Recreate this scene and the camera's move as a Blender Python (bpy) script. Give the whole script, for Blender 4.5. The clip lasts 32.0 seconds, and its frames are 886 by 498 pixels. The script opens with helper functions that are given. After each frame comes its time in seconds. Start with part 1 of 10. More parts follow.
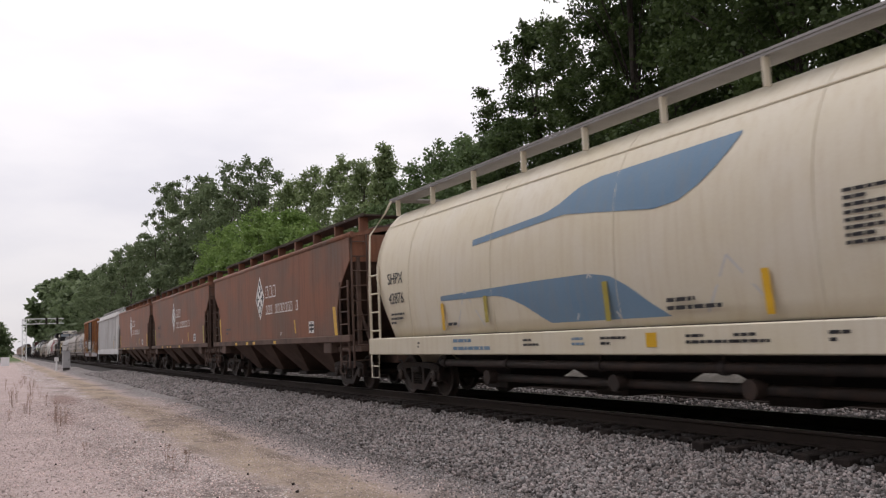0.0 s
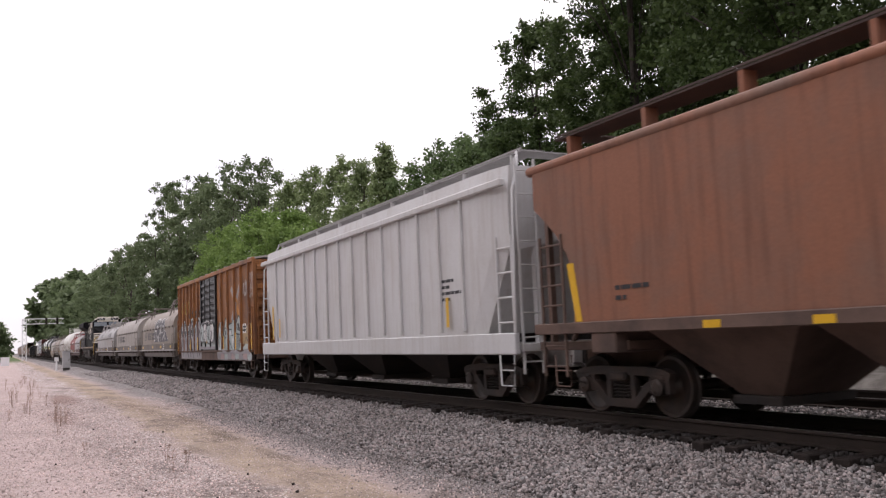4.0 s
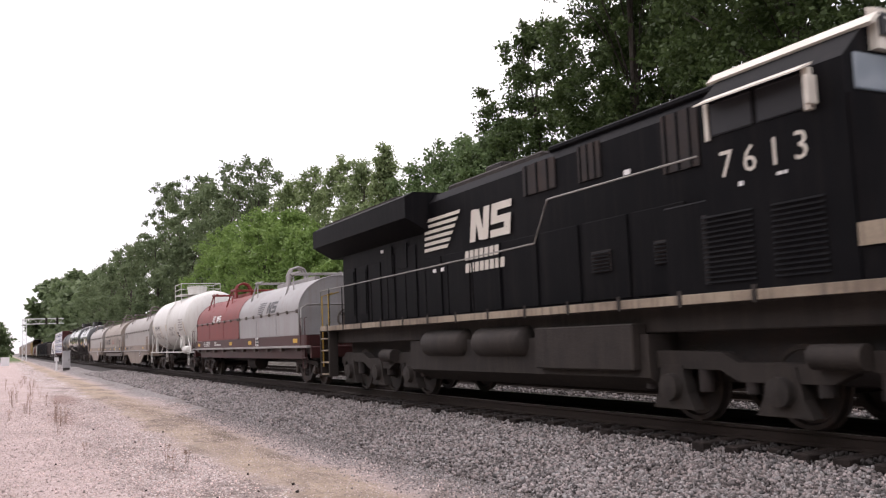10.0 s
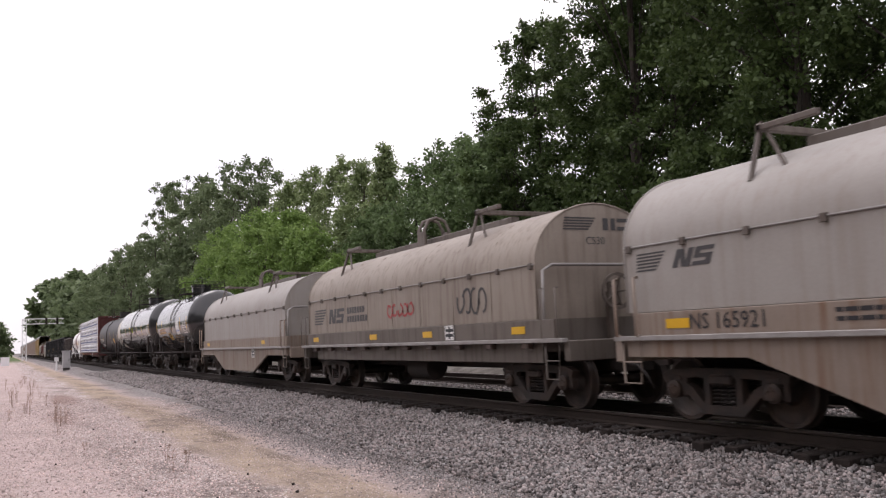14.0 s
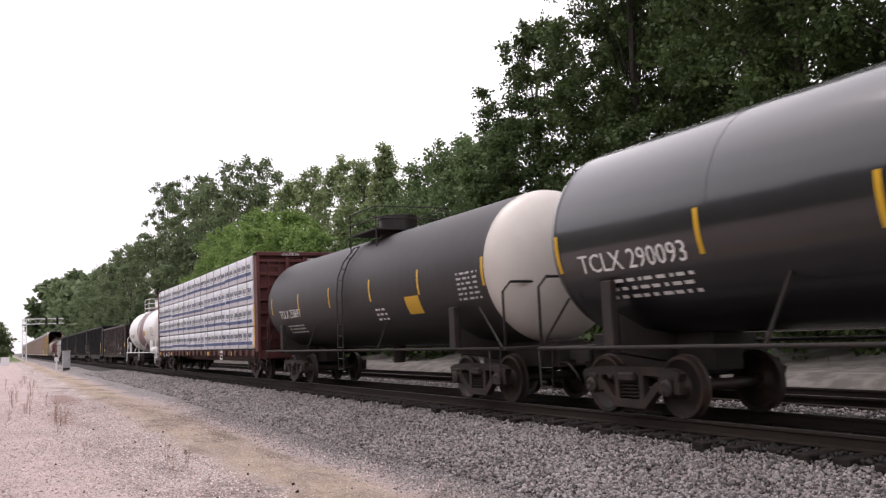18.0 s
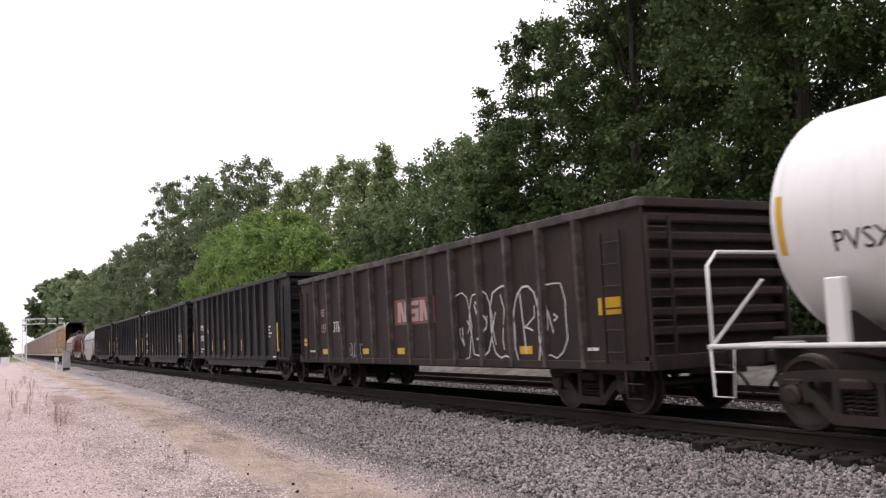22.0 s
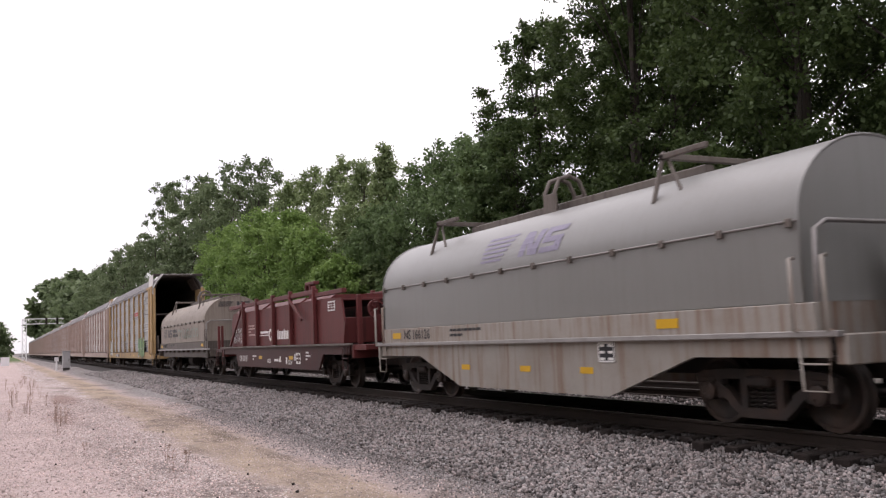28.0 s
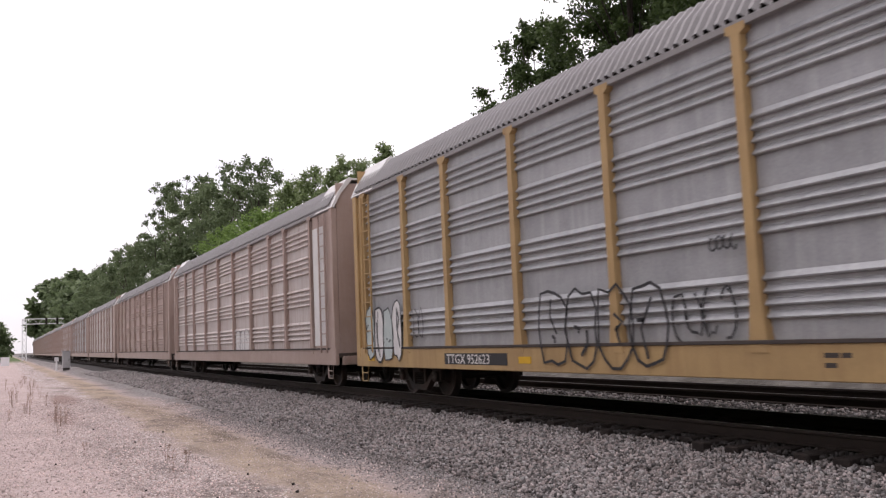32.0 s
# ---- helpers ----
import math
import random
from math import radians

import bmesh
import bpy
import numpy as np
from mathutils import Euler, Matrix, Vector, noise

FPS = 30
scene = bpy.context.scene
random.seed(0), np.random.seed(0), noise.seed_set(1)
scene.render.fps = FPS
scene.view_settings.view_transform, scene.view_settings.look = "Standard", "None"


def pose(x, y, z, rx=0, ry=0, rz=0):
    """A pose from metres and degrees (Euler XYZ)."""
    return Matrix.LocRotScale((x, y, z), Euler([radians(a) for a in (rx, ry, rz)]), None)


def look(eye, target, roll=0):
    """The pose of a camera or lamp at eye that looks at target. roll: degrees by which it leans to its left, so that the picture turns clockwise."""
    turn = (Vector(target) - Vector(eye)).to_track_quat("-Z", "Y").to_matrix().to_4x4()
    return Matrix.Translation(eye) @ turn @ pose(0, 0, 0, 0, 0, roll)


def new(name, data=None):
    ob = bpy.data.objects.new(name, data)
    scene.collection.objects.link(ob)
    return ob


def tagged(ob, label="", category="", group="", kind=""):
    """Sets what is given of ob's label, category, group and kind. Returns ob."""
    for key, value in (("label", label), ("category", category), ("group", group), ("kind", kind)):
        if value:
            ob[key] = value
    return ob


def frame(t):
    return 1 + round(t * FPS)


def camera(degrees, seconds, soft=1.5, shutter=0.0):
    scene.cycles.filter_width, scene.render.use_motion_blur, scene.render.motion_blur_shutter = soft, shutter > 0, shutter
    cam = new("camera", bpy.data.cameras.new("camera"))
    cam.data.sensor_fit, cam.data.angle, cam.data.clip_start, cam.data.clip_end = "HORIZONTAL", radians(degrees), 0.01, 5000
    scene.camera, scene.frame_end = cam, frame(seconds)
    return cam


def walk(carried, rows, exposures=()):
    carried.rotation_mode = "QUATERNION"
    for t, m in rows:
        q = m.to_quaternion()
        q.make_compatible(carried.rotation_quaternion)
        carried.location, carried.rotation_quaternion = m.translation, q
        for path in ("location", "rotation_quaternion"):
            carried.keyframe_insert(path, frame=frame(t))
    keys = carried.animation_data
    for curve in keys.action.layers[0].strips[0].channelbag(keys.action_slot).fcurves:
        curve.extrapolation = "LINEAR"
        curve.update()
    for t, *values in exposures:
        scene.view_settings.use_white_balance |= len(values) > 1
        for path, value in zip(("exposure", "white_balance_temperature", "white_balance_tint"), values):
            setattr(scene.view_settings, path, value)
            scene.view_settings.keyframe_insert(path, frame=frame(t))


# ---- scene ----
# Axes: x runs along the track (the train moves towards +x), z = 0 is the top of the rails.
SPEED, SLOW = 15.3, 0.0055          # metres per second, and how it eases off
cam = camera(54.0, 32.0, soft=1.25, shutter=0.12)
EYE = Vector((0.0, -9.54, 1.343))
YAW, PITCH, ROLL = radians(26.796), radians(5.678), -2.432
AIM = EYE + 10 * Vector((-math.cos(YAW) * math.cos(PITCH), math.sin(YAW) * math.cos(PITCH), math.sin(PITCH)))
VIEW = look(EYE, AIM, ROLL)
walk(cam, [(0.0, VIEW), (32.0, VIEW)], exposures=[(0.0, -0.05, 6500, 16), (1.0, 0.15, 6500, 20), (3.0, 0.38, 6500, 20), (6.0, 0.25, 6500, 20), (8.0, 0.3, 6500, 20), (10.0, 0.62, 6500, 20), (13.0, 0.35, 6500, 20), (17.0, 0.5, 6500, 20), (19.0, 0.5, 6500, 20), (20.0, 0.33, 6500, 20), (21.0, 0.3, 6500, 20), (22.0, 0.58, 6500, 20), (23.0, 0.78, 6500, 20), (25.0, 0.95, 6500, 20), (28.0, 0.42, 6500, 20), (30.0, 0.5, 6500, 20), (31.0, 0.4, 6500, 20), (32.0, 0.32, 6500, 20)])


def travel(t):
    return SPEED * t - SLOW * t * t


# ---- daylight: a bright overcast sky ----
world = bpy.data.worlds.new("overcast_sky")
scene.world = world
world.use_nodes = True
wn, wl = world.node_tree.nodes, world.node_tree.links
wn.clear()
sky = wn.new("ShaderNodeTexSky")
sky.sky_type, sky.sun_disc = "NISHITA", False
sky.sun_elevation, sky.sun_rotation = radians(67), radians(253)
sky_bg = wn.new("ShaderNodeBackground")
sky_bg.inputs["Strength"].default_value = 0.08
wl.new(sky.outputs[0], sky_bg.inputs["Color"])
cloud_tex = wn.new("ShaderNodeTexCoord")
cloud_map = wn.new("ShaderNodeMapping")
cloud_map.inputs["Scale"].default_value = (1.4, 1.4, 4.5)
cloud_noise = wn.new("ShaderNodeTexNoise")
cloud_noise.inputs["Scale"].default_value, cloud_noise.inputs["Detail"].default_value = 2.2, 7
cloud_ramp = wn.new("ShaderNodeValToRGB")
cloud_ramp.color_ramp.elements[0].position, cloud_ramp.color_ramp.elements[0].color = 0.33, (0.86, 0.86, 0.89, 1)
cloud_ramp.color_ramp.elements[1].position, cloud_ramp.color_ramp.elements[1].color = 0.56, (1.0, 0.99, 0.985, 1)
cloud_bg = wn.new("ShaderNodeBackground")
cloud_bg.inputs["Strength"].default_value = 1.3
cover = wn.new("ShaderNodeMixShader")
cover.inputs[0].default_value = 0.9
wout = wn.new("ShaderNodeOutputWorld")
wl.new(cloud_tex.outputs["Generated"], cloud_map.inputs["Vector"])
wl.new(cloud_map.outputs[0], cloud_noise.inputs["Vector"])
wl.new(cloud_noise.outputs["Fac"], cloud_ramp.inputs[0])
# an overcast sky is duller towards the horizon than overhead
sky_up = wn.new("ShaderNodeSeparateXYZ")
sky_fall = wn.new("ShaderNodeMapRange")
sky_fall.inputs[1].default_value, sky_fall.inputs[2].default_value = 0.0, 0.4
sky_fall.inputs[3].default_value, sky_fall.inputs[4].default_value = 0.62, 1.0
sky_mul = wn.new("ShaderNodeVectorMath")
sky_mul.operation = "SCALE"
wl.new(cloud_tex.outputs["Generated"], sky_up.inputs[0])
wl.new(sky_up.outputs["Z"], sky_fall.inputs[0])
wl.new(cloud_ramp.outputs[0], sky_mul.inputs[0])
wl.new(sky_fall.outputs[0], sky_mul.inputs["Scale"])
wl.new(sky_mul.outputs[0], cloud_bg.inputs["Color"])
wl.new(sky_bg.outputs[0], cover.inputs[1])
wl.new(cloud_bg.outputs[0], cover.inputs[2])
wl.new(cover.outputs[0], wout.inputs["Surface"])
sun = new("sun", bpy.data.lights.new("sun", "SUN"))
sun.data.energy, sun.data.angle, sun.data.color = 0.8, radians(25), (1.0, 0.97, 0.93)
sun.matrix_world = look((-38, -12, 95), (0, 0, 0))
# ---- materials ----
def material(name, color, rough=0.6, metal=0.0, second=None, amount=0.35, size=1.5, grain=0.12, bump=0.15,
             streak=None, streak_amount=0.0, spec=0.3, fine=30.0, stretch=(1, 1, 1), vary=0.0):
    """A weathered surface: base colour, a second colour in patches of `size` per metre, fine grain, relief,
    and streaks of a third colour that run down upright faces."""
    m = bpy.data.materials.new(name)
    m.use_nodes = True
    n, l = m.node_tree.nodes, m.node_tree.links
    b = n["Principled BSDF"]
    b.inputs["Roughness"].default_value, b.inputs["Metallic"].default_value = rough, metal
    b.inputs["Specular IOR Level"].default_value = spec
    tc = n.new("ShaderNodeTexCoord")
    mp = n.new("ShaderNodeMapping")
    mp.inputs["Scale"].default_value = stretch
    l.new(tc.outputs["Object"], mp.inputs["Vector"])
    shift = n.new("ShaderNodeObjectInfo")
    off = n.new("ShaderNodeVectorMath")
    off.operation = "MULTIPLY_ADD"
    off.inputs[1].default_value = (1, 1, 1)
    comb = n.new("ShaderNodeMath")
    comb.operation = "MULTIPLY"
    comb.inputs[1].default_value = 37.0
    l.new(shift.outputs["Random"], comb.inputs[0])
    l.new(mp.outputs[0], off.inputs[0])
    l.new(comb.outputs[0], off.inputs[2])
    big = n.new("ShaderNodeTexNoise")
    big.inputs["Scale"].default_value, big.inputs["Detail"].default_value, big.inputs["Roughness"].default_value = size, 6, 0.62
    l.new(off.outputs[0], big.inputs["Vector"])
    small = n.new("ShaderNodeTexNoise")
    small.inputs["Scale"].default_value, small.inputs["Detail"].default_value = fine, 4
    l.new(off.outputs[0], small.inputs["Vector"])
    ramp = n.new("ShaderNodeMapRange")
    ramp.inputs[1].default_value, ramp.inputs[2].default_value = 0.42, 0.68
    ramp.inputs[3].default_value, ramp.inputs[4].default_value = 0.0, amount
    l.new(big.outputs["Fac"], ramp.inputs[0])
    mix = n.new("ShaderNodeMix")
    mix.data_type = "RGBA"
    mix.inputs["A"].default_value = (*color, 1)
    mix.inputs["B"].default_value = (*(second or [c * 0.6 for c in color]), 1)
    l.new(ramp.outputs[0], mix.inputs["Factor"])
    out = mix.outputs["Result"]
    if streak:
        sm = n.new("ShaderNodeMapping")
        sm.inputs["Scale"].default_value = (5.0, 5.0, 0.35)
        l.new(off.outputs[0], sm.inputs["Vector"])
        sn = n.new("ShaderNodeTexNoise")
        sn.inputs["Scale"].default_value, sn.inputs["Detail"].default_value = 1.6, 5
        l.new(sm.outputs[0], sn.inputs["Vector"])
        sr = n.new("ShaderNodeMapRange")
        sr.inputs[1].default_value, sr.inputs[2].default_value = 0.48, 0.72
        sr.inputs[3].default_value, sr.inputs[4].default_value = 0.0, streak_amount
        l.new(sn.outputs["Fac"], sr.inputs[0])
        m2 = n.new("ShaderNodeMix")
        m2.data_type = "RGBA"
        m2.inputs["B"].default_value = (*streak, 1)
        l.new(out, m2.inputs["A"])
        l.new(sr.outputs[0], m2.inputs["Factor"])
        out = m2.outputs["Result"]
    g = n.new("ShaderNodeMix")
    g.data_type, g.blend_type = "RGBA", "OVERLAY"
    g.inputs["Factor"].default_value = grain
    l.new(out, g.inputs["A"])
    l.new(small.outputs["Fac"], g.inputs["B"])
    out = g.outputs["Result"]
    if vary:
        hv = n.new("ShaderNodeHueSaturation")
        vr = n.new("ShaderNodeMapRange")
        vr.inputs[3].default_value, vr.inputs[4].default_value = 1 - vary, 1 + vary
        geo = n.new("ShaderNodeNewGeometry")
        l.new(geo.outputs["Random Per Island"], vr.inputs[0])
        l.new(vr.outputs[0], hv.inputs["Value"])
        l.new(out, hv.inputs["Color"])
        frac = n.new("ShaderNodeMath")
        frac.operation = "MULTIPLY"
        frac.inputs[1].default_value = 17.3
        l.new(geo.outputs["Random Per Island"], frac.inputs[0])
        one = n.new("ShaderNodeMath")
        one.operation = "FRACT"
        l.new(frac.outputs[0], one.inputs[0])
        tint = n.new("ShaderNodeMix")
        tint.data_type, tint.blend_type = "RGBA", "MULTIPLY"
        tint.inputs["B"].default_value = (1.07, 0.93, 0.90, 1)
        l.new(one.outputs[0], tint.inputs["Factor"])
        l.new(hv.outputs[0], tint.inputs["A"])
        out = tint.outputs["Result"]
    l.new(out, b.inputs["Base Color"])
    if bump:
        bp = n.new("ShaderNodeBump")
        bp.inputs["Strength"].default_value, bp.inputs["Distance"].default_value = bump, 0.02
        l.new(small.outputs["Fac"], bp.inputs["Height"])
        l.new(bp.outputs[0], b.inputs["Normal"])
    return m


def leaf_material(name, color, dark):
    m = bpy.data.materials.new(name)
    m.use_nodes = True
    n, l = m.node_tree.nodes, m.node_tree.links
    b = n["Principled BSDF"]
    b.inputs["Roughness"].default_value = 0.6
    b.inputs["Specular IOR Level"].default_value = 0.25
    geo = n.new("ShaderNodeNewGeometry")
    tc = n.new("ShaderNodeTexCoord")
    ns = n.new("ShaderNodeTexNoise")
    ns.inputs["Scale"].default_value, ns.inputs["Detail"].default_value = 0.55, 3
    l.new(tc.outputs["Object"], ns.inputs["Vector"])
    add = n.new("ShaderNodeMath")
    add.operation = "MULTIPLY_ADD"
    add.inputs[1].default_value, add.inputs[2].default_value = 0.4, -0.02
    l.new(geo.outputs["Random Per Island"], add.inputs[0])
    s2 = n.new("ShaderNodeMath")
    l.new(add.outputs[0], s2.inputs[0])
    l.new(ns.outputs["Fac"], s2.inputs[1])
    mix = n.new("ShaderNodeMix")
    mix.data_type = "RGBA"
    mix.inputs["A"].default_value, mix.inputs["B"].default_value = (*dark, 1), (*color, 1)
    l.new(s2.outputs[0], mix.inputs["Factor"])
    l.new(mix.outputs["Result"], b.inputs["Base Color"])
    tr = n.new("ShaderNodeBsdfTranslucent")
    l.new(mix.outputs["Result"], tr.inputs["Color"])
    ms = n.new("ShaderNodeMixShader")
    ms.inputs[0].default_value = 0.36
    l.new(b.outputs[0], ms.inputs[1])
    l.new(tr.outputs[0], ms.inputs[2])
    l.new(ms.outputs[0], n["Material Output"].inputs["Surface"])
    return m


def paint(name, color, rough=0.5):
    return material(name, color, rough, second=[c * 0.75 for c in color], amount=0.4, size=3.0, grain=0.1, bump=0.05)


RUST = (0.11, 0.045, 0.025)
M_STEEL_DARK = material("grimy_steel", (0.03, 0.026, 0.025), 0.75, 0.0, (0.055, 0.036, 0.028), 0.5, 2.5, 0.2, 0.3, spec=0.25)
M_TRUCK = material("grimy_cast_steel", (0.026, 0.021, 0.019), 0.7, 0.0, (0.075, 0.042, 0.030), 0.5, 3.0, 0.2, 0.3, spec=0.3)
M_WHEEL = material("worn_wheel_steel", (0.042, 0.035, 0.032), 0.5, 0.3, (0.085, 0.048, 0.032), 0.5, 3.0, 0.2, 0.15)
M_RIM = material("bright_wheel_rim", (0.22, 0.20, 0.19), 0.4, 0.7, (0.14, 0.1, 0.08), 0.4, 3.0, 0.2, 0.1)
M_RAILTOP = material("polished_rail_head", (0.35, 0.33, 0.32), 0.3, 0.9, (0.2, 0.16, 0.13), 0.3, 1.0, 0.2, 0.05)
M_RAIL = material("rusty_rail", (0.032, 0.023, 0.019), 0.8, 0.0, (0.02, 0.016, 0.014), 0.5, 1.5, 0.2, 0.3, spec=0.2)
M_TIE = material("creosoted_wood", (0.022, 0.017, 0.015), 0.9, 0.0, (0.045, 0.034, 0.029), 0.6, 1.2, 0.3, 0.6, stretch=(6, 1, 6), spec=0.2)
# Near-black bed: oil grime plus shade under cars and between stones, in the colour.
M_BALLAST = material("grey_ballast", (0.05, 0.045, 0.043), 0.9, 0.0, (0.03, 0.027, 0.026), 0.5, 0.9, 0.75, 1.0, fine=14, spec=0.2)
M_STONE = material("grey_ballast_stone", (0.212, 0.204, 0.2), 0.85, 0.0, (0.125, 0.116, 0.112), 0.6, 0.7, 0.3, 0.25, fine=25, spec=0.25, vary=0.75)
M_BARK = material("tree_bark", (0.05, 0.04, 0.033), 0.9, 0.0, (0.085, 0.075, 0.065), 0.6, 2.0, 0.3, 0.8, stretch=(4, 4, 0.8))
# Near trees stand backlit; their shadow-side darkness is mixed into these greens.
M_LEAF_DARK = leaf_material("dark_leaves", (0.088, 0.128, 0.042), (0.016, 0.030, 0.011))
M_LEAF_DEEP = leaf_material("deep_green_leaves", (0.15, 0.215, 0.088), (0.034, 0.058, 0.024))
# Mid-distance greens are greyed and lightened to stand in for haze.
M_LEAF_MID = leaf_material("mid_leaves", (0.24, 0.30, 0.135), (0.085, 0.12, 0.05))
M_LEAF_LIGHT = leaf_material("light_leaves", (0.215, 0.315, 0.088), (0.075, 0.135, 0.034))
M_LEAF_FAR = leaf_material("far_leaves", (0.165, 0.21, 0.105), (0.066, 0.096, 0.05))
M_WHITE = paint("white_lettering", (0.75, 0.74, 0.72))
M_BLACKP = paint("black_lettering", (0.025, 0.025, 0.028))
M_YELLOW = paint("yellow_reflector", (0.62, 0.36, 0.02), 0.4)
M_CHROME = material("bare_metal", (0.5, 0.49, 0.48), 0.35, 0.9, None, 0.3)
# ---- building tools ----
def part(name, bm, mat, parent, label=""):
    """Link a bmesh as one mesh object under a thing or a part."""
    me = bpy.data.meshes.new(name)
    bm.to_mesh(me)
    bm.free()
    me.materials.append(mat)
    ob = new(name, me)
    ob.parent = parent
    if label:
        ob["label"] = label
    return ob


def again(ob, m, parent=None):
    """One more of a part, on the same mesh."""
    o = new(ob.name.split(".")[0], ob.data)
    o.parent = parent or ob.parent
    o.matrix_basis = m
    if "label" in ob:
        o["label"] = ob["label"]
    return o


def thing(name, label, category, group="", m=None):
    ob = new(name)
    ob.empty_display_size = 0.5
    if m is not None:
        ob.matrix_basis = m
    return tagged(ob, label, category, group)


def box(bm, x0, x1, y0, y1, z0, z1, bevel=0.0):
    vs = [bm.verts.new((x, y, z)) for x in (x0, x1) for y in (y0, y1) for z in (z0, z1)]
    fs = [bm.faces.new([vs[i] for i in q]) for q in ((0, 1, 3, 2), (4, 6, 7, 5), (0, 4, 5, 1), (2, 3, 7, 6), (0, 2, 6, 4), (1, 5, 7, 3))]
    if bevel:
        es = list({e for f in fs for e in f.edges})
        bmesh.ops.bevel(bm, geom=es, offset=bevel, segments=1, affect="EDGES", profile=0.5)
    return bm


def slab(x0, x1, y0, y1, z0, z1, bevel=0.0):
    return box(bmesh.new(), x0, x1, y0, y1, z0, z1, bevel)


def rod(bm, a, b, r, seg=6, caps=True):
    a, b = Vector(a), Vector(b)
    d = (b - a).normalized()
    s = d.orthogonal().normalized()
    t = d.cross(s)
    rings = []
    for p in (a, b):
        rings.append([bm.verts.new(p + r * (math.cos(k * math.tau / seg) * s + math.sin(k * math.tau / seg) * t)) for k in range(seg)])
    for k in range(seg):
        f = bm.faces.new((rings[0][k], rings[0][(k + 1) % seg], rings[1][(k + 1) % seg], rings[1][k]))
        f.smooth = seg > 6
    if caps:
        bm.faces.new(rings[0][::-1])
        bm.faces.new(rings[1])
    return bm


def bent(points, r, seg=6, bm=None):
    """A round bar along a line of points."""
    bm = bm or bmesh.new()
    pts = [Vector(p) for p in points]
    rings = []
    for i, p in enumerate(pts):
        d = (pts[min(i + 1, len(pts) - 1)] - pts[max(i - 1, 0)]).normalized()
        s = (Vector((0.31, 0.17, 0.93)).cross(d)).normalized()
        t = d.cross(s)
        rings.append([bm.verts.new(p + r * (math.cos(k * math.tau / seg) * s + math.sin(k * math.tau / seg) * t)) for k in range(seg)])
    for a, b in zip(rings, rings[1:]):
        for k in range(seg):
            f = bm.faces.new((a[k], a[(k + 1) % seg], b[(k + 1) % seg], b[k]))
            f.smooth = True
    bm.faces.new(rings[0][::-1])
    bm.faces.new(rings[-1])
    return bm


def lathe(profile, axis="x", seg=32, bm=None, ends=True, centre=(0, 0, 0)):
    """Turn (position, radius) pairs about an axis."""
    bm = bm or bmesh.new()
    rings = []
    for p, r in profile:
        ring = []
        for k in range(seg):
            c, s = r * math.cos(k * math.tau / seg), r * math.sin(k * math.tau / seg)
            v = (p, c, s) if axis == "x" else (s, p, c) if axis == "y" else (c, s, p)
            ring.append(bm.verts.new(Vector(v) + Vector(centre)))
        rings.append(ring)
    for a, b in zip(rings, rings[1:]):
        for k in range(seg):
            f = bm.faces.new((a[k], a[(k + 1) % seg], b[(k + 1) % seg], b[k]))
            f.smooth = True
    if ends:
        bm.faces.new(rings[0][::-1])
        bm.faces.new(rings[-1])
    bmesh.ops.recalc_face_normals(bm, faces=bm.faces)
    return bm


def turned(profile, axis="y", seg=28, centre=(0, 0, 0), bm=None):
    """Like lathe, but a None in the profile makes a sharp corner."""
    bm = bm or bmesh.new()
    run = []
    for p in list(profile) + [None]:
        if p is None:
            if len(run) > 1:
                lathe(run, axis, seg, bm, False, centre)
            run = run[-1:]
        else:
            run.append(p)
    return bm


def plate(outline, y0, y1, bm=None, smooth=False):
    """A plate of an (x, z) outline between y0 and y1."""
    bm = bm or bmesh.new()
    a = [bm.verts.new((x, y0, z)) for x, z in outline]
    b = [bm.verts.new((x, y1, z)) for x, z in outline]
    n = len(a)
    new_faces = [bm.faces.new(a), bm.faces.new(b[::-1])]
    for k in range(n):
        f = bm.faces.new((a[k], b[k], b[(k + 1) % n], a[(k + 1) % n]))
        f.smooth = smooth
        new_faces.append(f)
    bmesh.ops.recalc_face_normals(bm, faces=new_faces)
    return bm


def sweep(section, x0, x1, bm=None, smooth=False, closed=True, cap=True):
    """A (y, z) section drawn along x."""
    bm = bm or bmesh.new()
    a = [bm.verts.new((x0, y, z)) for y, z in section]
    b = [bm.verts.new((x1, y, z)) for y, z in section]
    n = len(a)
    new_faces = []
    for k in range(n if closed else n - 1):
        f = bm.faces.new((a[k], b[k], b[(k + 1) % n], a[(k + 1) % n]))
        f.smooth = smooth
        new_faces.append(f)
    if cap and closed:
        new_faces += [bm.faces.new(a), bm.faces.new(b[::-1])]
    bmesh.ops.recalc_face_normals(bm, faces=new_faces)
    return bm


def words_of(me, gap):
    """Cut a mesh of writing where the gap between letters is wide."""
    spans = sorted((min(me.vertices[i].co.x for i in p.vertices), max(me.vertices[i].co.x for i in p.vertices)) for p in me.polygons)
    cuts, end = [], spans[0][1]
    for a, b in spans:
        if a > end + gap:
            cuts.append((a + end) / 2)
        end = max(end, b)
    if not cuts:
        return [me]
    out = []
    for lo, hi in zip([-1e9] + cuts, cuts + [1e9]):
        bm = bmesh.new()
        bm.from_mesh(me)
        bmesh.ops.delete(bm, geom=[v for v in bm.verts if not lo < v.co.x < hi], context="VERTS")
        m2 = bpy.data.meshes.new(me.name)
        bm.to_mesh(m2)
        bm.free()
        m2.materials.append(me.materials[0])
        out.append(m2)
    return out


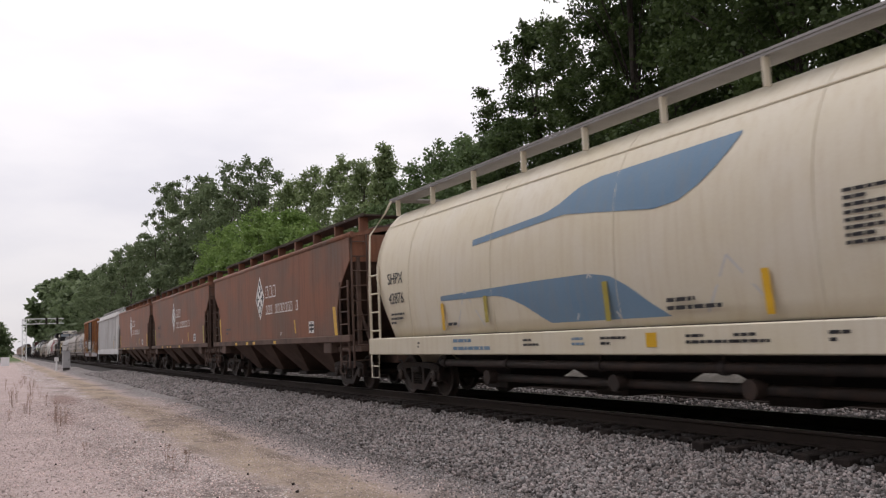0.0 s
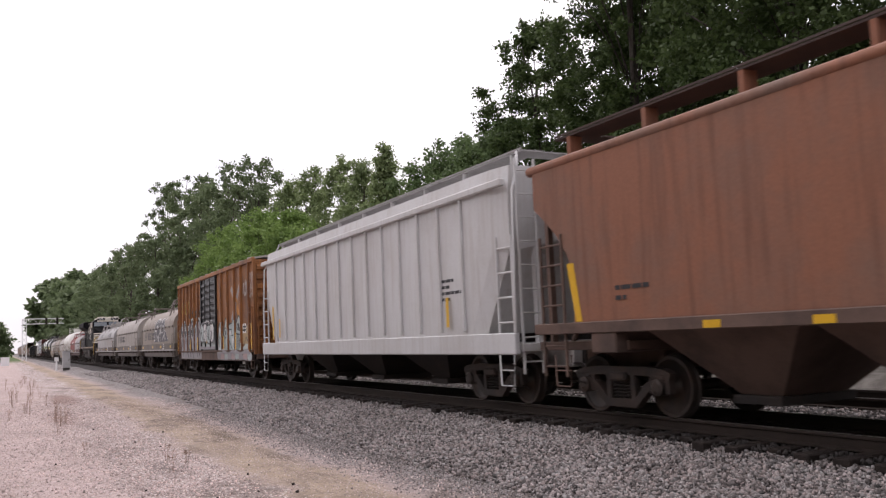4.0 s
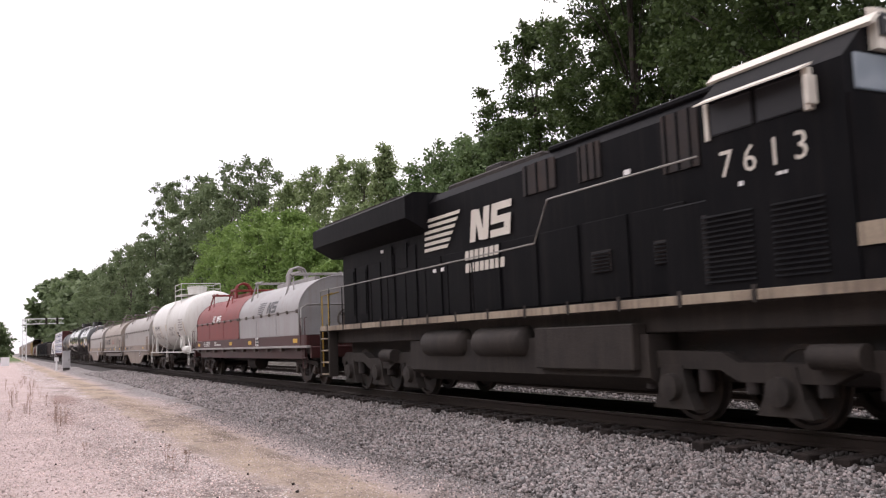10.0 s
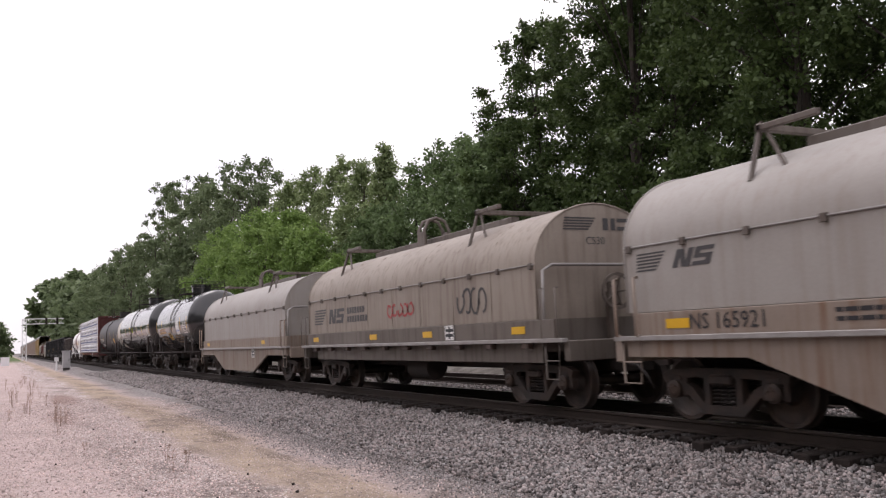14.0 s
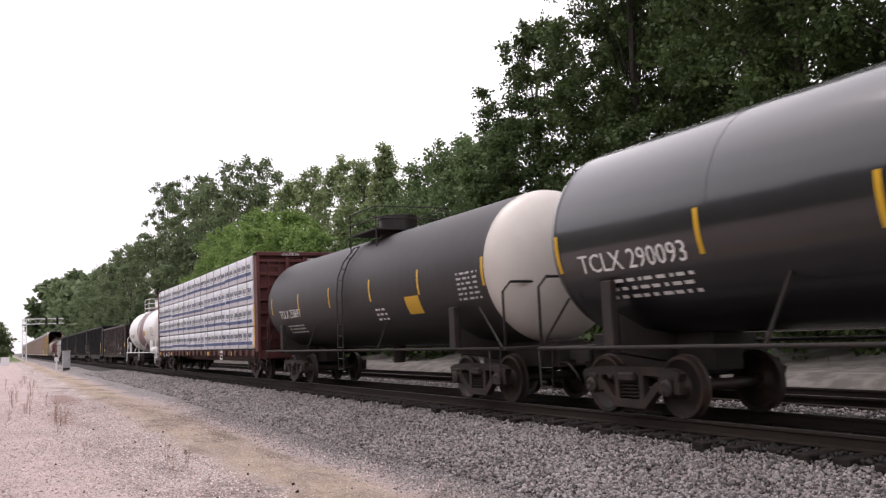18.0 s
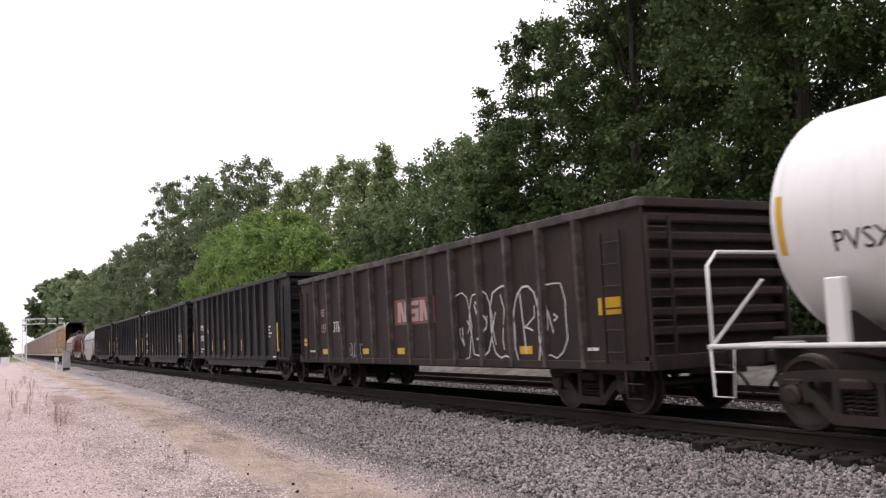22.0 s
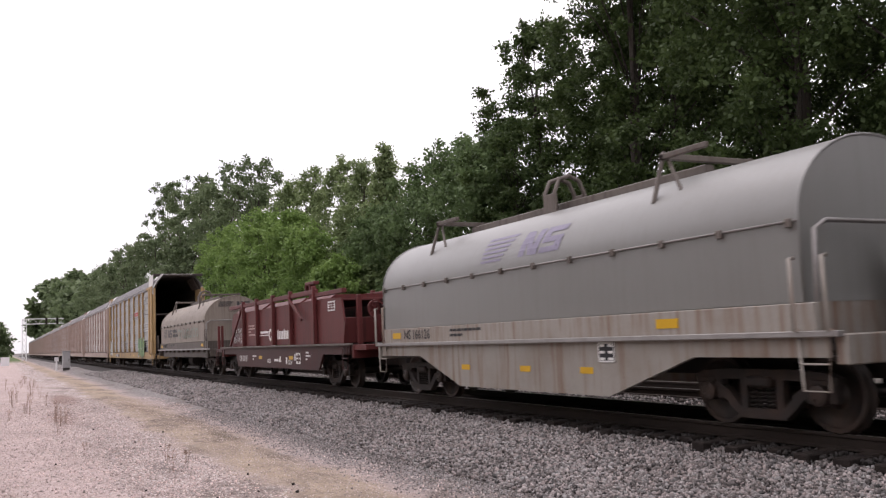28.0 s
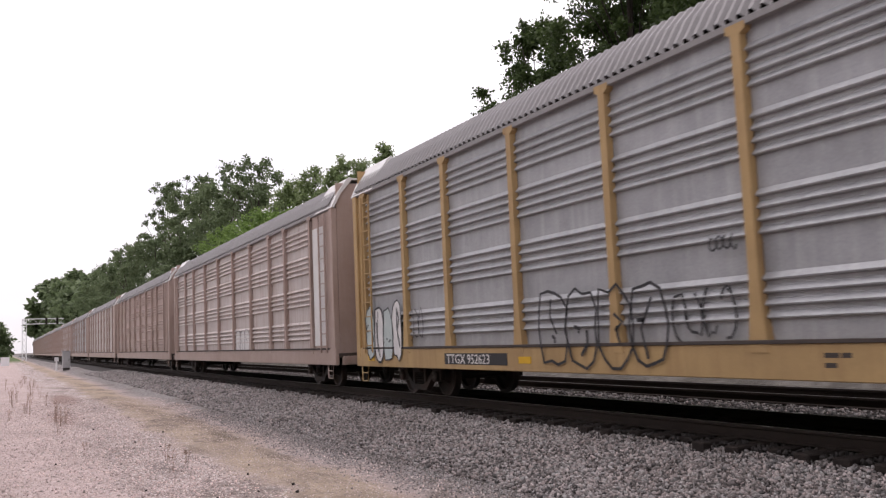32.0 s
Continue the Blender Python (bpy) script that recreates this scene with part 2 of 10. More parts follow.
def loose_parts(name, bm, mat, parent, label=""):
    """One part for each connected piece."""
    left, groups = set(bm.verts), []
    while left:
        todo, seen = [left.pop()], []
        while todo:
            v = todo.pop()
            seen.append(v)
            for e in v.link_edges:
                o = e.other_vert(v)
                if o in left:
                    left.remove(o)
                    todo.append(o)
        groups.append(seen)
    obs = []
    for g in groups:
        b2 = bmesh.new()
        m = {v: b2.verts.new(v.co) for v in g}
        for f in {f for v in g for f in v.link_faces}:
            b2.faces.new([m[v] for v in f.verts]).smooth = f.smooth
        obs.append(part(name, b2, mat, parent, label))
    bm.free()
    return obs


def lettering(text, size, x, z, y, mat, parent, name="lettering", end=False, squeeze=1.0, lean=0.0):
    """Painted writing on a near side (faces -y), or on a leading end (faces +x) at y across."""
    cu = bpy.data.curves.new(name, "FONT")
    cu.body, cu.size, cu.extrude, cu.resolution_u = text, size, 0.0015, 2
    cu.shear = lean
    tmp = bpy.data.objects.new(name, cu)
    me = bpy.data.meshes.new_from_object(tmp)
    bpy.data.objects.remove(tmp)
    bpy.data.curves.remove(cu)
    me.materials.clear()
    me.materials.append(mat)
    turn = pose(0, 0, 0, 90, 0, 90 if end else 0)
    obs = []
    for word in words_of(me, 0.2 * size):
        ob = new(name, word)
        ob.parent = parent
        obs.append(ob)
    for ob in obs:
        ob.matrix_basis = Matrix.Translation((x, y, z)) @ turn @ Matrix.Diagonal((squeeze, 1, 1, 1))
    return obs


def ribbon(bm, pts, width, y, closed=False):
    """A painted stroke of (x, z) points on an upright near side."""
    n = len(pts)
    rows = []
    for i, (x, z) in enumerate(pts):
        a, b = pts[max(i - 1, 0)], pts[min(i + 1, n - 1)]
        dx, dz = b[0] - a[0], b[1] - a[1]
        k = math.hypot(dx, dz) or 1.0
        w = width / 2
        rows.append((bm.verts.new((x - dz / k * w, y, z + dx / k * w)), bm.verts.new((x + dz / k * w, y, z - dx / k * w))))
    for a, b in zip(rows, rows[1:]):
        try:
            bm.faces.new((a[0], b[0], b[1], a[1]))
        except ValueError:
            pass
    return bm


def bars(parent, x, z, y, w, h, lines, mat=None, name="small_print"):
    """Small print that cannot be read: plain bars."""
    bm = bmesh.new()
    step = h / lines
    for k in range(lines):
        f = 0.65 + 0.35 * math.sin(k * 2.3 + x * 1.7)
        a, i, tall = x, 0, min(0.065, step * 0.5)
        while a < x + w * f - 0.02:
            b = min(x + w * f, a + tall * (1.4 + 2.2 * abs(math.sin(5.1 * i + 3.3 * k + x))))
            box(bm, a, b, y - 0.0015, y, z + h - (k + 0.2) * step - tall, z + h - (k + 0.2) * step)
            a, i = b + tall * 0.5, i + 1
    return part(name, bm, mat or M_WHITE, parent)
# ---- ground, ballast and tracks ----
TRACK_TWO = 4.1      # the second track's centre line


def smooth(a, b, v):
    v = min(max((v - a) / (b - a), 0.0), 1.0)
    return v * v * (3 - 2 * v)


def ground_height(x, y):
    lot = -0.47 + 0.05 * noise.noise((x * 0.15, y * 0.3, 0)) + 0.015 * noise.noise((x * 1.1, y * 1.3, 3))
    rut = -0.10 * math.exp(-((y + 4.9) / 0.7) ** 2)
    bed = -0.40
    k = smooth(-4.3, -1.9, y)
    z = (lot + rut) * (1 - k) + bed * k
    if y > 6.0:
        z += 0.5 * smooth(6.0, 7.6, y) + 1.2 * smooth(9.0, 16.0, y)
    return z


def spaced(stops):
    out = []
    for a, b, step in stops:
        n = max(1, round((b - a) / step))
        out += [a + (b - a) * k / n for k in range(n)]
    return out + [stops[-1][1]]


gx = spaced([(-3000, -600, 300), (-600, -120, 20), (-120, -40, 2.0), (-40, 0, 0.4), (0, 20, 1.0), (20, 200, 20), (200, 3000, 400)])
gy = spaced([(-3000, -100, 300), (-100, -20, 8), (-20, -10, 0.6), (-10, -1.6, 0.2), (-1.6, 6.0, 0.5), (6.0, 18, 0.5), (18, 60, 6), (60, 3000, 300)])
gv = [(x, y, ground_height(x, y)) for x in gx for y in gy]
ny = len(gy)
gf = [(i * ny + j, (i + 1) * ny + j, (i + 1) * ny + j + 1, i * ny + j + 1) for i in range(len(gx) - 1) for j in range(ny - 1)]
gme = bpy.data.meshes.new("ground")
gme.from_pydata(gv, [], gf)
for poly in gme.polygons:
    poly.use_smooth = True


def ground_material():
    """Pale pinkish gravel, a bare tan wheel path, and grey chippings next to the track."""
    m = bpy.data.materials.new("gravel_lot")
    m.use_nodes = True
    n, l = m.node_tree.nodes, m.node_tree.links
    b = n["Principled BSDF"]
    b.inputs["Roughness"].default_value = 0.95
    b.inputs["Specular IOR Level"].default_value = 0.15
    tc = n.new("ShaderNodeTexCoord")
    sep = n.new("ShaderNodeSeparateXYZ")
    l.new(tc.outputs["Object"], sep.inputs[0])

    def noise_node(scale, detail=5, rough=0.6, stretch=None):
        t = n.new("ShaderNodeTexNoise")
        t.inputs["Scale"].default_value, t.inputs["Detail"].default_value, t.inputs["Roughness"].default_value = scale, detail, rough
        if stretch:
            mp = n.new("ShaderNodeMapping")
            mp.inputs["Scale"].default_value = stretch
            l.new(tc.outputs["Object"], mp.inputs[0])
            l.new(mp.outputs[0], t.inputs["Vector"])
        else:
            l.new(tc.outputs["Object"], t.inputs["Vector"])
        return t.outputs["Fac"]

    def math_node(op, a, c, d=0.0):
        t = n.new("ShaderNodeMath")
        t.operation = op
        for i, v in enumerate((a, c, d)):
            if isinstance(v, (int, float)):
                t.inputs[i].default_value = v
            else:
                l.new(v, t.inputs[i])
        return t.outputs[0]

    def ranged(v, a, c, lo=0.0, hi=1.0):
        t = n.new("ShaderNodeMapRange")
        t.interpolation_type = "SMOOTHSTEP"
        t.inputs[1].default_value, t.inputs[2].default_value, t.inputs[3].default_value, t.inputs[4].default_value = a, c, lo, hi
        l.new(v, t.inputs[0])
        return t.outputs[0]

    def mixed(fac, a, c):
        t = n.new("ShaderNodeMix")
        t.data_type = "RGBA"
        for key, v in (("Factor", fac), ("A", a), ("B", c)):
            if isinstance(v, tuple):
                t.inputs[key].default_value = (*v, 1)
            elif isinstance(v, (int, float)):
                t.inputs[key].default_value = v
            else:
                l.new(v, t.inputs[key])
        return t.outputs["Result"]

    wob = math_node("MULTIPLY_ADD", noise_node(0.22, 4), 1.4, -0.7)
    wob2 = math_node("MULTIPLY_ADD", noise_node(1.3, 5), 0.9, -0.45)
    y = math_node("ADD", math_node("ADD", sep.outputs["Y"], wob), wob2)
    pebble = noise_node(38, 3, 0.7)
    patch = noise_node(0.8, 6, 0.65)
    lot = mixed(ranged(patch, 0.35, 0.7), (0.47, 0.365, 0.345), (0.36, 0.285, 0.26))
    lot = mixed(ranged(pebble, 0.5, 0.75, 0, 0.6), lot, (0.55, 0.5, 0.48))
    lot = mixed(ranged(noise_node(55, 2), 0.62, 0.7, 0, 0.8), lot, (0.16, 0.13, 0.12))
    tan = mixed(ranged(noise_node(0.9, 6, 0.7), 0.35, 0.68), (0.39, 0.305, 0.23), (0.26, 0.205, 0.16))
    tan = mixed(ranged(pebble, 0.55, 0.75, 0, 0.4), tan, (0.45, 0.38, 0.31))
    grey = mixed(ranged(pebble, 0.4, 0.7), (0.15, 0.135, 0.13), (0.37, 0.345, 0.335))
    tan_band = math_node("MULTIPLY", ranged(y, -6.95, -6.25), ranged(y, -5.5, -4.8, 1, 0))
    coarse = noise_node(9, 4, 0.75)
    lot = mixed(ranged(coarse, 0.52, 0.66, 0, 0.65), lot, (0.24, 0.195, 0.18))
    lot = mixed(ranged(coarse, 0.46, 0.36, 0, 0.5), lot, (0.60, 0.49, 0.47))
    tan = mixed(ranged(coarse, 0.54, 0.68, 0, 0.5), tan, (0.17, 0.135, 0.11))
    col = mixed(tan_band, lot, tan)
    strip = math_node("MULTIPLY", ranged(y, -8.6, -7.6), ranged(y, -6.9, -6.3, 1, 0))
    grit = noise_node(24, 2, 0.5)
    col = mixed(math_node("MULTIPLY", strip, ranged(patch, 0.3, 0.55, 0.05, 0.4)), col, (0.30, 0.25, 0.23))
    col = mixed(math_node("MULTIPLY", math_node("ADD", strip, 0.25), ranged(grit, 0.56, 0.62, 0, 0.8)), col, (0.62, 0.57, 0.55))
    col = mixed(math_node("MULTIPLY", math_node("ADD", strip, 0.25), ranged(grit, 0.43, 0.37, 0, 0.8)), col, (0.13, 0.108, 0.10))
    col = mixed(ranged(y, -5.4, -4.3), col, grey)
    dirt = mixed(ranged(noise_node(1.5, 6), 0.4, 0.65), (0.11, 0.10, 0.088), (0.19, 0.175, 0.158))
    stain = math_node("MULTIPLY", ranged(noise_node(0.5, 5, 0.7, (0.6, 1.6, 1)), 0.50, 0.62), ranged(noise_node(3.0, 5, 0.7), 0.35, 0.6, 0.15, 0.75))
    col = mixed(math_node("MULTIPLY", stain, ranged(y, -8.6, -7.4)), col, (0.125, 0.098, 0.083))
    # bare damp earth and dead grass in the ruts
    ragged = math_node("MULTIPLY_ADD", noise_node(2.6, 5, 0.7), 1.5, -0.75)
    for sx, sy, rx, ry, k, tint in ((-23.5, -5.32, 2.8, 0.42, 0.75, (0.14, 0.105, 0.075)), (-18.4, -5.45, 1.8, 0.36, 0.8, (0.13, 0.10, 0.075)), (-14.6, -5.42, 1.5, 0.36, 0.75, (0.14, 0.11, 0.085)),
                                    (-14.5, -4.3, 2.0, 0.34, 0.75, (0.085, 0.075, 0.07)), (-16.0, -6.55, 1.2, 0.25, 0.6, (0.17, 0.13, 0.10)), (-26.5, -8.1, 4.5, 0.6, 0.7, (0.17, 0.10, 0.08)),
                                    (-36.0, -7.6, 7.0, 0.7, 0.7, (0.19, 0.115, 0.095)), (-13.9, -7.4, 1.3, 0.4, 0.65, (0.15, 0.125, 0.115)), (-30.0, -5.9, 5.0, 0.3, 0.5, (0.2, 0.14, 0.10))):
        ux = math_node("DIVIDE", math_node("SUBTRACT", sep.outputs["X"], sx), rx)
        uy = math_node("DIVIDE", math_node("SUBTRACT", sep.outputs["Y"], sy), ry)
        far_off = math_node("ADD", math_node("SQRT", math_node("ADD", math_node("MULTIPLY", ux, ux), math_node("MULTIPLY", uy, uy)), 0.0), ragged)
        col = mixed(ranged(far_off, 1.0, 0.25, 0, k), col, tint)
    far = math_node("GREATER_THAN", sep.outputs["Y"], 6.2)
    col = mixed(far, col, dirt)
    grass = math_node("MAXIMUM", ranged(sep.outputs["X"], -170, -260), ranged(sep.outputs["Y"], -40, -60))
    grass = math_node("MULTIPLY", grass, math_node("LESS_THAN", sep.outputs["Y"], -6.0))
    col = mixed(grass, col, (0.10, 0.135, 0.055))
    l.new(col, b.inputs["Base Color"])
    bp = n.new("ShaderNodeBump")
    bp.inputs["Strength"].default_value, bp.inputs["Distance"].default_value = 0.8, 0.03
    l.new(math_node("ADD", pebble, noise_node(9, 4)), bp.inputs["Height"])
    l.new(bp.outputs[0], b.inputs["Normal"])
    return m


gme.materials.append(ground_material())
ground = tagged(new("ground", gme), "pale pinkish gravel lot with a bare tan wheel path", "ground", kind="structure")

# ballast bed under both tracks
section = [(-3.9, -0.62), (-3.4, -0.52), (-2.3, -0.37), (-1.5, -0.335), (-1.22, -0.26), (1.22, -0.26), (1.6, -0.235), (2.05, -0.28), (2.5, -0.215), (5.8, -0.215), (6.6, -0.5), (7.0, -0.7)]
bed_x = spaced([(-700, -60, 10), (-60, -24, 0.6), (-24, 0, 0.25), (0, 60, 6)])
fine_sec = []
for (ya, za), (yb, zb) in zip(section, section[1:]):
    k = max(1, round((yb - ya) / 0.2))
    fine_sec += [(ya + (yb - ya) * i / k, za + (zb - za) * i / k) for i in range(k)]
fine_sec.append(section[-1])
bv = [(x, y, z + 0.035 * noise.noise((x * 2.3, y * 2.3, 1)) + 0.03 * noise.noise((x * 0.5, y * 0.9, 7))) for x in bed_x for y, z in fine_sec]
nb = len(fine_sec)
bf = [(i * nb + j, (i + 1) * nb + j, (i + 1) * nb + j + 1, i * nb + j + 1) for i in range(len(bed_x) - 1) for j in range(nb - 1)]
bme = bpy.data.meshes.new("ballast")
bme.from_pydata(bv, [], bf)
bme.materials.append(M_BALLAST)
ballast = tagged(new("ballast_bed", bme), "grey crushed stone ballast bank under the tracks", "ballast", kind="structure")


def rail_section(y):
    pts = [(-0.07, -0.18), (0.07, -0.18), (0.07, -0.165), (0.012, -0.145), (0.012, -0.05), (0.037, -0.04), (0.037, -0.008), (0.028, 0.0), (-0.028, 0.0), (-0.037, -0.008), (-0.037, -0.04), (-0.012, -0.05), (-0.012, -0.145), (-0.07, -0.165)]
    return [(y + a, b) for a, b in pts]


def railway_track(label, centre):
    t = thing("railway_track", label, "railway track")
    tagged(t, kind="structure")
    for s in (-0.7525, 0.7525):
        r = part("rail", sweep(rail_section(centre + s), -700, 60), M_RAIL, t, "rusty steel rail")
        part("rail_head", slab(-700, 60, centre + s - 0.03, centre + s + 0.03, 0.0002, 0.0022), M_RAILTOP, r, "polished running surface")
    return t


near_track = railway_track("main railway track of rusty rails on wooden ties", 0.0)
far_track = railway_track("second parallel railway track beside the main one", TRACK_TWO)

# wooden ties: the near ones piece by piece
tie_me = slab(-0.115, 0.115, -1.3, 1.3, -0.40, -0.185, 0.012)
tie = part("tie", tie_me, M_TIE, near_track)
tie.matrix_basis = pose(-2.0, 0, 0)
plate_part = part("tie_plate", slab(-0.1, 0.1, -0.9, -0.6, -0.186, -0.175, 0.004), M_RAIL, tie, "rusty tie plate")
rng = random.Random(5)
for k in range(1, 170):
    o = again(tie, pose(-2.0 - 0.53 * k, rng.uniform(-0.14, 0.14), rng.uniform(-0.012, 0.004), 0, rng.uniform(-1, 1), rng.uniform(-1.2, 1.2)))
    if k < 60:
        again(plate_part, Matrix.Identity(4), o)
for k in range(100):
    again(tie, pose(-4.0 - 0.53 * k, TRACK_TWO + rng.uniform(-0.06, 0.06), rng.uniform(-0.02, 0.0), 0, 0, rng.uniform(-1, 1)), far_track)
far_ties = bmesh.new()
for k in range(170, 700):
    box(far_ties, -2.0 - 0.53 * k - 0.11, -2.0 - 0.53 * k + 0.11, -1.3, 1.3, -0.36, -0.185)
tagged(part("far_ties", far_ties, M_TIE, near_track), kind="stuff")
# ---- trees ----
def leaf_mesh(name, centres, radii, counts, size, seed, mat, flat=0.75):
    """A crown of separate leaves: small four-cornered blades along twigs that spread from clump centres."""
    rg = np.random.default_rng(seed)
    m, twigs = len(centres), 26
    which = np.repeat(np.arange(m), counts)
    n = len(which)
    cs, rs = np.asarray(centres, float)[which], np.asarray(radii, float)[which]
    ways = rg.normal(size=(m, twigs, 3)) + np.array([0, 0, 0.25])
    ways /= np.linalg.norm(ways, axis=2, keepdims=True)
    ways *= rg.uniform(0.55, 1.3, (m, twigs, 1)) * np.array([1, 1, flat])
    along = rg.uniform(0.02, 1.0, n) ** 0.65
    pos = cs + ways[which, rg.integers(0, twigs, n)] * (rs * along)[:, None] + rg.normal(size=(n, 3)) * (0.2 * rs)[:, None]
    pos[:, 2] -= 0.16 * rs * along ** 2
    a = rg.normal(size=(n, 3)) + np.array([0, 0, -0.35])
    a /= np.linalg.norm(a, axis=1, keepdims=True)
    w = np.cross(a, rg.normal(size=(n, 3)) + np.array([0, 0, 1.4]))
    w /= np.linalg.norm(w, axis=1, keepdims=True) + 1e-9
    ln = size * rg.uniform(0.6, 1.35, n)[:, None]
    v = np.stack([pos, pos + a * ln * 0.5 + w * ln * 0.34, pos + a * ln, pos + a * ln * 0.5 - w * ln * 0.34], axis=1).reshape(-1, 3)
    me = bpy.data.meshes.new(name)
    me.vertices.add(4 * n)
    me.vertices.foreach_set("co", v.ravel())
    me.loops.add(4 * n)
    me.loops.foreach_set("vertex_index", np.arange(4 * n, dtype=np.int32))
    me.polygons.add(n)
    me.polygons.foreach_set("loop_start", np.arange(0, 4 * n, 4, dtype=np.int32))
    me.polygons.foreach_set("loop_total", np.full(n, 4, dtype=np.int32))
    me.update(calc_edges=True)
    me.materials.append(mat)
    return me


def tree(label, x, y, h, r, mat, leaf=0.2, leaves=9000, seed=1, name="tree", low=0.22, lean=0.0, gaps=0.0, clumps=None, category="tree", group="", peak=0.0):
    rg = random.Random(seed)
    z0 = ground_height(x, y)
    t = thing(name, label, category, group, pose(x, y, z0 - 0.1))
    n = clumps or int(40 + r * 9)
    pts, rad = [], []
    lobes = [(rg.uniform(0, math.tau), rg.uniform(0.35, 1.0), rg.uniform(0.75, 1.2)) for _ in range(7)]
    for k in range(n):
        f = low + (1 - low) * (k + rg.random()) / n
        ang = k * 2.399 + rg.uniform(-0.5, 0.5)
        u = (f - low) / (1 - low)
        env = (math.sin(math.pi * min(0.97, 0.12 + u * 0.86)) ** 0.6) * r
        env *= 1 - peak * u
        for la, lf, lw in lobes:
            env *= 1 + 0.16 * (lw - 0.9) * math.cos(ang - la) * math.cos(3 * (u - lf))
        q = env * (rg.random() ** 0.45)
        pts.append((q * math.cos(ang) + lean * f * h, q * math.sin(ang), f * h * rg.uniform(0.97, 1.02)))
        rad.append(rg.uniform(0.45, 1.2) * (0.5 + 0.13 * r) * (0.75 if u > 0.9 else 1.0) * min(1.0, (40 + 9 * r) / n) ** 0.4)
    keep = [i for i in range(n) if rg.random() > gaps]
    pts, rad = [pts[i] for i in keep], [rad[i] for i in keep]
    w = np.array(rad) ** 2
    counts = np.maximum(6, (leaves * w / w.sum())).astype(int)
    bm = bmesh.new()
    tr = 0.018 * h + 0.05
    bend = [(rg.uniform(-0.25, 0.25) * k / 5 + lean * h * (k / 6), rg.uniform(-0.25, 0.25) * k / 5, h * 0.86 * k / 6) for k in range(7)]
    rings = []
    for i, p in enumerate(bend):
        rr = tr * (1 - 0.85 * i / 6) * (1.35 if i == 0 else 1)
        rings.append([bm.verts.new((p[0] + rr * math.cos(a * math.tau / 8), p[1] + rr * math.sin(a * math.tau / 8), p[2])) for a in range(8)])
    for a, b in zip(rings, rings[1:]):
        for k in range(8):
            bm.faces.new((a[k], a[(k + 1) % 8], b[(k + 1) % 8], b[k])).smooth = True
    part("trunk", bm, M_BARK, t)
    limbs = bmesh.new()
    for i in range(0, len(pts), max(1, len(pts) // 26)):
        px, py, pz = pts[i]
        s = min(max(pz / h * 0.62, 0.1), 0.8)
        k = s * 6
        a, b = bend[min(int(k / 0.86), 5)], bend[min(int(k / 0.86) + 1, 6)]
        base = Vector(a).lerp(Vector(b), rg.random())
        tip = Vector((px, py, pz))
        mid = base.lerp(tip, 0.5) + Vector((0, 0, 0.08 * (tip - base).length))
        bent([base, mid, tip], tr * rg.uniform(0.05, 0.1), 5, limbs)
    part("branch_work", limbs, M_BARK, t)
    me = leaf_mesh("crown", pts, rad, counts, leaf, seed, mat)
    cr = new("crown", me)
    cr.parent = t
    return t


dark = "tall broadleaf tree beside the railway, greens darkened as if backlit"
for i, (x, y, h, r) in enumerate([(-36.0, 14.5, 15.6, 4.3), (-29.5, 17.5, 20.0, 5.0), (-27.5, 13.5, 18.5, 4.6), (-22.5, 16.5, 21.0, 5.2), (-19.0, 13.0, 18.0, 4.4),
                                  (-14.5, 16.0, 20.5, 5.0), (-10.5, 13.0, 18.0, 4.4), (-5.5, 15.5, 19.0, 5.0), (1.0, 14.5, 18.0, 5.0), (-27.0, 22.0, 20.0, 5.0), (-15.0, 23.0, 20.0, 5.0), (-33.2, 18.6, 16.5, 3.6), (-17.5, 19.5, 20.5, 5.0), (-9.0, 19.5, 20.0, 5.2), (-1.5, 20.0, 20.0, 5.2)]):
    tree(dark, x, y, h, r, M_LEAF_DARK, 0.18, 47000 if y < 19 else 16000, 11 + i, low=0.14, gaps=0.3 if i == 0 else 0.12, clumps=190)
for i, (x, y, h, r) in enumerate([(-37.0, 13.4, 11.4, 3.0), (-40.5, 13.5, 10.9, 3.6), (-45.5, 14.5, 11.8, 3.6), (-50.0, 14.0, 11.2, 3.2), (-54.0, 13.0, 9.2, 3.0)]):
    tree("bushy deep green tree with drooping compound leaves", x, y, h, r, M_LEAF_DEEP, 0.22, 19000, 31 + i, low=0.1)
for i, (x, y, h, r) in enumerate([(-58.6, 15.5, 14.2, 3.0), (-63.5, 15.5, 14.0, 3.4), (-69.0, 16.0, 15.4, 3.6), (-77.0, 16.0, 16.2, 4.0), (-84, 16, 16.6, 4.2)]):
    tree("slender tree with an open crown, its grey-green lightened for haze", x, y, h, r, M_LEAF_MID, 0.23, 17000, 41 + i, low=0.15, gaps=0.15, clumps=110, peak=0.75 if i == 0 else 0.35)
for i, (x, y, h, r) in enumerate([(-53.5, 9.8, 6.6, 2.6), (-58.5, 9.8, 9.0, 3.2), (-64.5, 10.0, 11.2, 3.6), (-72.0, 10.0, 12.2, 4.0), (-80.0, 10.5, 12.6, 4.2), (-90, 10.5, 13.0, 4.4)]):
    tree("light yellow-green tree at the edge of the woods", x, y, h, r, M_LEAF_LIGHT, 0.23, 19000, 51 + i, low=0.06, clumps=95)
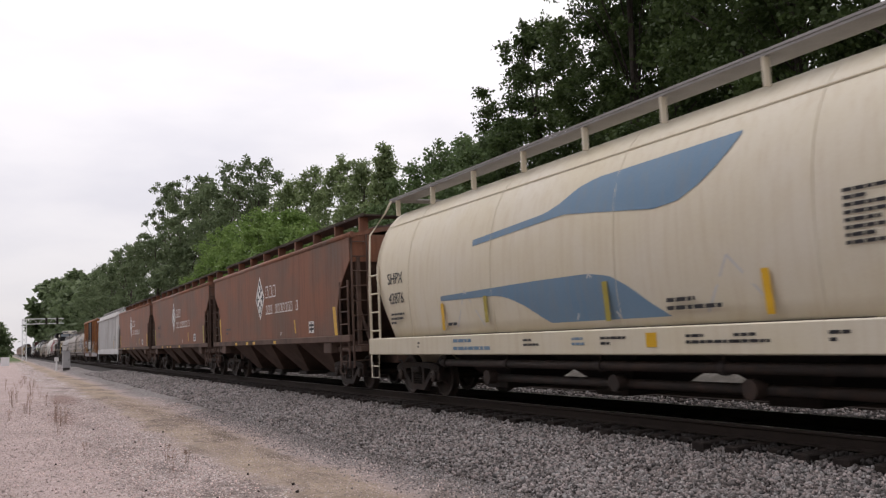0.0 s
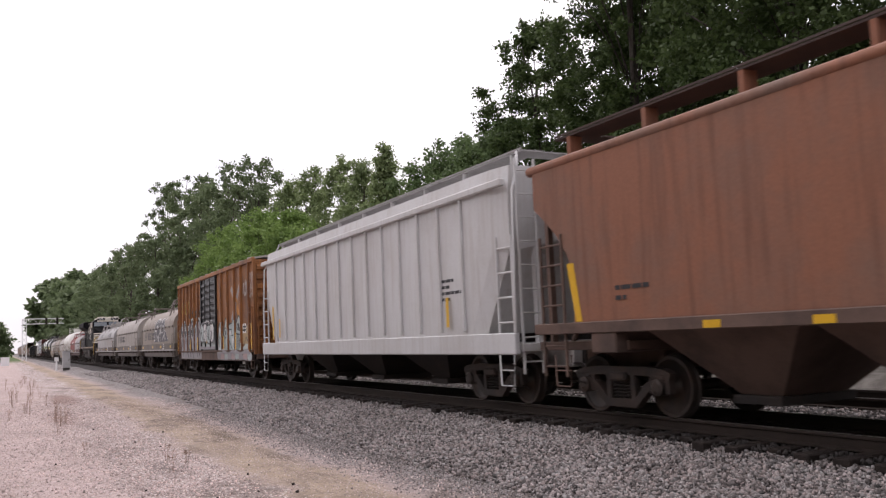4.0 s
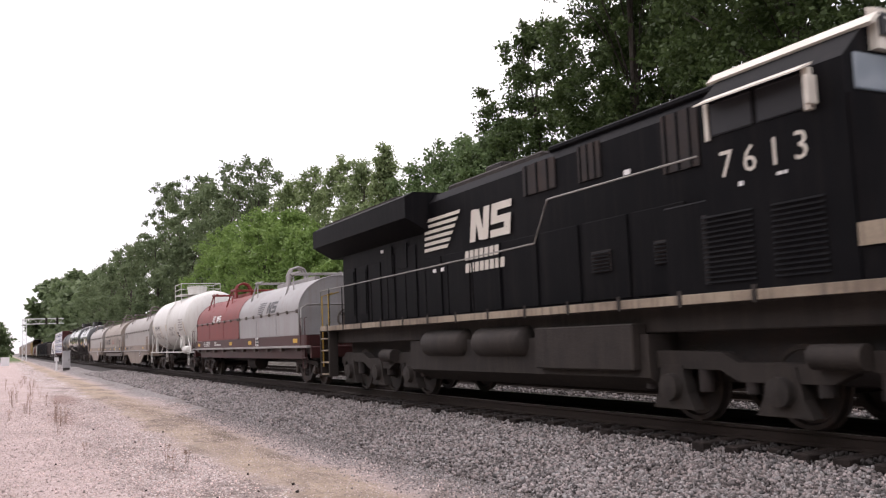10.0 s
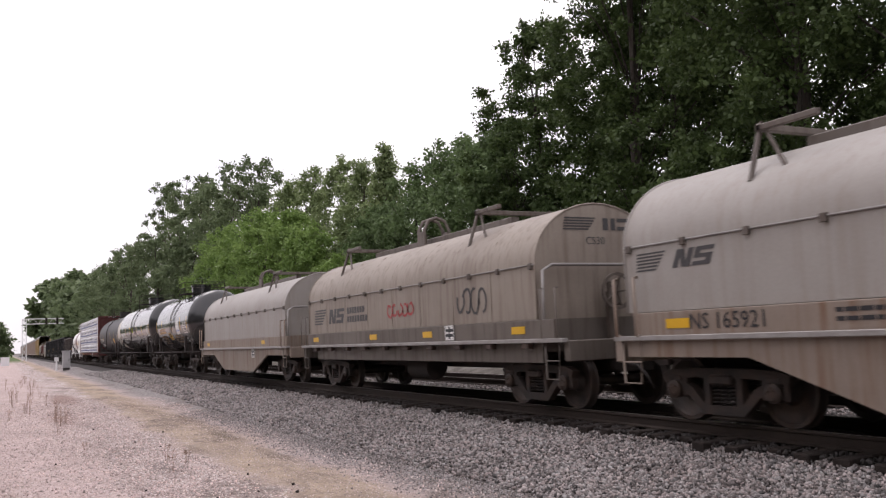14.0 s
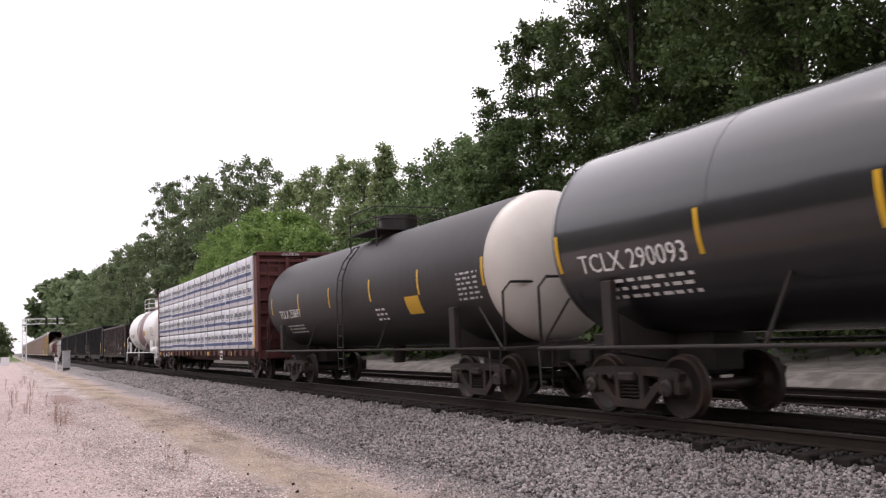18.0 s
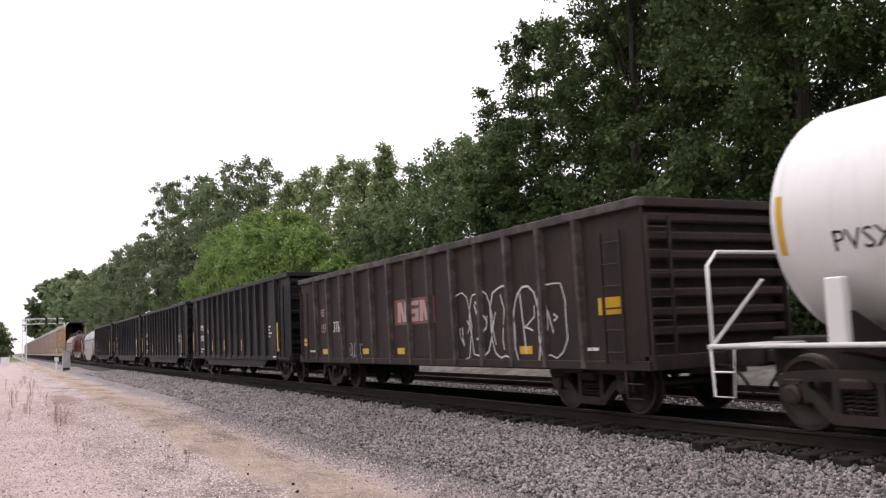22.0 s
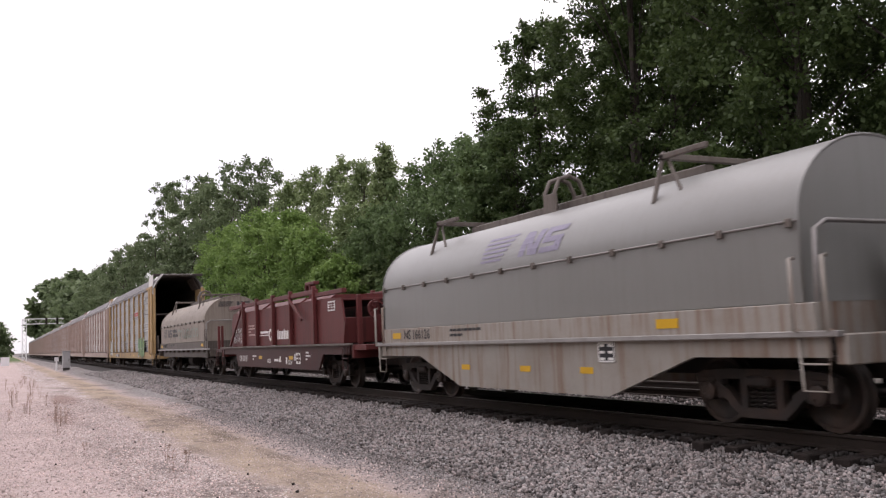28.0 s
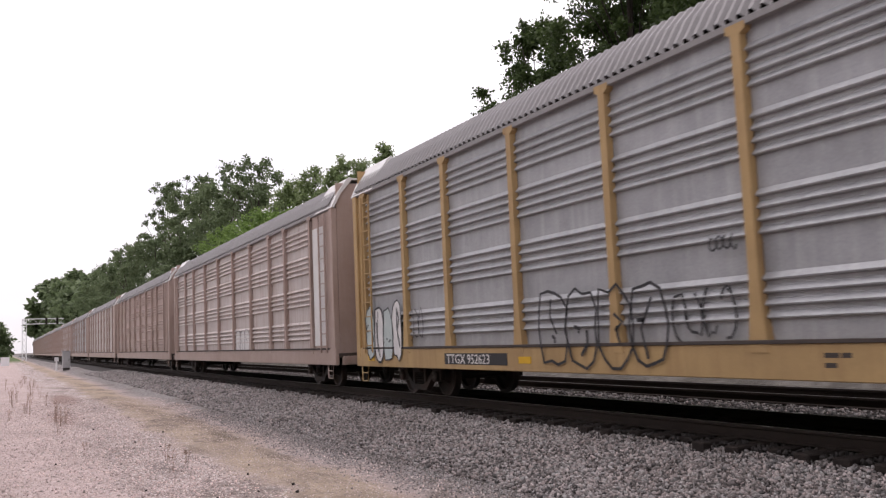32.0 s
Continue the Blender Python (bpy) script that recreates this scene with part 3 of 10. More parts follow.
for i, (x, y, h, r) in enumerate([(-93.0, 15.0, 20.5, 5.0), (-104.0, 14.5, 21.6, 5.5), (-116.0, 14.5, 22.4, 5.0), (-127.0, 15.5, 24.2, 4.6), (-140.0, 15.0, 26.8, 5.0), (-156.0, 15.0, 28.6, 4.8),
                                  (-112.0, 11.0, 16.0, 5.0), (-135.0, 10.5, 18.0, 5.4), (-165.0, 10.5, 20.0, 6.0), (-190.0, 12.0, 21.0, 6.0), (-214.0, 12.0, 21.0, 6.5), (-240.0, 12.0, 22.0, 7.0)]):
    tree("tall dark green tree further along the line", x, y, h, r, M_LEAF_FAR, 0.36, 15000, 61 + i, low=0.08, gaps=0.12, clumps=110)


def far_woods(label, spots, seed, leaf=1.3, count=100):
    rg = random.Random(seed)
    pts, rad, cnt = [], [], []
    for x, y, h, r in spots:
        for k in range(26):
            a, q, f = rg.uniform(0, math.tau), r * rg.random() ** 0.5, rg.random()
            pts.append((x + q * math.cos(a), y + q * math.sin(a), h * (0.05 + 0.9 * f * (1 - 0.35 * (q / r) ** 2))))
            rad.append(r * rg.uniform(0.25, 0.42))
            cnt.append(count)
    me = leaf_mesh("far_woods", pts, rad, cnt, leaf, seed, M_LEAF_FAR)
    return tagged(new("far_woods", me), label, "woods", kind="stuff")


rg = random.Random(8)
far_woods("dark woods across the lot behind the viewer", [(-75 + 9 * k, -36 - rg.uniform(0, 5), 17 + rg.uniform(-2, 3), 7.5) for k in range(22)], 5, 1.8, 40)
far_woods("distant wooded hill where the line ends", [(-720, 17 + 9 * k, 56 + 9 * math.sin(0.5 + 0.5 * k) + rg.uniform(-3, 3), 11) for k in range(7)], 6, 4.5)
far_woods("distant wooded rise behind the railway", [(-270 - 26 * k, 13 + rg.uniform(0, 6) + k * 0.6, 26 + 2.1 * k + rg.uniform(-2, 2), 9) for k in range(16)], 3, 2.3)
far_woods("distant trees across the gravel lot", [(-300 - rg.uniform(0, 30), -13.5 - 6 * k, 11.5 + rg.uniform(-1, 2), 6) for k in range(8)], 4)
# undergrowth closing the foot of the woods
for i in range(24):
    x = -2 - i * 5.0
    tree("dense green undergrowth shrub under the trees", x, 11.2 + rg.uniform(-0.6, 0.9), rg.uniform(4.0, 6.5), rg.uniform(2.2, 3.0), M_LEAF_DARK if i < 9 or i % 2 else M_LEAF_MID, 0.24 + 0.008 * i, 5500, 200 + i, name="shrub", low=0.02, clumps=38, category="shrub", group="undergrowth shrubs")
# ---- trackside equipment and weeds ----
M_CABINET = material("grey_equipment_paint", (0.34, 0.34, 0.345), 0.55, 0.1, (0.26, 0.25, 0.25), 0.5, 1.5)
# Pale tone: the far gantry's distance haze is mixed into the paint.
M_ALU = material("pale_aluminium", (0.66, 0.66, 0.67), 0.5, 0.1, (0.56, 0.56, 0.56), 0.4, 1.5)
M_DRY = material("dry_weed_stalk", (0.30, 0.20, 0.15), 0.9, 0.0, (0.2, 0.13, 0.1), 0.5, 4.0)


def relay_cabinet(x, y):
    z = ground_height(x, y)
    t = thing("relay_cabinet", "grey metal relay cabinet beside the track", "signal cabinet", m=pose(x, y, z))
    part("body", slab(-0.35, 0.35, -0.35, 0.35, 0.25, 1.85, 0.03), M_CABINET, t)
    part("lid", slab(-0.42, 0.42, -0.42, 0.42, 1.85, 1.93, 0.02), M_CABINET, t)
    part("base", slab(-0.3, 0.3, -0.3, 0.3, -0.1, 0.25, 0.02), M_BALLAST, t)
    part("door", slab(0.352, 0.372, -0.3, 0.3, 0.3, 1.8, 0.01), M_CABINET, t)
    part("handle", slab(0.372, 0.4, 0.2, 0.24, 0.95, 1.15), M_STEEL_DARK, t)
    return t


relay_cabinet(-94.0, -4.2)
post = thing("marker_post", "short pale marker post beside the track", "post", m=pose(-98.0, -4.9, ground_height(-98, -4.9)))
part("post", slab(-0.08, 0.08, -0.08, 0.08, -0.2, 1.3, 0.02), M_ALU, post)
part("plate", slab(0.081, 0.1, -0.2, 0.2, 0.95, 1.35), M_ALU, post)


def signal_bridge(x, y0, y1, top):
    z = -0.5
    t = thing("signal_gantry", "aluminium signal gantry reaching over the tracks, paled for distance haze", "signal gantry", m=pose(x, 0, z))
    h = top - z
    for dx in (-0.45, 0.45):
        for dy in (0.0, 0.9):
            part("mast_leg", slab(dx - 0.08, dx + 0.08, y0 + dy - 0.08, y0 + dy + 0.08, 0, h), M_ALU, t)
    for k in range(7):
        a, b = k * h / 7, (k + 1) * h / 7
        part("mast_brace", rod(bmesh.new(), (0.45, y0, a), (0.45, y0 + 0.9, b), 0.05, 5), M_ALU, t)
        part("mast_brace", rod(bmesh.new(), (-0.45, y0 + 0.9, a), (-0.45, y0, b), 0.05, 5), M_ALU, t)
    for zz in (h - 1.2, h):
        for dx in (-0.45, 0.45):
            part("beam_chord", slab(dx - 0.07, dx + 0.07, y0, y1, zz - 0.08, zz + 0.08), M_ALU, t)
    n = 8
    for k in range(n):
        a, b = y0 + (y1 - y0) * k / n, y0 + (y1 - y0) * (k + 1) / n
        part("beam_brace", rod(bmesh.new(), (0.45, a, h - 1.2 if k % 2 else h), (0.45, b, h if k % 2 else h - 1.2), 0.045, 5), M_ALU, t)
    for y in (y0 + 5.2, y0 + 7.6):
        hd = part("signal_head", slab(0.5, 0.62, y - 0.25, y + 0.25, h - 1.4, h + 0.2, 0.1), M_STEEL_DARK, t, "black signal head with hooded lamps")
        for zz in (h - 1.1, h - 0.6, h - 0.1):
            part("lamp_hood", turned([(0.62, 0.12), (0.85, 0.12)], "x", 12, (0, y, zz)), M_STEEL_DARK, hd)
    return t


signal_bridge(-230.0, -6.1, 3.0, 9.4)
white = thing("equipment_box", "small white equipment box in the grass", "equipment box", m=pose(-150, -9.65, ground_height(-150, -9.65)))
part("body", slab(-0.6, 0.6, -0.6, 0.6, -0.1, 1.25, 0.03), M_ALU, white)
part("lid", slab(-0.65, 0.65, -0.65, 0.65, 1.25, 1.33, 0.02), M_ALU, white)


def weed(x, y, h, seed):
    rg = random.Random(seed)
    z = ground_height(x, y)
    t = thing("dry_weed", "dry reddish-brown weed stalks in the gravel", "weed", "dry weeds", pose(x, y, z))
    for k in range(rg.randint(3, 5)):
        a = rg.uniform(0, math.tau)
        lean = rg.uniform(0.05, 0.35) * h
        pts = [(0.03 * math.cos(a), 0.03 * math.sin(a), -0.02), (lean * 0.4 * math.cos(a), lean * 0.4 * math.sin(a), h * 0.5), (lean * math.cos(a), lean * math.sin(a), h * rg.uniform(0.75, 1.0))]
        bm = bent(pts, 0.002 + 0.003 * h, 4)
        for j in range(5):
            f = rg.uniform(0.35, 1.0)
            p = Vector(pts[1]).lerp(Vector(pts[2]), f)
            d = Vector((rg.uniform(-1, 1), rg.uniform(-1, 1), rg.uniform(0, 1))).normalized() * rg.uniform(0.03, 0.07)
            s = Vector((rg.uniform(-1, 1), rg.uniform(-1, 1), 0.2)).normalized() * 0.008
            vs = [bm.verts.new(p), bm.verts.new(p + d * 0.5 + s), bm.verts.new(p + d), bm.verts.new(p + d * 0.5 - s)]
            bm.faces.new(vs)
        part("stalk", bm, M_DRY, t)
    return t


wr = random.Random(3)
for k in range(26):
    wx = wr.uniform(-60, -22)
    weed(wx, -8.9 + wr.uniform(-0.7, 0.7), wr.uniform(0.25, 0.75), 300 + k)
for wx, wy, wh in ((-14.6, -7.25, 0.28), (-14.2, -7.0, 0.2), (-13.2, -7.4, 0.3), (-16.5, -8.3, 0.25), (-21.0, -8.5, 0.4), (-24, -8.2, 0.45)):
    weed(wx, wy, wh, int(-wx * 10))
# ---- rolling stock: shared parts ----
TRAIN = []           # (car, its centre on the track at the start)
WHEELSETS = []       # (wheelset, its offset in the truck)
GROUP = "cars of the freight train"


def wheel_profile(s):
    prof = [(0.70, 0.0), (0.70, 0.14), None, (0.72, 0.15), (0.745, 0.36), None, (0.675, 0.395), None, (0.675, 0.48), None, (0.70, 0.485), (0.715, 0.462), None, (0.815, 0.450), None, (0.815, 0.398), None,
            (0.775, 0.375), (0.765, 0.18), None, (0.80, 0.15), (0.93, 0.10), None, (0.93, 0.125), None, (1.10, 0.125), None, (1.12, 0.085), None, (1.12, 0.0)]
    return [None if p is None else (s * p[0], p[1]) for p in prof]


def make_wheelset(truck):
    bm = turned(wheel_profile(-1))
    turned(wheel_profile(1), bm=bm)
    rod(bm, (0, -0.7, 0), (0, 0.7, 0), 0.085, 12, False)
    bmesh.ops.recalc_face_normals(bm, faces=bm.faces)
    for k in range(3):
        a = k * math.tau / 3
        rod(bm, (0.06 * math.cos(a), -1.12, 0.06 * math.sin(a)), (0.06 * math.cos(a), -1.135, 0.06 * math.sin(a)), 0.016, 6)
    return part("wheelset", bm, M_WHEEL, truck, "worn steel wheelset with shiny treads")


def bar(bm, pts, w, y0, y1):
    """A flat bar of height w along (x, z) points between y0 and y1."""
    up, dn = [], []
    n = len(pts)
    for i, (x, z) in enumerate(pts):
        a, b = pts[max(i - 1, 0)], pts[min(i + 1, n - 1)]
        dx, dz = b[0] - a[0], b[1] - a[1]
        k = math.hypot(dx, dz) or 1
        up.append((x - dz / k * w / 2, z + dx / k * w / 2))
        dn.append((x + dz / k * w / 2, z - dx / k * w / 2))
    return plate(up + dn[::-1], y0, y1, bm)


def make_side_frame(truck, s):
    y0, y1 = (-1.06, -0.92) if s < 0 else (0.92, 1.06)
    bm = bmesh.new()
    bar(bm, [(-1.13, 0.60), (-0.98, 0.66), (-0.5, 0.69), (0.5, 0.69), (0.98, 0.66), (1.13, 0.60)], 0.13, y0, y1)
    bar(bm, [(-0.98, 0.60), (-0.62, 0.45), (-0.34, 0.20), (0.34, 0.20), (0.62, 0.45), (0.98, 0.60)], 0.13, y0 + 0.003, y1 - 0.003)
    for x in (-0.29, 0.29):
        box(bm, x - 0.055, x + 0.055, y0 + 0.006, y1 - 0.006, 0.22, 0.68, 0.01)
    for x in (-0.889, 0.889):
        for d in (-0.17, 0.17):
            box(bm, x + d - 0.05, x + d + 0.05, y0 + 0.01, y1 - 0.01, 0.36, 0.63, 0.01)
        box(bm, x - 0.12, x + 0.12, y0 - 0.012, y1, 0.57, 0.645, 0.012)
    return part("side_frame", bm, M_TRUCK, truck, "cast steel side frame caked in brown dust")


def make_spring(truck, x, y):
    bm = bmesh.new()
    pts = [(x + 0.06 * math.cos(k * 0.9), y + 0.06 * math.sin(k * 0.9), 0.265 + k * 0.0075) for k in range(36)]
    return part("spring", bent(pts, 0.016, 4, bm), M_STEEL_DARK, truck)


class Templates:
    truck = None


def freight_truck(car, x):
    """A two-axle truck under a car, built once and then repeated on the same meshes."""
    if Templates.truck is None:
        bm = slab(-0.2, 0.2, -1.12, 1.12, 0.53, 0.67, 0.03)
        box(bm, -0.15, 0.15, -0.35, 0.35, 0.668, 0.80, 0.02)
        box(bm, -0.6, -0.5, -0.72, 0.72, 0.38, 0.48, 0.01)
        box(bm, 0.5, 0.6, -0.72, 0.72, 0.38, 0.48, 0.01)
        t = part("truck", bm, M_TRUCK, car, "two-axle freight truck")
        make_side_frame(t, -1), make_side_frame(t, 1)
        for sx in (-0.14, 0.0, 0.14):
            make_spring(t, sx, -0.99)
        for sx in (-0.889, 0.889):
            w = make_wheelset(t) if sx < 0 else again(w0, Matrix.Identity(4))
            w0 = w
            w.matrix_basis = pose(sx, 0, 0.457)
            WHEELSETS.append((w, sx))
        hose = bent([(0.2, -0.75, 0.55), (0.7, -0.72, 0.50), (0.95, -0.68, 0.42)], 0.02, 5)
        part("brake_rod", hose, M_STEEL_DARK, t)
        Templates.truck = t
        t.matrix_basis = pose(x, 0, 0)
        return t
    src = Templates.truck
    t = again(src, pose(x, 0, 0), car)
    for ch in src.children:
        o = again(ch, ch.matrix_basis.copy(), t)
        if ch.name.startswith("wheelset"):
            WHEELSETS.append((o, ch.matrix_basis.translation.x))
    return t


class EndGear:
    coupler = None
    hose = None


def couplers(car, L, z=0.87, reach=0.75):
    for s in (1, -1):
        m = pose(s * L, 0, z, 0, 0, 0 if s > 0 else 180)
        if EndGear.coupler is None:
            bm = slab(-0.5, 0.5, -0.07, 0.07, -0.09, 0.09, 0.015)
            plate([(0.45, -0.14), (0.62, -0.14), (0.75, -0.13), (0.75, 0.13), (0.45, 0.14)], -0.02, 0.16, bm)
            box(bm, 0.6, 0.78, -0.17, -0.03, -0.13, 0.13, 0.03)
            EndGear.coupler = part("coupler", bm, M_STEEL_DARK, car, "rusty steel knuckle coupler")
            EndGear.coupler.matrix_basis = m
            hb = bent([(0.1, -0.32, -0.12), (0.35, -0.34, -0.13), (0.55, -0.33, -0.28), (0.68, -0.28, -0.50)], 0.024, 6)
            EndGear.hose = part("air_hose", hb, M_STEEL_DARK, car, "black rubber brake hose")
            EndGear.hose.matrix_basis = m
        else:
            again(EndGear.coupler, m, car)
            again(EndGear.hose, m, car)


RUNG = {}


def ladder(car, x0, x1, z0, z1, y, mat, n, label="", r=0.017, face="y", stiles=True):
    """Stiles along z at x0 and x1 (or across y0..y1 on an end), with separate rungs."""
    bm = bmesh.new()
    if face == "y":
        ends = [(x0, y), (x1, y)]
    else:
        ends = [(y, x0), (y, x1)]
    for ex, ey in ends:
        box(bm, ex - 0.022, ex + 0.022, ey - 0.022, ey + 0.022, z0, z1, 0.004)
    lad = part("ladder", bm, mat, car, label)
    for k in range(n):
        z = z0 + (z1 - z0) * (k + 0.5) / n
        key = (round(x0, 2), round(x1, 2), round(y, 2), mat.name, face, r)
        if key not in RUNG:
            RUNG[key] = part("rung", rod(bmesh.new(), (ends[0][0], ends[0][1], 0), (ends[1][0], ends[1][1], 0), r, 6), mat, lad)
            RUNG[key].matrix_basis = pose(0, 0, z)
        else:
            again(RUNG[key], pose(0, 0, z), lad)
    return lad


def stirrup(car, x, mat, y=-1.5, z=0.75, drop=0.4, w=0.4):
    bm = bent([(x - w / 2, y, z), (x - w / 2 + 0.03, y - 0.01, z - drop), (x + w / 2 - 0.03, y - 0.01, z - drop), (x + w / 2, y, z)], 0.017, 6)
    rod(bm, (x - w / 2 + 0.015, y - 0.005, z - drop / 2), (x + w / 2 - 0.015, y - 0.005, z - drop / 2), 0.013, 5)
    return part("sill_step", bm, mat, car)


def grab(car, a, b, mat, out=(0, -0.07, 0), r=0.014):
    a, b, out = Vector(a), Vector(b), Vector(out)
    return part("grab_iron", bent([a, a + out, b + out, b], r, 6), mat, car)


def stripe(car, x, z, y, w=0.09, h=0.45, mat=None, name="reflector_strip", lean=0.0):
    return part(name, plate([(x, z), (x + w, z), (x + w + lean, z + h), (x + lean, z + h)], y - 0.006, y - 0.002), mat or M_YELLOW, car)


def band(car, name, xs, lo, hi, surf, mat, rows=6, off=0.006, label=""):
    """Paint over a shaped side: between lo(x) and hi(x), lying on y = surf(z)."""
    bm = bmesh.new()
    cols = []
    for x in xs:
        a, b = lo(x), hi(x)
        cols.append([bm.verts.new((x, surf(a + (b - a) * k / rows) - off, a + (b - a) * k / rows)) for k in range(rows + 1)])
    for p, q in zip(cols, cols[1:]):
        for k in range(rows):
            f = bm.faces.new((p[k], q[k], q[k + 1], p[k + 1]))
            f.smooth = True
    bmesh.ops.recalc_face_normals(bm, faces=bm.faces)
    return part(name, bm, mat, car, label)


def lerp_table(table):
    def f(x):
        if x <= table[0][0]:
            return table[0][1]
        for (xa, a), (xb, b) in zip(table, table[1:]):
            if x <= xb:
                k = (x - xa) / (xb - xa)
                return a + (b - a) * k
        return table[-1][1]
    return f


def steps(a, b, n):
    return [a + (b - a) * k / n for k in range(n + 1)]


def blob(cx, cz, rx, rz, rg, n=14, square=0.5):
    pts = []
    for k in range(n):
        a = k * math.tau / n
        c, s = math.cos(a), math.sin(a)
        m = max(abs(c), abs(s))
        q = (1 - square) + square / m
        q *= rg.uniform(0.88, 1.12)
        pts.append((cx + rx * q * c, cz + rz * q * s))
    return pts


def graffiti(car, x0, x1, z0, z1, y, fills, outline, n, seed, width=0.05, strokes=2, label="spray-painted graffiti", surf=None, square=0.5):
    """Fat sprayed letters: filled shapes, an outline and a few inner strokes, none of them legible."""
    rg = random.Random(seed)
    place = surf or (lambda z: y)
    w = (x1 - x0) / n
    bodies = {}
    edge = bmesh.new()
    for k in range(n):
        cx, cz = x0 + w * (k + 0.5) + rg.uniform(-0.05, 0.05) * w, (z0 + z1) / 2 + rg.uniform(-0.05, 0.05) * (z1 - z0)
        pts = blob(cx, cz, w * 0.52, (z1 - z0) * 0.46, rg, square=square)
        if fills:
            bm = bodies.setdefault(k, bmesh.new())
            mid = bm.verts.new((cx, place(cz) - 0.005 - 0.0007 * k, cz))
            vs = [bm.verts.new((a, place(b) - 0.005 - 0.0007 * k, b)) for a, b in pts]
            for i in range(len(vs)):
                bm.faces.new((mid, vs[i], vs[(i + 1) % len(vs)]))
        lines = [pts + pts[:1]]
        for _ in range(strokes):
            a = (cx + rg.uniform(-0.35, 0.35) * w, cz + rg.uniform(-0.1, 0.42) * (z1 - z0))
            b = (cx + rg.uniform(-0.35, 0.35) * w, cz + rg.uniform(-0.42, 0.1) * (z1 - z0))
            m = ((a[0] + b[0]) / 2 + rg.uniform(-0.25, 0.25) * w, (a[1] + b[1]) / 2)
            lines.append([a, m, b])
        for ln in lines:
            ob = bmesh.new()
            ribbon(edge, ln, width * rg.uniform(0.7, 1.2), 0.0)
            ob.free()
    for v in edge.verts:
        v.co.y = place(v.co.z) - 0.005 - 0.0007 * n - 0.003
    loose_parts("graffiti_line", edge, outline, car, label)
    for i, bm in bodies.items():
        part("graffiti_fill", bm, fills[i % len(fills)], car)


def scrawl(car, x0, x1, z0, z1, y, mat, n, seed, width=0.03, surf=None, label="sprayed scrawl"):
    rg = random.Random(seed)
    place = surf or (lambda z: y)
    bm = bmesh.new()
    w = (x1 - x0) / n
    for k in range(n):
        cx = x0 + w * (k + 0.5)
        pts = []
        a0, turn = rg.uniform(0, 6), rg.choice((-1, 1)) * rg.uniform(0.6, 1.0)
        for i in range(9):
            a = a0 + turn * i * 0.75
            q = 0.62 - 0.03 * i
            pts.append((cx + w * q * math.cos(a), (z0 + z1) / 2 + (z1 - z0) * 0.5 * math.sin(a) * rg.uniform(0.6, 1.0)))
        ribbon(bm, pts, width, 0)
    for v in bm.verts:
        v.co.y = place(v.co.z) - 0.008
    loose_parts("graffiti_line", bm, mat, car, label)


def sprayed(car, lines, width, mat, surf, label="", off=0.012, name="graffiti_line"):
    """Sprayed strokes that follow a shaped side."""
    for ln in lines:
        pts = []
        for (xa, za), (xb, zb) in zip(ln, ln[1:]):
            pts += [(xa + (xb - xa) * k / 4, za + (zb - za) * k / 4) for k in range(4)]
        bm = ribbon(bmesh.new(), pts + [ln[-1]], width, 0)
        for v in bm.verts:
            v.co.y = surf(v.co.z) - off
        part(name, bm, mat, car, label)


def notice(car, x, z, w, h, y, name="notice_panel", back=None, ink=None, lines=3, cols=2):
    """A stencilled data panel: a frame with rows of plain bars."""
    p = part(name, plate([(x, z), (x + w, z), (x + w, z + h), (x, z + h)], y - 0.007, y - 0.003), back or M_BLACKP, car)
    bm = bmesh.new()
    e = 0.06 * w
    for a, b, c, d in ((x, x + w, z, z + e), (x, x + w, z + h - e, z + h), (x, x + e, z, z + h), (x + w - e, x + w, z, z + h)):
        box(bm, a, b, y - 0.010, y - 0.008, c, d)
    for i in range(lines):
        for j in range(cols):
            xa, za = x + w * (j + 0.2) / cols, z + h * (i + 0.3) / lines
            box(bm, xa, xa + 0.6 * w / cols, y - 0.010, y - 0.008, za, za + 0.4 * h / lines)
    part("print", bm, ink or M_WHITE, p)
    return p


def horse_bars(car, x, z, y, size, mat, surf=None, n=6, name="emblem"):
    """The company's striped emblem, as plain slanted bars."""
    place = surf or (lambda zz: y)
    bm = bmesh.new()
    for k in range(n):
        zb = z + size * 0.42 * k / n
        zt = zb + size * 0.42 / n * 0.55
        xa, xb = x + 0.05 * size * k / n, x + size * (0.62 + 0.38 * k / n)
        vs = [bm.verts.new((px, place(pz) - 0.006, pz)) for px, pz in ((xa, zb), (xb, zb), (xb + 0.03 * size, zt), (xa + 0.01 * size, zt))]
        bm.faces.new(vs)
    return loose_parts(name, bm, mat, car)


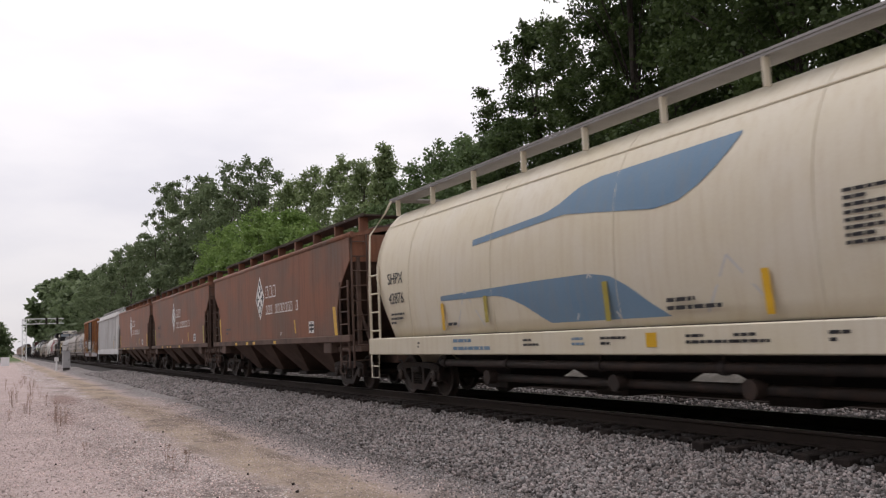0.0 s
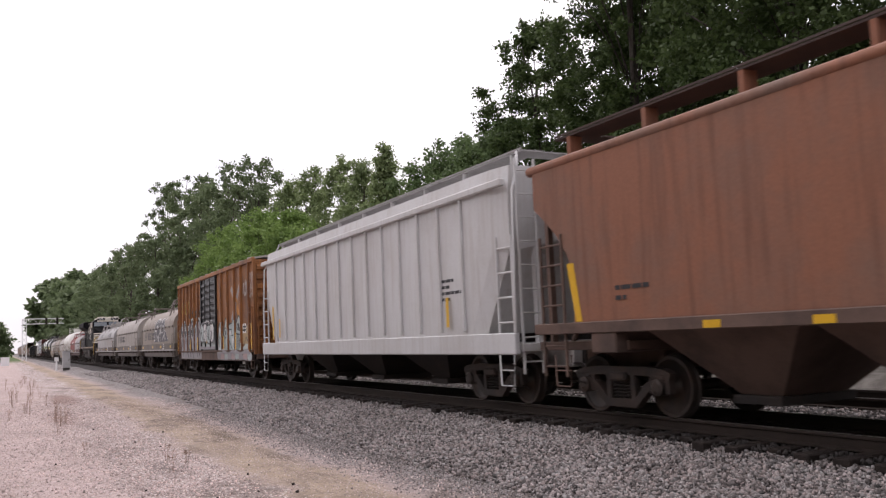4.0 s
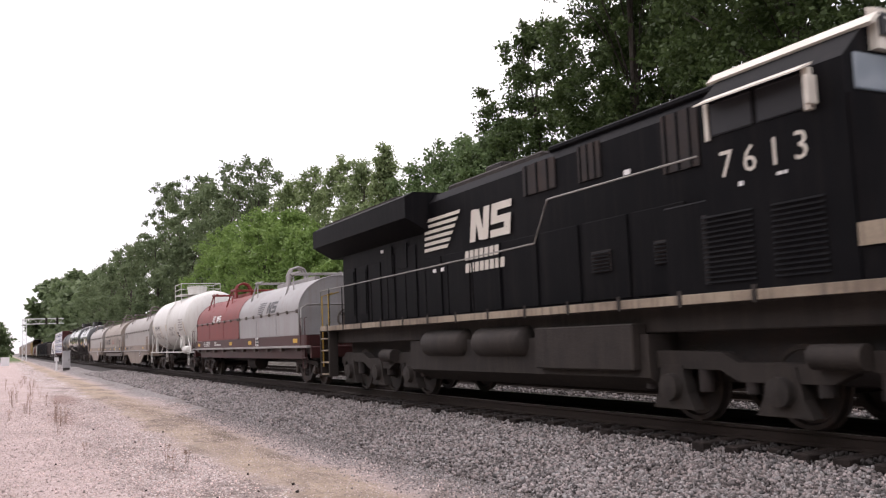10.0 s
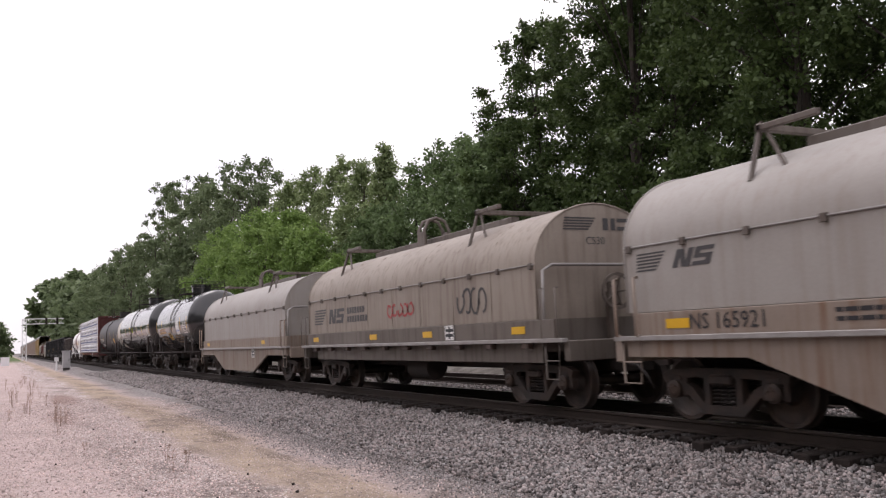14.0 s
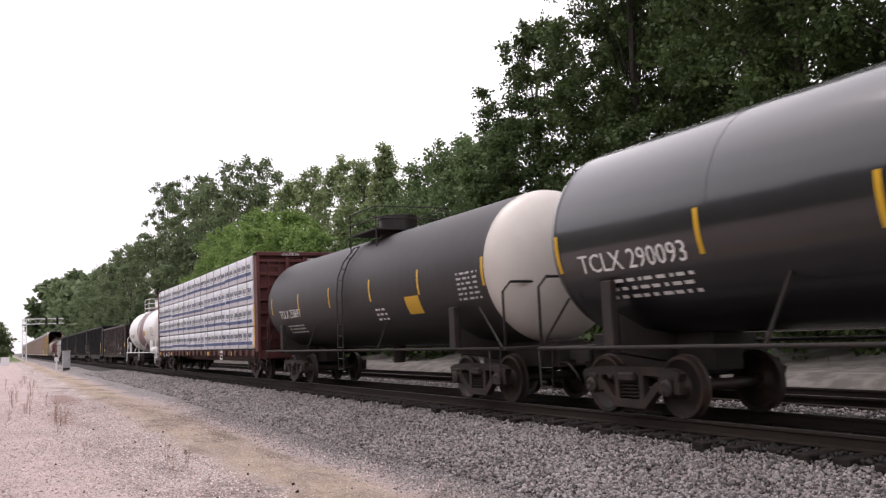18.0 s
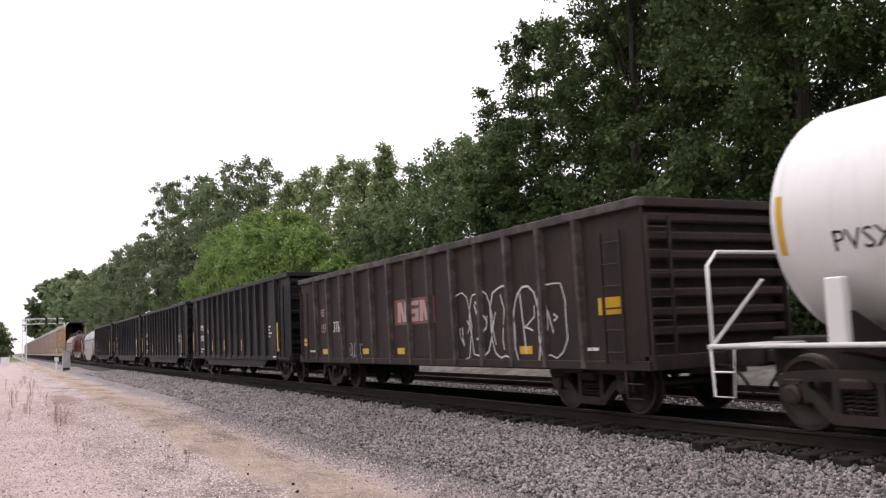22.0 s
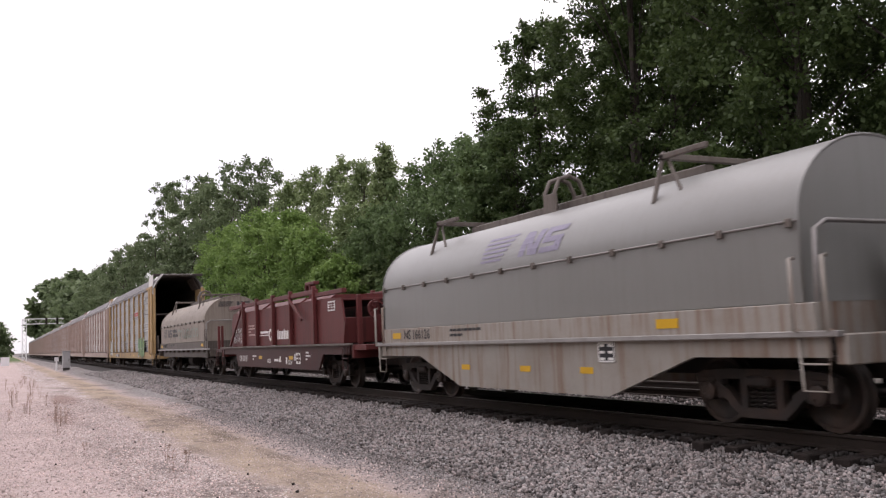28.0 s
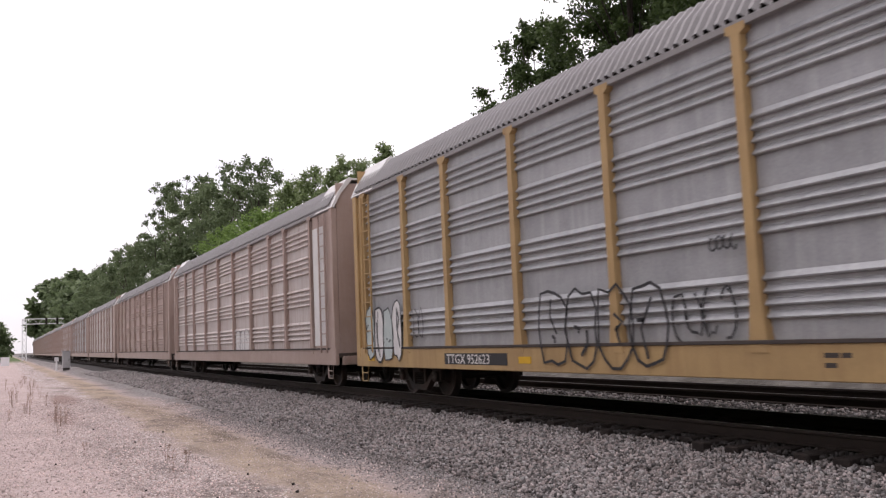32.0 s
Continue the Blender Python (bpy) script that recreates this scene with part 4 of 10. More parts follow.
def block_letters(car, x, z, y, w, h, mat, n=2, surf=None, name="emblem", lean=0.12):
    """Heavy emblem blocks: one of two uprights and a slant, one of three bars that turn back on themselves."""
    place = surf or (lambda zz: y)
    step = w / n
    q = 0.28 * step
    for k in range(n):
        bm = bmesh.new()
        a, b = x + k * step, x + k * step + step * 0.9
        if k % 2 == 0:
            pieces = (((a, 0.0), (a + q, 0.0), (a + q, 1.0), (a, 1.0)), ((b - q, 0.0), (b, 0.0), (b, 1.0), (b - q, 1.0)),
                      ((b - 1.55 * q, 0.02), (b - 0.6 * q, 0.02), (a + 1.4 * q, 0.98), (a + 0.5 * q, 0.98)))
        else:
            pieces = (((a, 0.0), (b, 0.0), (b, 0.22), (a, 0.22)), ((a, 0.39), (b, 0.39), (b, 0.61), (a, 0.61)), ((a, 0.78), (b, 0.78), (b, 1.0), (a, 1.0)),
                      ((b - q, 0.22), (b, 0.22), (b, 0.39), (b - q, 0.39)), ((a, 0.61), (a + q, 0.61), (a + q, 0.78), (a, 0.78)))
        for i, ((ax, az), (bx, bz), (cx, cz), (dx, dz)) in enumerate(pieces):
            rows = []
            for r in range(5):
                f = r / 4
                u = az + (cz - az) * f
                zz = z + h * u
                rows.append([bm.verts.new((px + lean * u, place(zz) - 0.006 - 0.0006 * i, zz)) for px in (ax + (dx - ax) * f, bx + (cx - bx) * f)])
            for lo, hi in zip(rows, rows[1:]):
                bm.faces.new((lo[0], lo[1], hi[1], hi[0]))
        part(name, bm, mat, car)


def register(car, front, rear):
    TRAIN.append((car, (front + rear) / 2))
    return car
# ---- covered hoppers and the boxcar ----
M_BROWN = material("oxide_brown_paint", (0.225, 0.095, 0.055), 0.65, 0.0, (0.145, 0.098, 0.077), 1.0, 0.4, 0.2, 0.08, streak=(0.13, 0.058, 0.036), streak_amount=0.75)
M_BROWN_DUST = material("dusty_brown_steel", (0.125, 0.08, 0.063), 0.8, 0.0, (0.05, 0.035, 0.03), 0.75, 1.4, 0.15, 0.15)
M_CREAM = material("chalky_cream_paint", (0.60, 0.54, 0.41), 0.55, 0.0, (0.64, 0.60, 0.52), 0.7, 0.45, 0.08, 0.05, streak=(0.44, 0.34, 0.21), streak_amount=0.25)
M_BLUE = material("faded_blue_paint", (0.13, 0.22, 0.32), 0.55, 0.0, (0.17, 0.25, 0.33), 0.6, 0.8, 0.08, 0.04, streak=(0.2, 0.22, 0.22), streak_amount=0.4)
M_LGREY = material("light_grey_paint", (0.52, 0.52, 0.52), 0.55, 0.0, (0.42, 0.40, 0.38), 0.5, 0.8, 0.1, 0.05, streak=(0.30, 0.25, 0.21), streak_amount=0.3)
M_GRATE = material("galvanised_grating", (0.30, 0.29, 0.285), 0.6, 0.3, (0.2, 0.19, 0.18), 0.5, 2, 0.2, 0.2)
M_GRATE_DARK = material("dirty_dark_grating", (0.055, 0.04, 0.036), 0.75, 0.1, (0.09, 0.06, 0.045), 0.5, 2, 0.2, 0.2)
M_ORANGE = material("faded_orange_boxcar_paint", (0.29, 0.118, 0.036), 0.6, 0.0, (0.11, 0.05, 0.028), 0.95, 0.7, 0.18, 0.1, streak=(0.10, 0.045, 0.03), streak_amount=0.85)
M_BLACKDOOR = material("black_door_paint", (0.009, 0.009, 0.010), 0.4, 0.0, (0.016, 0.015, 0.016), 0.6, 1.2, 0.15, 0.1, streak=(0.025, 0.025, 0.026), streak_amount=0.4, spec=0.3)
M_ROOF = material("galvanised_roof", (0.35, 0.33, 0.31), 0.55, 0.3, (0.2, 0.14, 0.1), 0.6, 1.0, 0.15, 0.1)
M_SPRAY_GREY = material("grey_spray_paint", (0.24, 0.225, 0.235), 0.5, 0.0, (0.32, 0.30, 0.31), 0.7, 1.4, 0.08, 0.02)
M_SPRAY_PALE = material("pale_blue_spray_paint", (0.42, 0.48, 0.47), 0.5, 0.0, (0.30, 0.36, 0.36), 0.7, 1.6, 0.08, 0.02)
M_SPRAY_WHITE = material("white_spray_paint", (0.62, 0.61, 0.60), 0.5, 0.0, (0.5, 0.49, 0.49), 0.6, 2.0, 0.05, 0.02)
M_SPRAY_PINK = material("dull_pink_spray_paint", (0.42, 0.27, 0.25), 0.5, 0.0, (0.36, 0.3, 0.3), 0.6, 2.0, 0.05, 0.02)
M_SPRAY_GREEN = material("green_spray_paint", (0.12, 0.27, 0.08), 0.5, 0.0, (0.25, 0.42, 0.17), 0.8, 2.2, 0.05, 0.02)


def hopper_side(L, top=4.1, cut=1.75):
    """Outline of a side sheet whose ends are cut back in a curve over the end platforms."""
    right = [(L - 0.25, top), (L - 0.25, 3.40), (L - 0.52, 3.20), (L - 0.85, 2.92), (L - 1.15, 2.55), (L - 1.30, 2.15), (L - 1.32, 1.80), (L - 1.25, 1.42)]
    return right + [(-x, z) for x, z in right[::-1]]


def roof_walk(t, L, mat, post_mat, z=4.66, y0=-1.02, y1=-0.45, n=9, top=4.28, bw=0.05):
    w = part("running_board", slab(-L, L, y0, y1, z, z + 0.035), mat, t, "open grating running board")
    part("edge_rail", slab(-L, L, y0 - 0.012, y0, z + 0.04, z + 0.075), mat, w)
    first = None
    for k in range(n):
        x = -L + 0.4 + (2 * L - 0.8) * k / (n - 1)
        if first is None:
            first = part("board_bracket", slab(-bw, bw, y0 - 0.004, y0 + bw * 5, top - 0.14, z, 0.008), post_mat, t)
            first.matrix_basis = pose(x, 0, 0)
        else:
            again(first, pose(x, 0, 0))
    far = part("running_board", slab(-L, L, -y1, -y0, z, z + 0.035), mat, t)
    for x in (-L + 0.3, L - 0.3):
        part("cross_walk", slab(x - 0.25, x + 0.25, y1, -y1, z, z + 0.03), mat, t)
    return far


def hopper_bays(t, mat, spots, half=1.5, top=1.4, low=0.28):
    for x in spots:
        bm = bmesh.new()
        up = [bm.verts.new((x + a, b, top)) for a, b in ((-half, -1.42), (half, -1.42), (half, 1.42), (-half, 1.42))]
        dn = [bm.verts.new((x + a, b, low + 0.1)) for a, b in ((-0.35, -0.6), (0.35, -0.6), (0.35, 0.6), (-0.35, 0.6))]
        for k in range(4):
            bm.faces.new((up[k], up[(k + 1) % 4], dn[(k + 1) % 4], dn[k]))
        bm.faces.new(dn[::-1])
        bm.faces.new(up)
        bmesh.ops.recalc_face_normals(bm, faces=bm.faces)
        h = part("hopper_chute", bm, mat, t, "sloping steel discharge chute")
        part("outlet_gate", slab(x - 0.42, x + 0.42, -0.7, 0.7, low - 0.02, low + 0.1, 0.01), M_STEEL_DARK, h)


def hopper_ends(t, L, mat, lad, end_top=4.05):
    for s in (1, -1):
        sec = [(-1.42, 0), (1.42, 0)]
        bm = bmesh.new()
        a = [bm.verts.new((s * (L - 0.35), y, 3.45)) for y, _ in sec]
        b = [bm.verts.new((s * (L - 0.35), y, end_top)) for y, _ in sec]
        c = [bm.verts.new((s * (L - 3.3), y, 1.30)) for y, _ in sec]
        bm.faces.new((a[0], a[1], b[1], b[0]))
        bm.faces.new((c[0], c[1], a[1], a[0]))
        g = bmesh.ops.extrude_face_region(bm, geom=list(bm.faces))
        bmesh.ops.translate(bm, verts=[v for v in g["geom"] if isinstance(v, bmesh.types.BMVert)], vec=(-s * 0.06, 0, 0))
        bmesh.ops.recalc_face_normals(bm, faces=bm.faces)
        part("slope_sheet", bm, mat, t, "sloping end sheet")
        bm = slab(min(s * (L - 2.4), s * L), max(s * (L - 2.4), s * L), -1.35, 1.35, 1.02, 1.16, 0.01)
        box(bm, min(s * (L - 2.0), s * (L + 0.05)), max(s * (L - 2.0), s * (L + 0.05)), -0.35, 0.35, 0.68, 1.03, 0.02)
        part("end_platform", bm, mat, t)
        for y in (-1.25, 1.25):
            part("corner_post", slab(s * (L - 0.30) - 0.05, s * (L - 0.30) + 0.05, y - 0.05, y + 0.05, 1.15, 3.5), mat, t)
        part("diagonal_brace", rod(bmesh.new(), (s * (L - 0.35), -0.9, 1.15), (s * (L - 1.5), -0.9, 2.6), 0.045, 6), mat, t)
        x0, x1 = sorted((s * (L - 1.02), s * (L - 0.40)))
        ladder(t, x0, x1, 0.6, 2.9, -1.51, lad, 7)
    ladder(t, -1.46, -1.02, 0.6, 4.1, L - 0.2, lad, 9, face="x")
    wheel = turned([(-0.03, 0.24), (0.03, 0.24), None, (0.03, 0.29), None, (-0.03, 0.29), None, (-0.03, 0.24)], "x", 18, (L + 0.1, 0.55, 2.2))
    for k in range(4):
        a = k * math.tau / 4
        rod(wheel, (L + 0.1, 0.55, 2.2), (L + 0.1, 0.55 + 0.26 * math.cos(a), 2.2 + 0.26 * math.sin(a)), 0.018, 5)
    part("hand_brake_wheel", wheel, lad, t)


def brown_hopper(front, rear, label, number=None):
    L = (front - rear) / 2
    t = thing("covered_hopper", label, "hopper car", GROUP)
    for s in (-1, 1):
        y0, y1 = (-1.5, -1.47) if s < 0 else (1.47, 1.5)
        part("side_sheet", plate(hopper_side(L), y0, y1), M_BROWN, t, "rusty brown side sheet")
        part("side_sill", slab(-L + 0.2, L - 0.2, s * 1.53 - 0.05, s * 1.53 + 0.05, 1.28, 1.46, 0.015), M_BROWN_DUST, t)
        part("eave_rail", lathe([(-L + 0.1, 0.085), (L - 0.1, 0.085)], "x", 10, centre=(0, s * 1.45, 4.08)), M_BROWN, t)
    roof = sweep([(-1.47, 4.09), (-0.9, 4.26), (0, 4.36), (0.9, 4.26), (1.47, 4.09), (1.47, 4.03), (0, 4.28), (-1.47, 4.03)], -L + 0.25, L - 0.25)
    part("roof", roof, M_BROWN, t)
    part("hatch_coaming", slab(-L + 1.2, L - 1.2, -0.3, 0.3, 4.36, 4.48, 0.02), M_BROWN_DUST, t)
    roof_walk(t, L - 0.3, M_GRATE_DARK, M_BROWN, 4.62)
    hopper_bays(t, M_BROWN_DUST, [-4.35, -1.45, 1.45, 4.35], 1.45)
    hopper_ends(t, L, M_BROWN_DUST, M_BROWN_DUST)
    part("end_sheet", slab(L - 0.30, L - 0.27, -1.46, 1.46, 3.38, 4.1), M_BROWN, t, "upright end sheet")
    for s in (-1, 1):
        x0, x1 = sorted((s * (L - 2.35), s * (L - 1.75)))
        part("bolster_pad", slab(x0, x1, -1.56, 1.56, 0.98, 1.285, 0.02), M_BROWN_DUST, t)
        freight_truck(t, s * 6.75)
        stirrup(t, s * (L - 0.9), M_BROWN_DUST, -1.5, 0.95, 0.5, 0.45)
    couplers(t, L - 0.1)
    # painted diamond with its inner pattern, and the company wording as blocks
    y = -1.503
    part("emblem", plate([(-0.80, 2.15), (-0.22, 2.90), (-0.80, 3.68), (-1.38, 2.90)], y - 0.003, y), M_WHITE, t, "white diamond emblem")
    part("emblem", plate([(-0.80, 2.27), (-0.31, 2.90), (-0.80, 3.55), (-1.29, 2.90)], y - 0.006, y - 0.0035), M_BLACKP, t)
    for dx, dz in ((0, 0.36), (0, -0.36), (-0.2, 0.14), (0.2, 0.14), (-0.2, -0.14), (0.2, -0.14), (0, 0)):
        part("emblem", plate(blob(-0.80 + dx, 2.90 + dz, 0.10, 0.12, random.Random(2), 8), y - 0.009, y - 0.0065), M_WHITE, t)
    for x0, w, z, h, n, skip in ((-0.08, 0.46, 2.88, 0.40, 3, ()), (-0.08, 0.292, 2.32, 0.30, 13, (3, 11))):
        for k in range(n):
            if k not in skip:
                a, b, e = x0 + w * k, x0 + w * k + w * 0.78, 0.035
                lt = part("emblem_letter", plate([(a, z), (b, z), (b - 0.02, z + h), (a + 0.06, z + h)], y - 0.003, y), M_WHITE, t)
                part("inlay", plate([(a + e, z + e), (b - e, z + e), (b - e - 0.02, z + h - e), (a + e + 0.05, z + h - e)], y - 0.006, y - 0.0035), M_BROWN, lt)
    part("reflector_strip", plate([(6.98, 1.47), (7.20, 1.47), (7.06, 2.25), (6.84, 2.25)], y - 0.004, y), number and material_yellow_dull() or M_YELLOW, t)
    part("reflector_strip", plate([(-7.18, 1.47), (-7.02, 1.47), (-7.18, 2.4), (-7.36, 2.4)], y - 0.004, y), number and material_yellow_dull() or M_YELLOW, t)
    stripe(t, 3.32, 1.6, y, 0.09, 0.42, lean=-0.1)
    for x in (-4.3, -2.6, -1.6, 1.1):
        stripe(t, x, 1.30, -1.583, 0.3, 0.1)
    notice(t, 4.72, 1.58, 0.48, 0.34, y)
    bars(t, 1.7, 1.55, y - 0.004, 0.14, 0.14, 2)
    bars(t, -6.15, 1.7, y - 0.004, 0.8, 0.3, 2, M_BLACKP)
    if number:
        lettering(number[0], 0.38, -6.25, 2.35, y - 0.004, M_BLACKP, t, "reporting_mark")
        lettering(number[1], 0.38, -6.15, 1.92, y - 0.004, M_BLACKP, t, "car_number")
    return register(t, front, rear)


class Shades:
    dull = None


def material_yellow_dull():
    if Shades.dull is None:
        Shades.dull = paint("faded_yellow_strip", (0.33, 0.27, 0.05))
    return Shades.dull


brown_hopper(-21.15, -38.15, "rusty brown covered hopper with a white diamond emblem")
brown_hopper(-38.97, -55.97, "rusty brown covered hopper with a white diamond emblem", ("WHTX", "5239"))
brown_hopper(-56.79, -73.79, "rusty brown covered hopper with a white diamond emblem")


def cream_side(z):
    """Half width of the rounded body at a height."""
    if z < 1.4:
        return -1.40
    if z < 2.3:
        return -1.40 - 0.10 * math.sin((z - 1.4) / 0.9 * math.pi / 2)
    u = (z - 2.3) / 2.15
    return -1.5 * math.sqrt(max(0.0, 1 - (u * 0.93) ** 2.6))


def rounded_hopper(front, rear, body, sill, walk_mat, label, ribs=False):
    L = (front - rear) / 2
    t = thing("covered_hopper", label, "hopper car", GROUP)
    zs = [1.32, 1.6, 1.9, 2.2, 2.5, 2.8, 3.1, 3.4, 3.7, 3.95, 4.15, 4.3, 4.4]
    if ribs:
        def side(z):
            return -1.5 + 0.12 * max(0.0, z - 3.9)
    else:
        side = cream_side
    # body with ends that draw in over the platforms
    bm = bmesh.new()
    rings = []
    for x, k in ((-L + 0.25, 0.93), (-L + 0.75, 0.985), (-L + 1.3, 1.0), (L - 1.3, 1.0), (L - 0.75, 0.985), (L - 0.25, 0.93)):
        ring = []
        for z in zs:
            cut = max(0.0, 2.85 - z) * 0.62
            xx = math.copysign(abs(x) - (cut if abs(x) > L - 1.2 else 0.0), x) if abs(x) > L - 1.2 else math.copysign(abs(x) - cut * 0.85, x)
            ring.append(bm.verts.new((xx, side(z) * k, z)))
        for z in reversed(zs):
            cut = max(0.0, 2.85 - z) * 0.62
            xx = math.copysign(abs(x) - (cut if abs(x) > L - 1.2 else cut * 0.85), x)
            ring.append(bm.verts.new((xx, -side(z) * k, z)))
        rings.append(ring)
    n = len(rings[0])
    for a, b in zip(rings, rings[1:]):
        for k in range(n):
            bm.faces.new((a[k], b[k], b[(k + 1) % n], a[(k + 1) % n])).smooth = not ribs
    bm.faces.new(rings[0])
    bm.faces.new(rings[-1][::-1])
    bmesh.ops.recalc_face_normals(bm, faces=bm.faces)
    part("body", bm, body, t)
    if ribs:
        rib = part("side_rib", slab(-0.035, 0.035, -1.56, -1.495, 1.4, 4.0, 0.01), body, t)
        rib.matrix_basis = pose(-6.6, 0, 0)
        for k in range(1, 14):
            again(rib, pose(-6.6 + 13.2 * k / 13, 0, 0))
        for s in (-1, 1):
            part("eave_rail", slab(-L + 0.2, L - 0.2, s * 1.53 - 0.06, s * 1.53 + 0.06, 4.0, 4.14, 0.02), body, t)
    else:
        for z in (4.02,):
            for k in range(2):
                part("roof_seam", slab(-L + 0.5, L - 0.5, (side(z) - 0.012) if k == 0 else (-side(z) - 0.002), (side(z) + 0.002) if k == 0 else (-side(z) + 0.012), z, z + 0.02), body, t)
        for x in (-6.1, -2.4, 1.3, 4.9):
            seam = bmesh.new()
            pts = [(x, side(z) - 0.004, z) for z in zs[:-1]]
            bent(pts, 0.008, 4, seam)
            part("weld_seam", seam, body, t)
    for s in (-1, 1):
        part("side_sill", slab(-L + 0.02, L - 0.02, s * 1.47 - 0.06, s * 1.47 + 0.06, 0.95, 1.34, 0.02), sill, t)
    roof_walk(t, L - 0.35, walk_mat, sill, 4.70, -0.98, -0.5, 9, 4.45, 0.022)
    hopper_bays(t, M_STEEL_DARK, [-3.7, 0.0, 3.7], 1.8, 1.35)
    for s in (-1, 1):
        bm = slab(min(s * (L - 2.6), s * L), max(s * (L - 2.6), s * L), -1.38, 1.38, 1.0, 1.14, 0.01)
        box(bm, min(s * (L - 2.0), s * (L + 0.05)), max(s * (L - 2.0), s * (L + 0.05)), -0.35, 0.35, 0.68, 1.01, 0.02)
        part("end_platform", bm, sill, t)
        x0, x1 = sorted((s * (L - 0.62), s * (L - 0.08)))
        ladder(t, x0, x1, 1.3, 3.1, -1.47, sill, 4, r=0.02)
        part("corner_rail", bent([(s * (L - 0.05), -1.47, 0.95), (s * (L - 0.02), -1.47, 2.5), (s * (L - 0.05), -1.42, 3.9), (s * (L - 0.35), -1.1, 4.45), (s * (L - 0.5), -1.0, 4.72)], 0.026, 6), sill, t)
        stirrup(t, s * (L - 0.35), sill, -1.5, 0.95, 0.55, 0.5)
        freight_truck(t, s * 6.75)
    for y in (-0.8, 0.8):
        part("end_post", slab(L - 0.4, L - 0.28, y - 0.05, y + 0.05, 1.14, 3.4), sill, t)
    ladder(t, -1.3, -0.9, 0.6, 4.5, L - 0.1, sill, 9, face="x")
    couplers(t, L - 0.1)
    return register(t, front, rear)


cream = rounded_hopper(-3.1, -20.15, M_CREAM, M_CREAM, M_GRATE, "cream covered hopper with faded blue stripes and rust stains")
upper_lo = lerp_table([(-3.1, 3.04), (-0.4, 3.20), (0.0, 3.22), (2.2, 2.98), (2.7, 3.02), (3.1, 3.18), (3.5, 3.45), (3.75, 3.72)])
upper_hi = lerp_table([(-3.1, 3.16), (-0.6, 3.32), (-0.2, 3.42), (0.3, 3.62), (0.75, 3.70), (3.76, 3.76)])
band(cream, "blue_stripe", steps(-3.1, 3.74, 40), upper_lo, upper_hi, cream_side, M_BLUE, 8, label="faded blue painted stripe")
lower_lo = lerp_table([(-4.5, 2.05), (-2.2, 2.03), (-1.8, 1.96), (-1.3, 1.80), (-0.9, 1.62), (-0.55, 1.47), (2.4, 1.45)])
lower_hi = lerp_table([(-4.5, 2.15), (-1.0, 2.20), (0.6, 2.20), (1.15, 2.13), (1.6, 1.93), (2.0, 1.68), (2.42, 1.46)])
band(cream, "blue_stripe", steps(-4.5, 2.40, 40), lower_lo, lower_hi, cream_side, M_BLUE, 8, label="faded blue painted stripe")
lettering("SHPX", 0.36, -7.25, 2.58, -1.512, M_BLACKP, cream, "reporting_mark")
lettering("42876", 0.36, -7.2, 2.12, -1.512, M_BLACKP, cream, "car_number", squeeze=0.95)
bars(cream, -7.1, 1.62, -1.505, 0.9, 0.3, 3, M_BLACKP)
for x, z, h, m in ((-4.42, 1.45, 0.55, M_YELLOW), (-2.62, 1.55, 0.5, None), (1.05, 1.45, 0.6, None), (4.15, 1.43, 0.55, M_YELLOW)):
    stripe(cream, x, z, -1.512, 0.12, h, m or material_yellow_dull(), lean=-0.06)
bars(cream, 5.3, 2.1, -1.515, 1.0, 0.65, 8, M_BLACKP)
bars(cream, 2.4, 1.52, -1.512, 1.5, 0.22, 2, M_BLACKP)
bars(cream, -4.2, 1.50, -1.50, 1.0, 0.12, 1, M_BLACKP)
bars(cream, -3.95, 0.99, -1.536, 1.5, 0.30, 2, M_BLUE)
for x, w in ((-5.65, 0.2), (-1.3, 0.7), (0.15, 0.4), (0.9, 0.6), (2.75, 1.1), (3.6, 0.6), (5.0, 0.3)):
    bars(cream, x, 1.08, -1.535, w, 0.16, 2, M_BLUE if w == 0.4 else M_BLACKP)
stripe(cream, 1.95, 1.06, -1.53, 0.22, 0.2)
for y, z, x0 in ((-1.32, 0.78, -4.9), (-1.1, 0.50, -3.4)):
    part("air_pipe", lathe([(x0, 0.075), (6.2, 0.075)], "x", 12, centre=(0, y, z)), M_TRUCK, cream, "long dark grey unloading pipe under the sill")
for x in (-4.7, -2.2, 0.6, 3.2, 5.6):
    part("pipe_clamp", turned([(-0.05, 0.075), (-0.05, 0.1), None, (0.05, 0.1), None, (0.05, 0.075)], "x", 12, (x, -1.32, 0.78)), M_STEEL_DARK, cream)
    part("pipe_hanger", slab(x - 0.03, x + 0.03, -1.33, -1.29, 0.85, 1.0), M_STEEL_DARK, cream)
for x in (-3.0, 0.9, 3.6):
    part("cleanout_cap", turned([(-0.14, 0.0), (-0.14, 0.13), None, (0.05, 0.13)], "y", 14, (x, -1.2, 0.52)), M_TRUCK, cream)
for x in (-3.9, 0.2, 3.1):
    scr = bmesh.new()
    for a, b in (((x, 1.5), (x + 0.45, 2.2)), ((x + 0.45, 2.2), (x + 1.1, 1.5))):
        vs = [(a[0], a[1]), (b[0], b[1])]
        ribbon(scr, vs, 0.035, 0)
    for v in scr.verts:
        v.co.y = cream_side(v.co.z) - 0.011
    part("scuff_mark", scr, M_LGREY, cream)

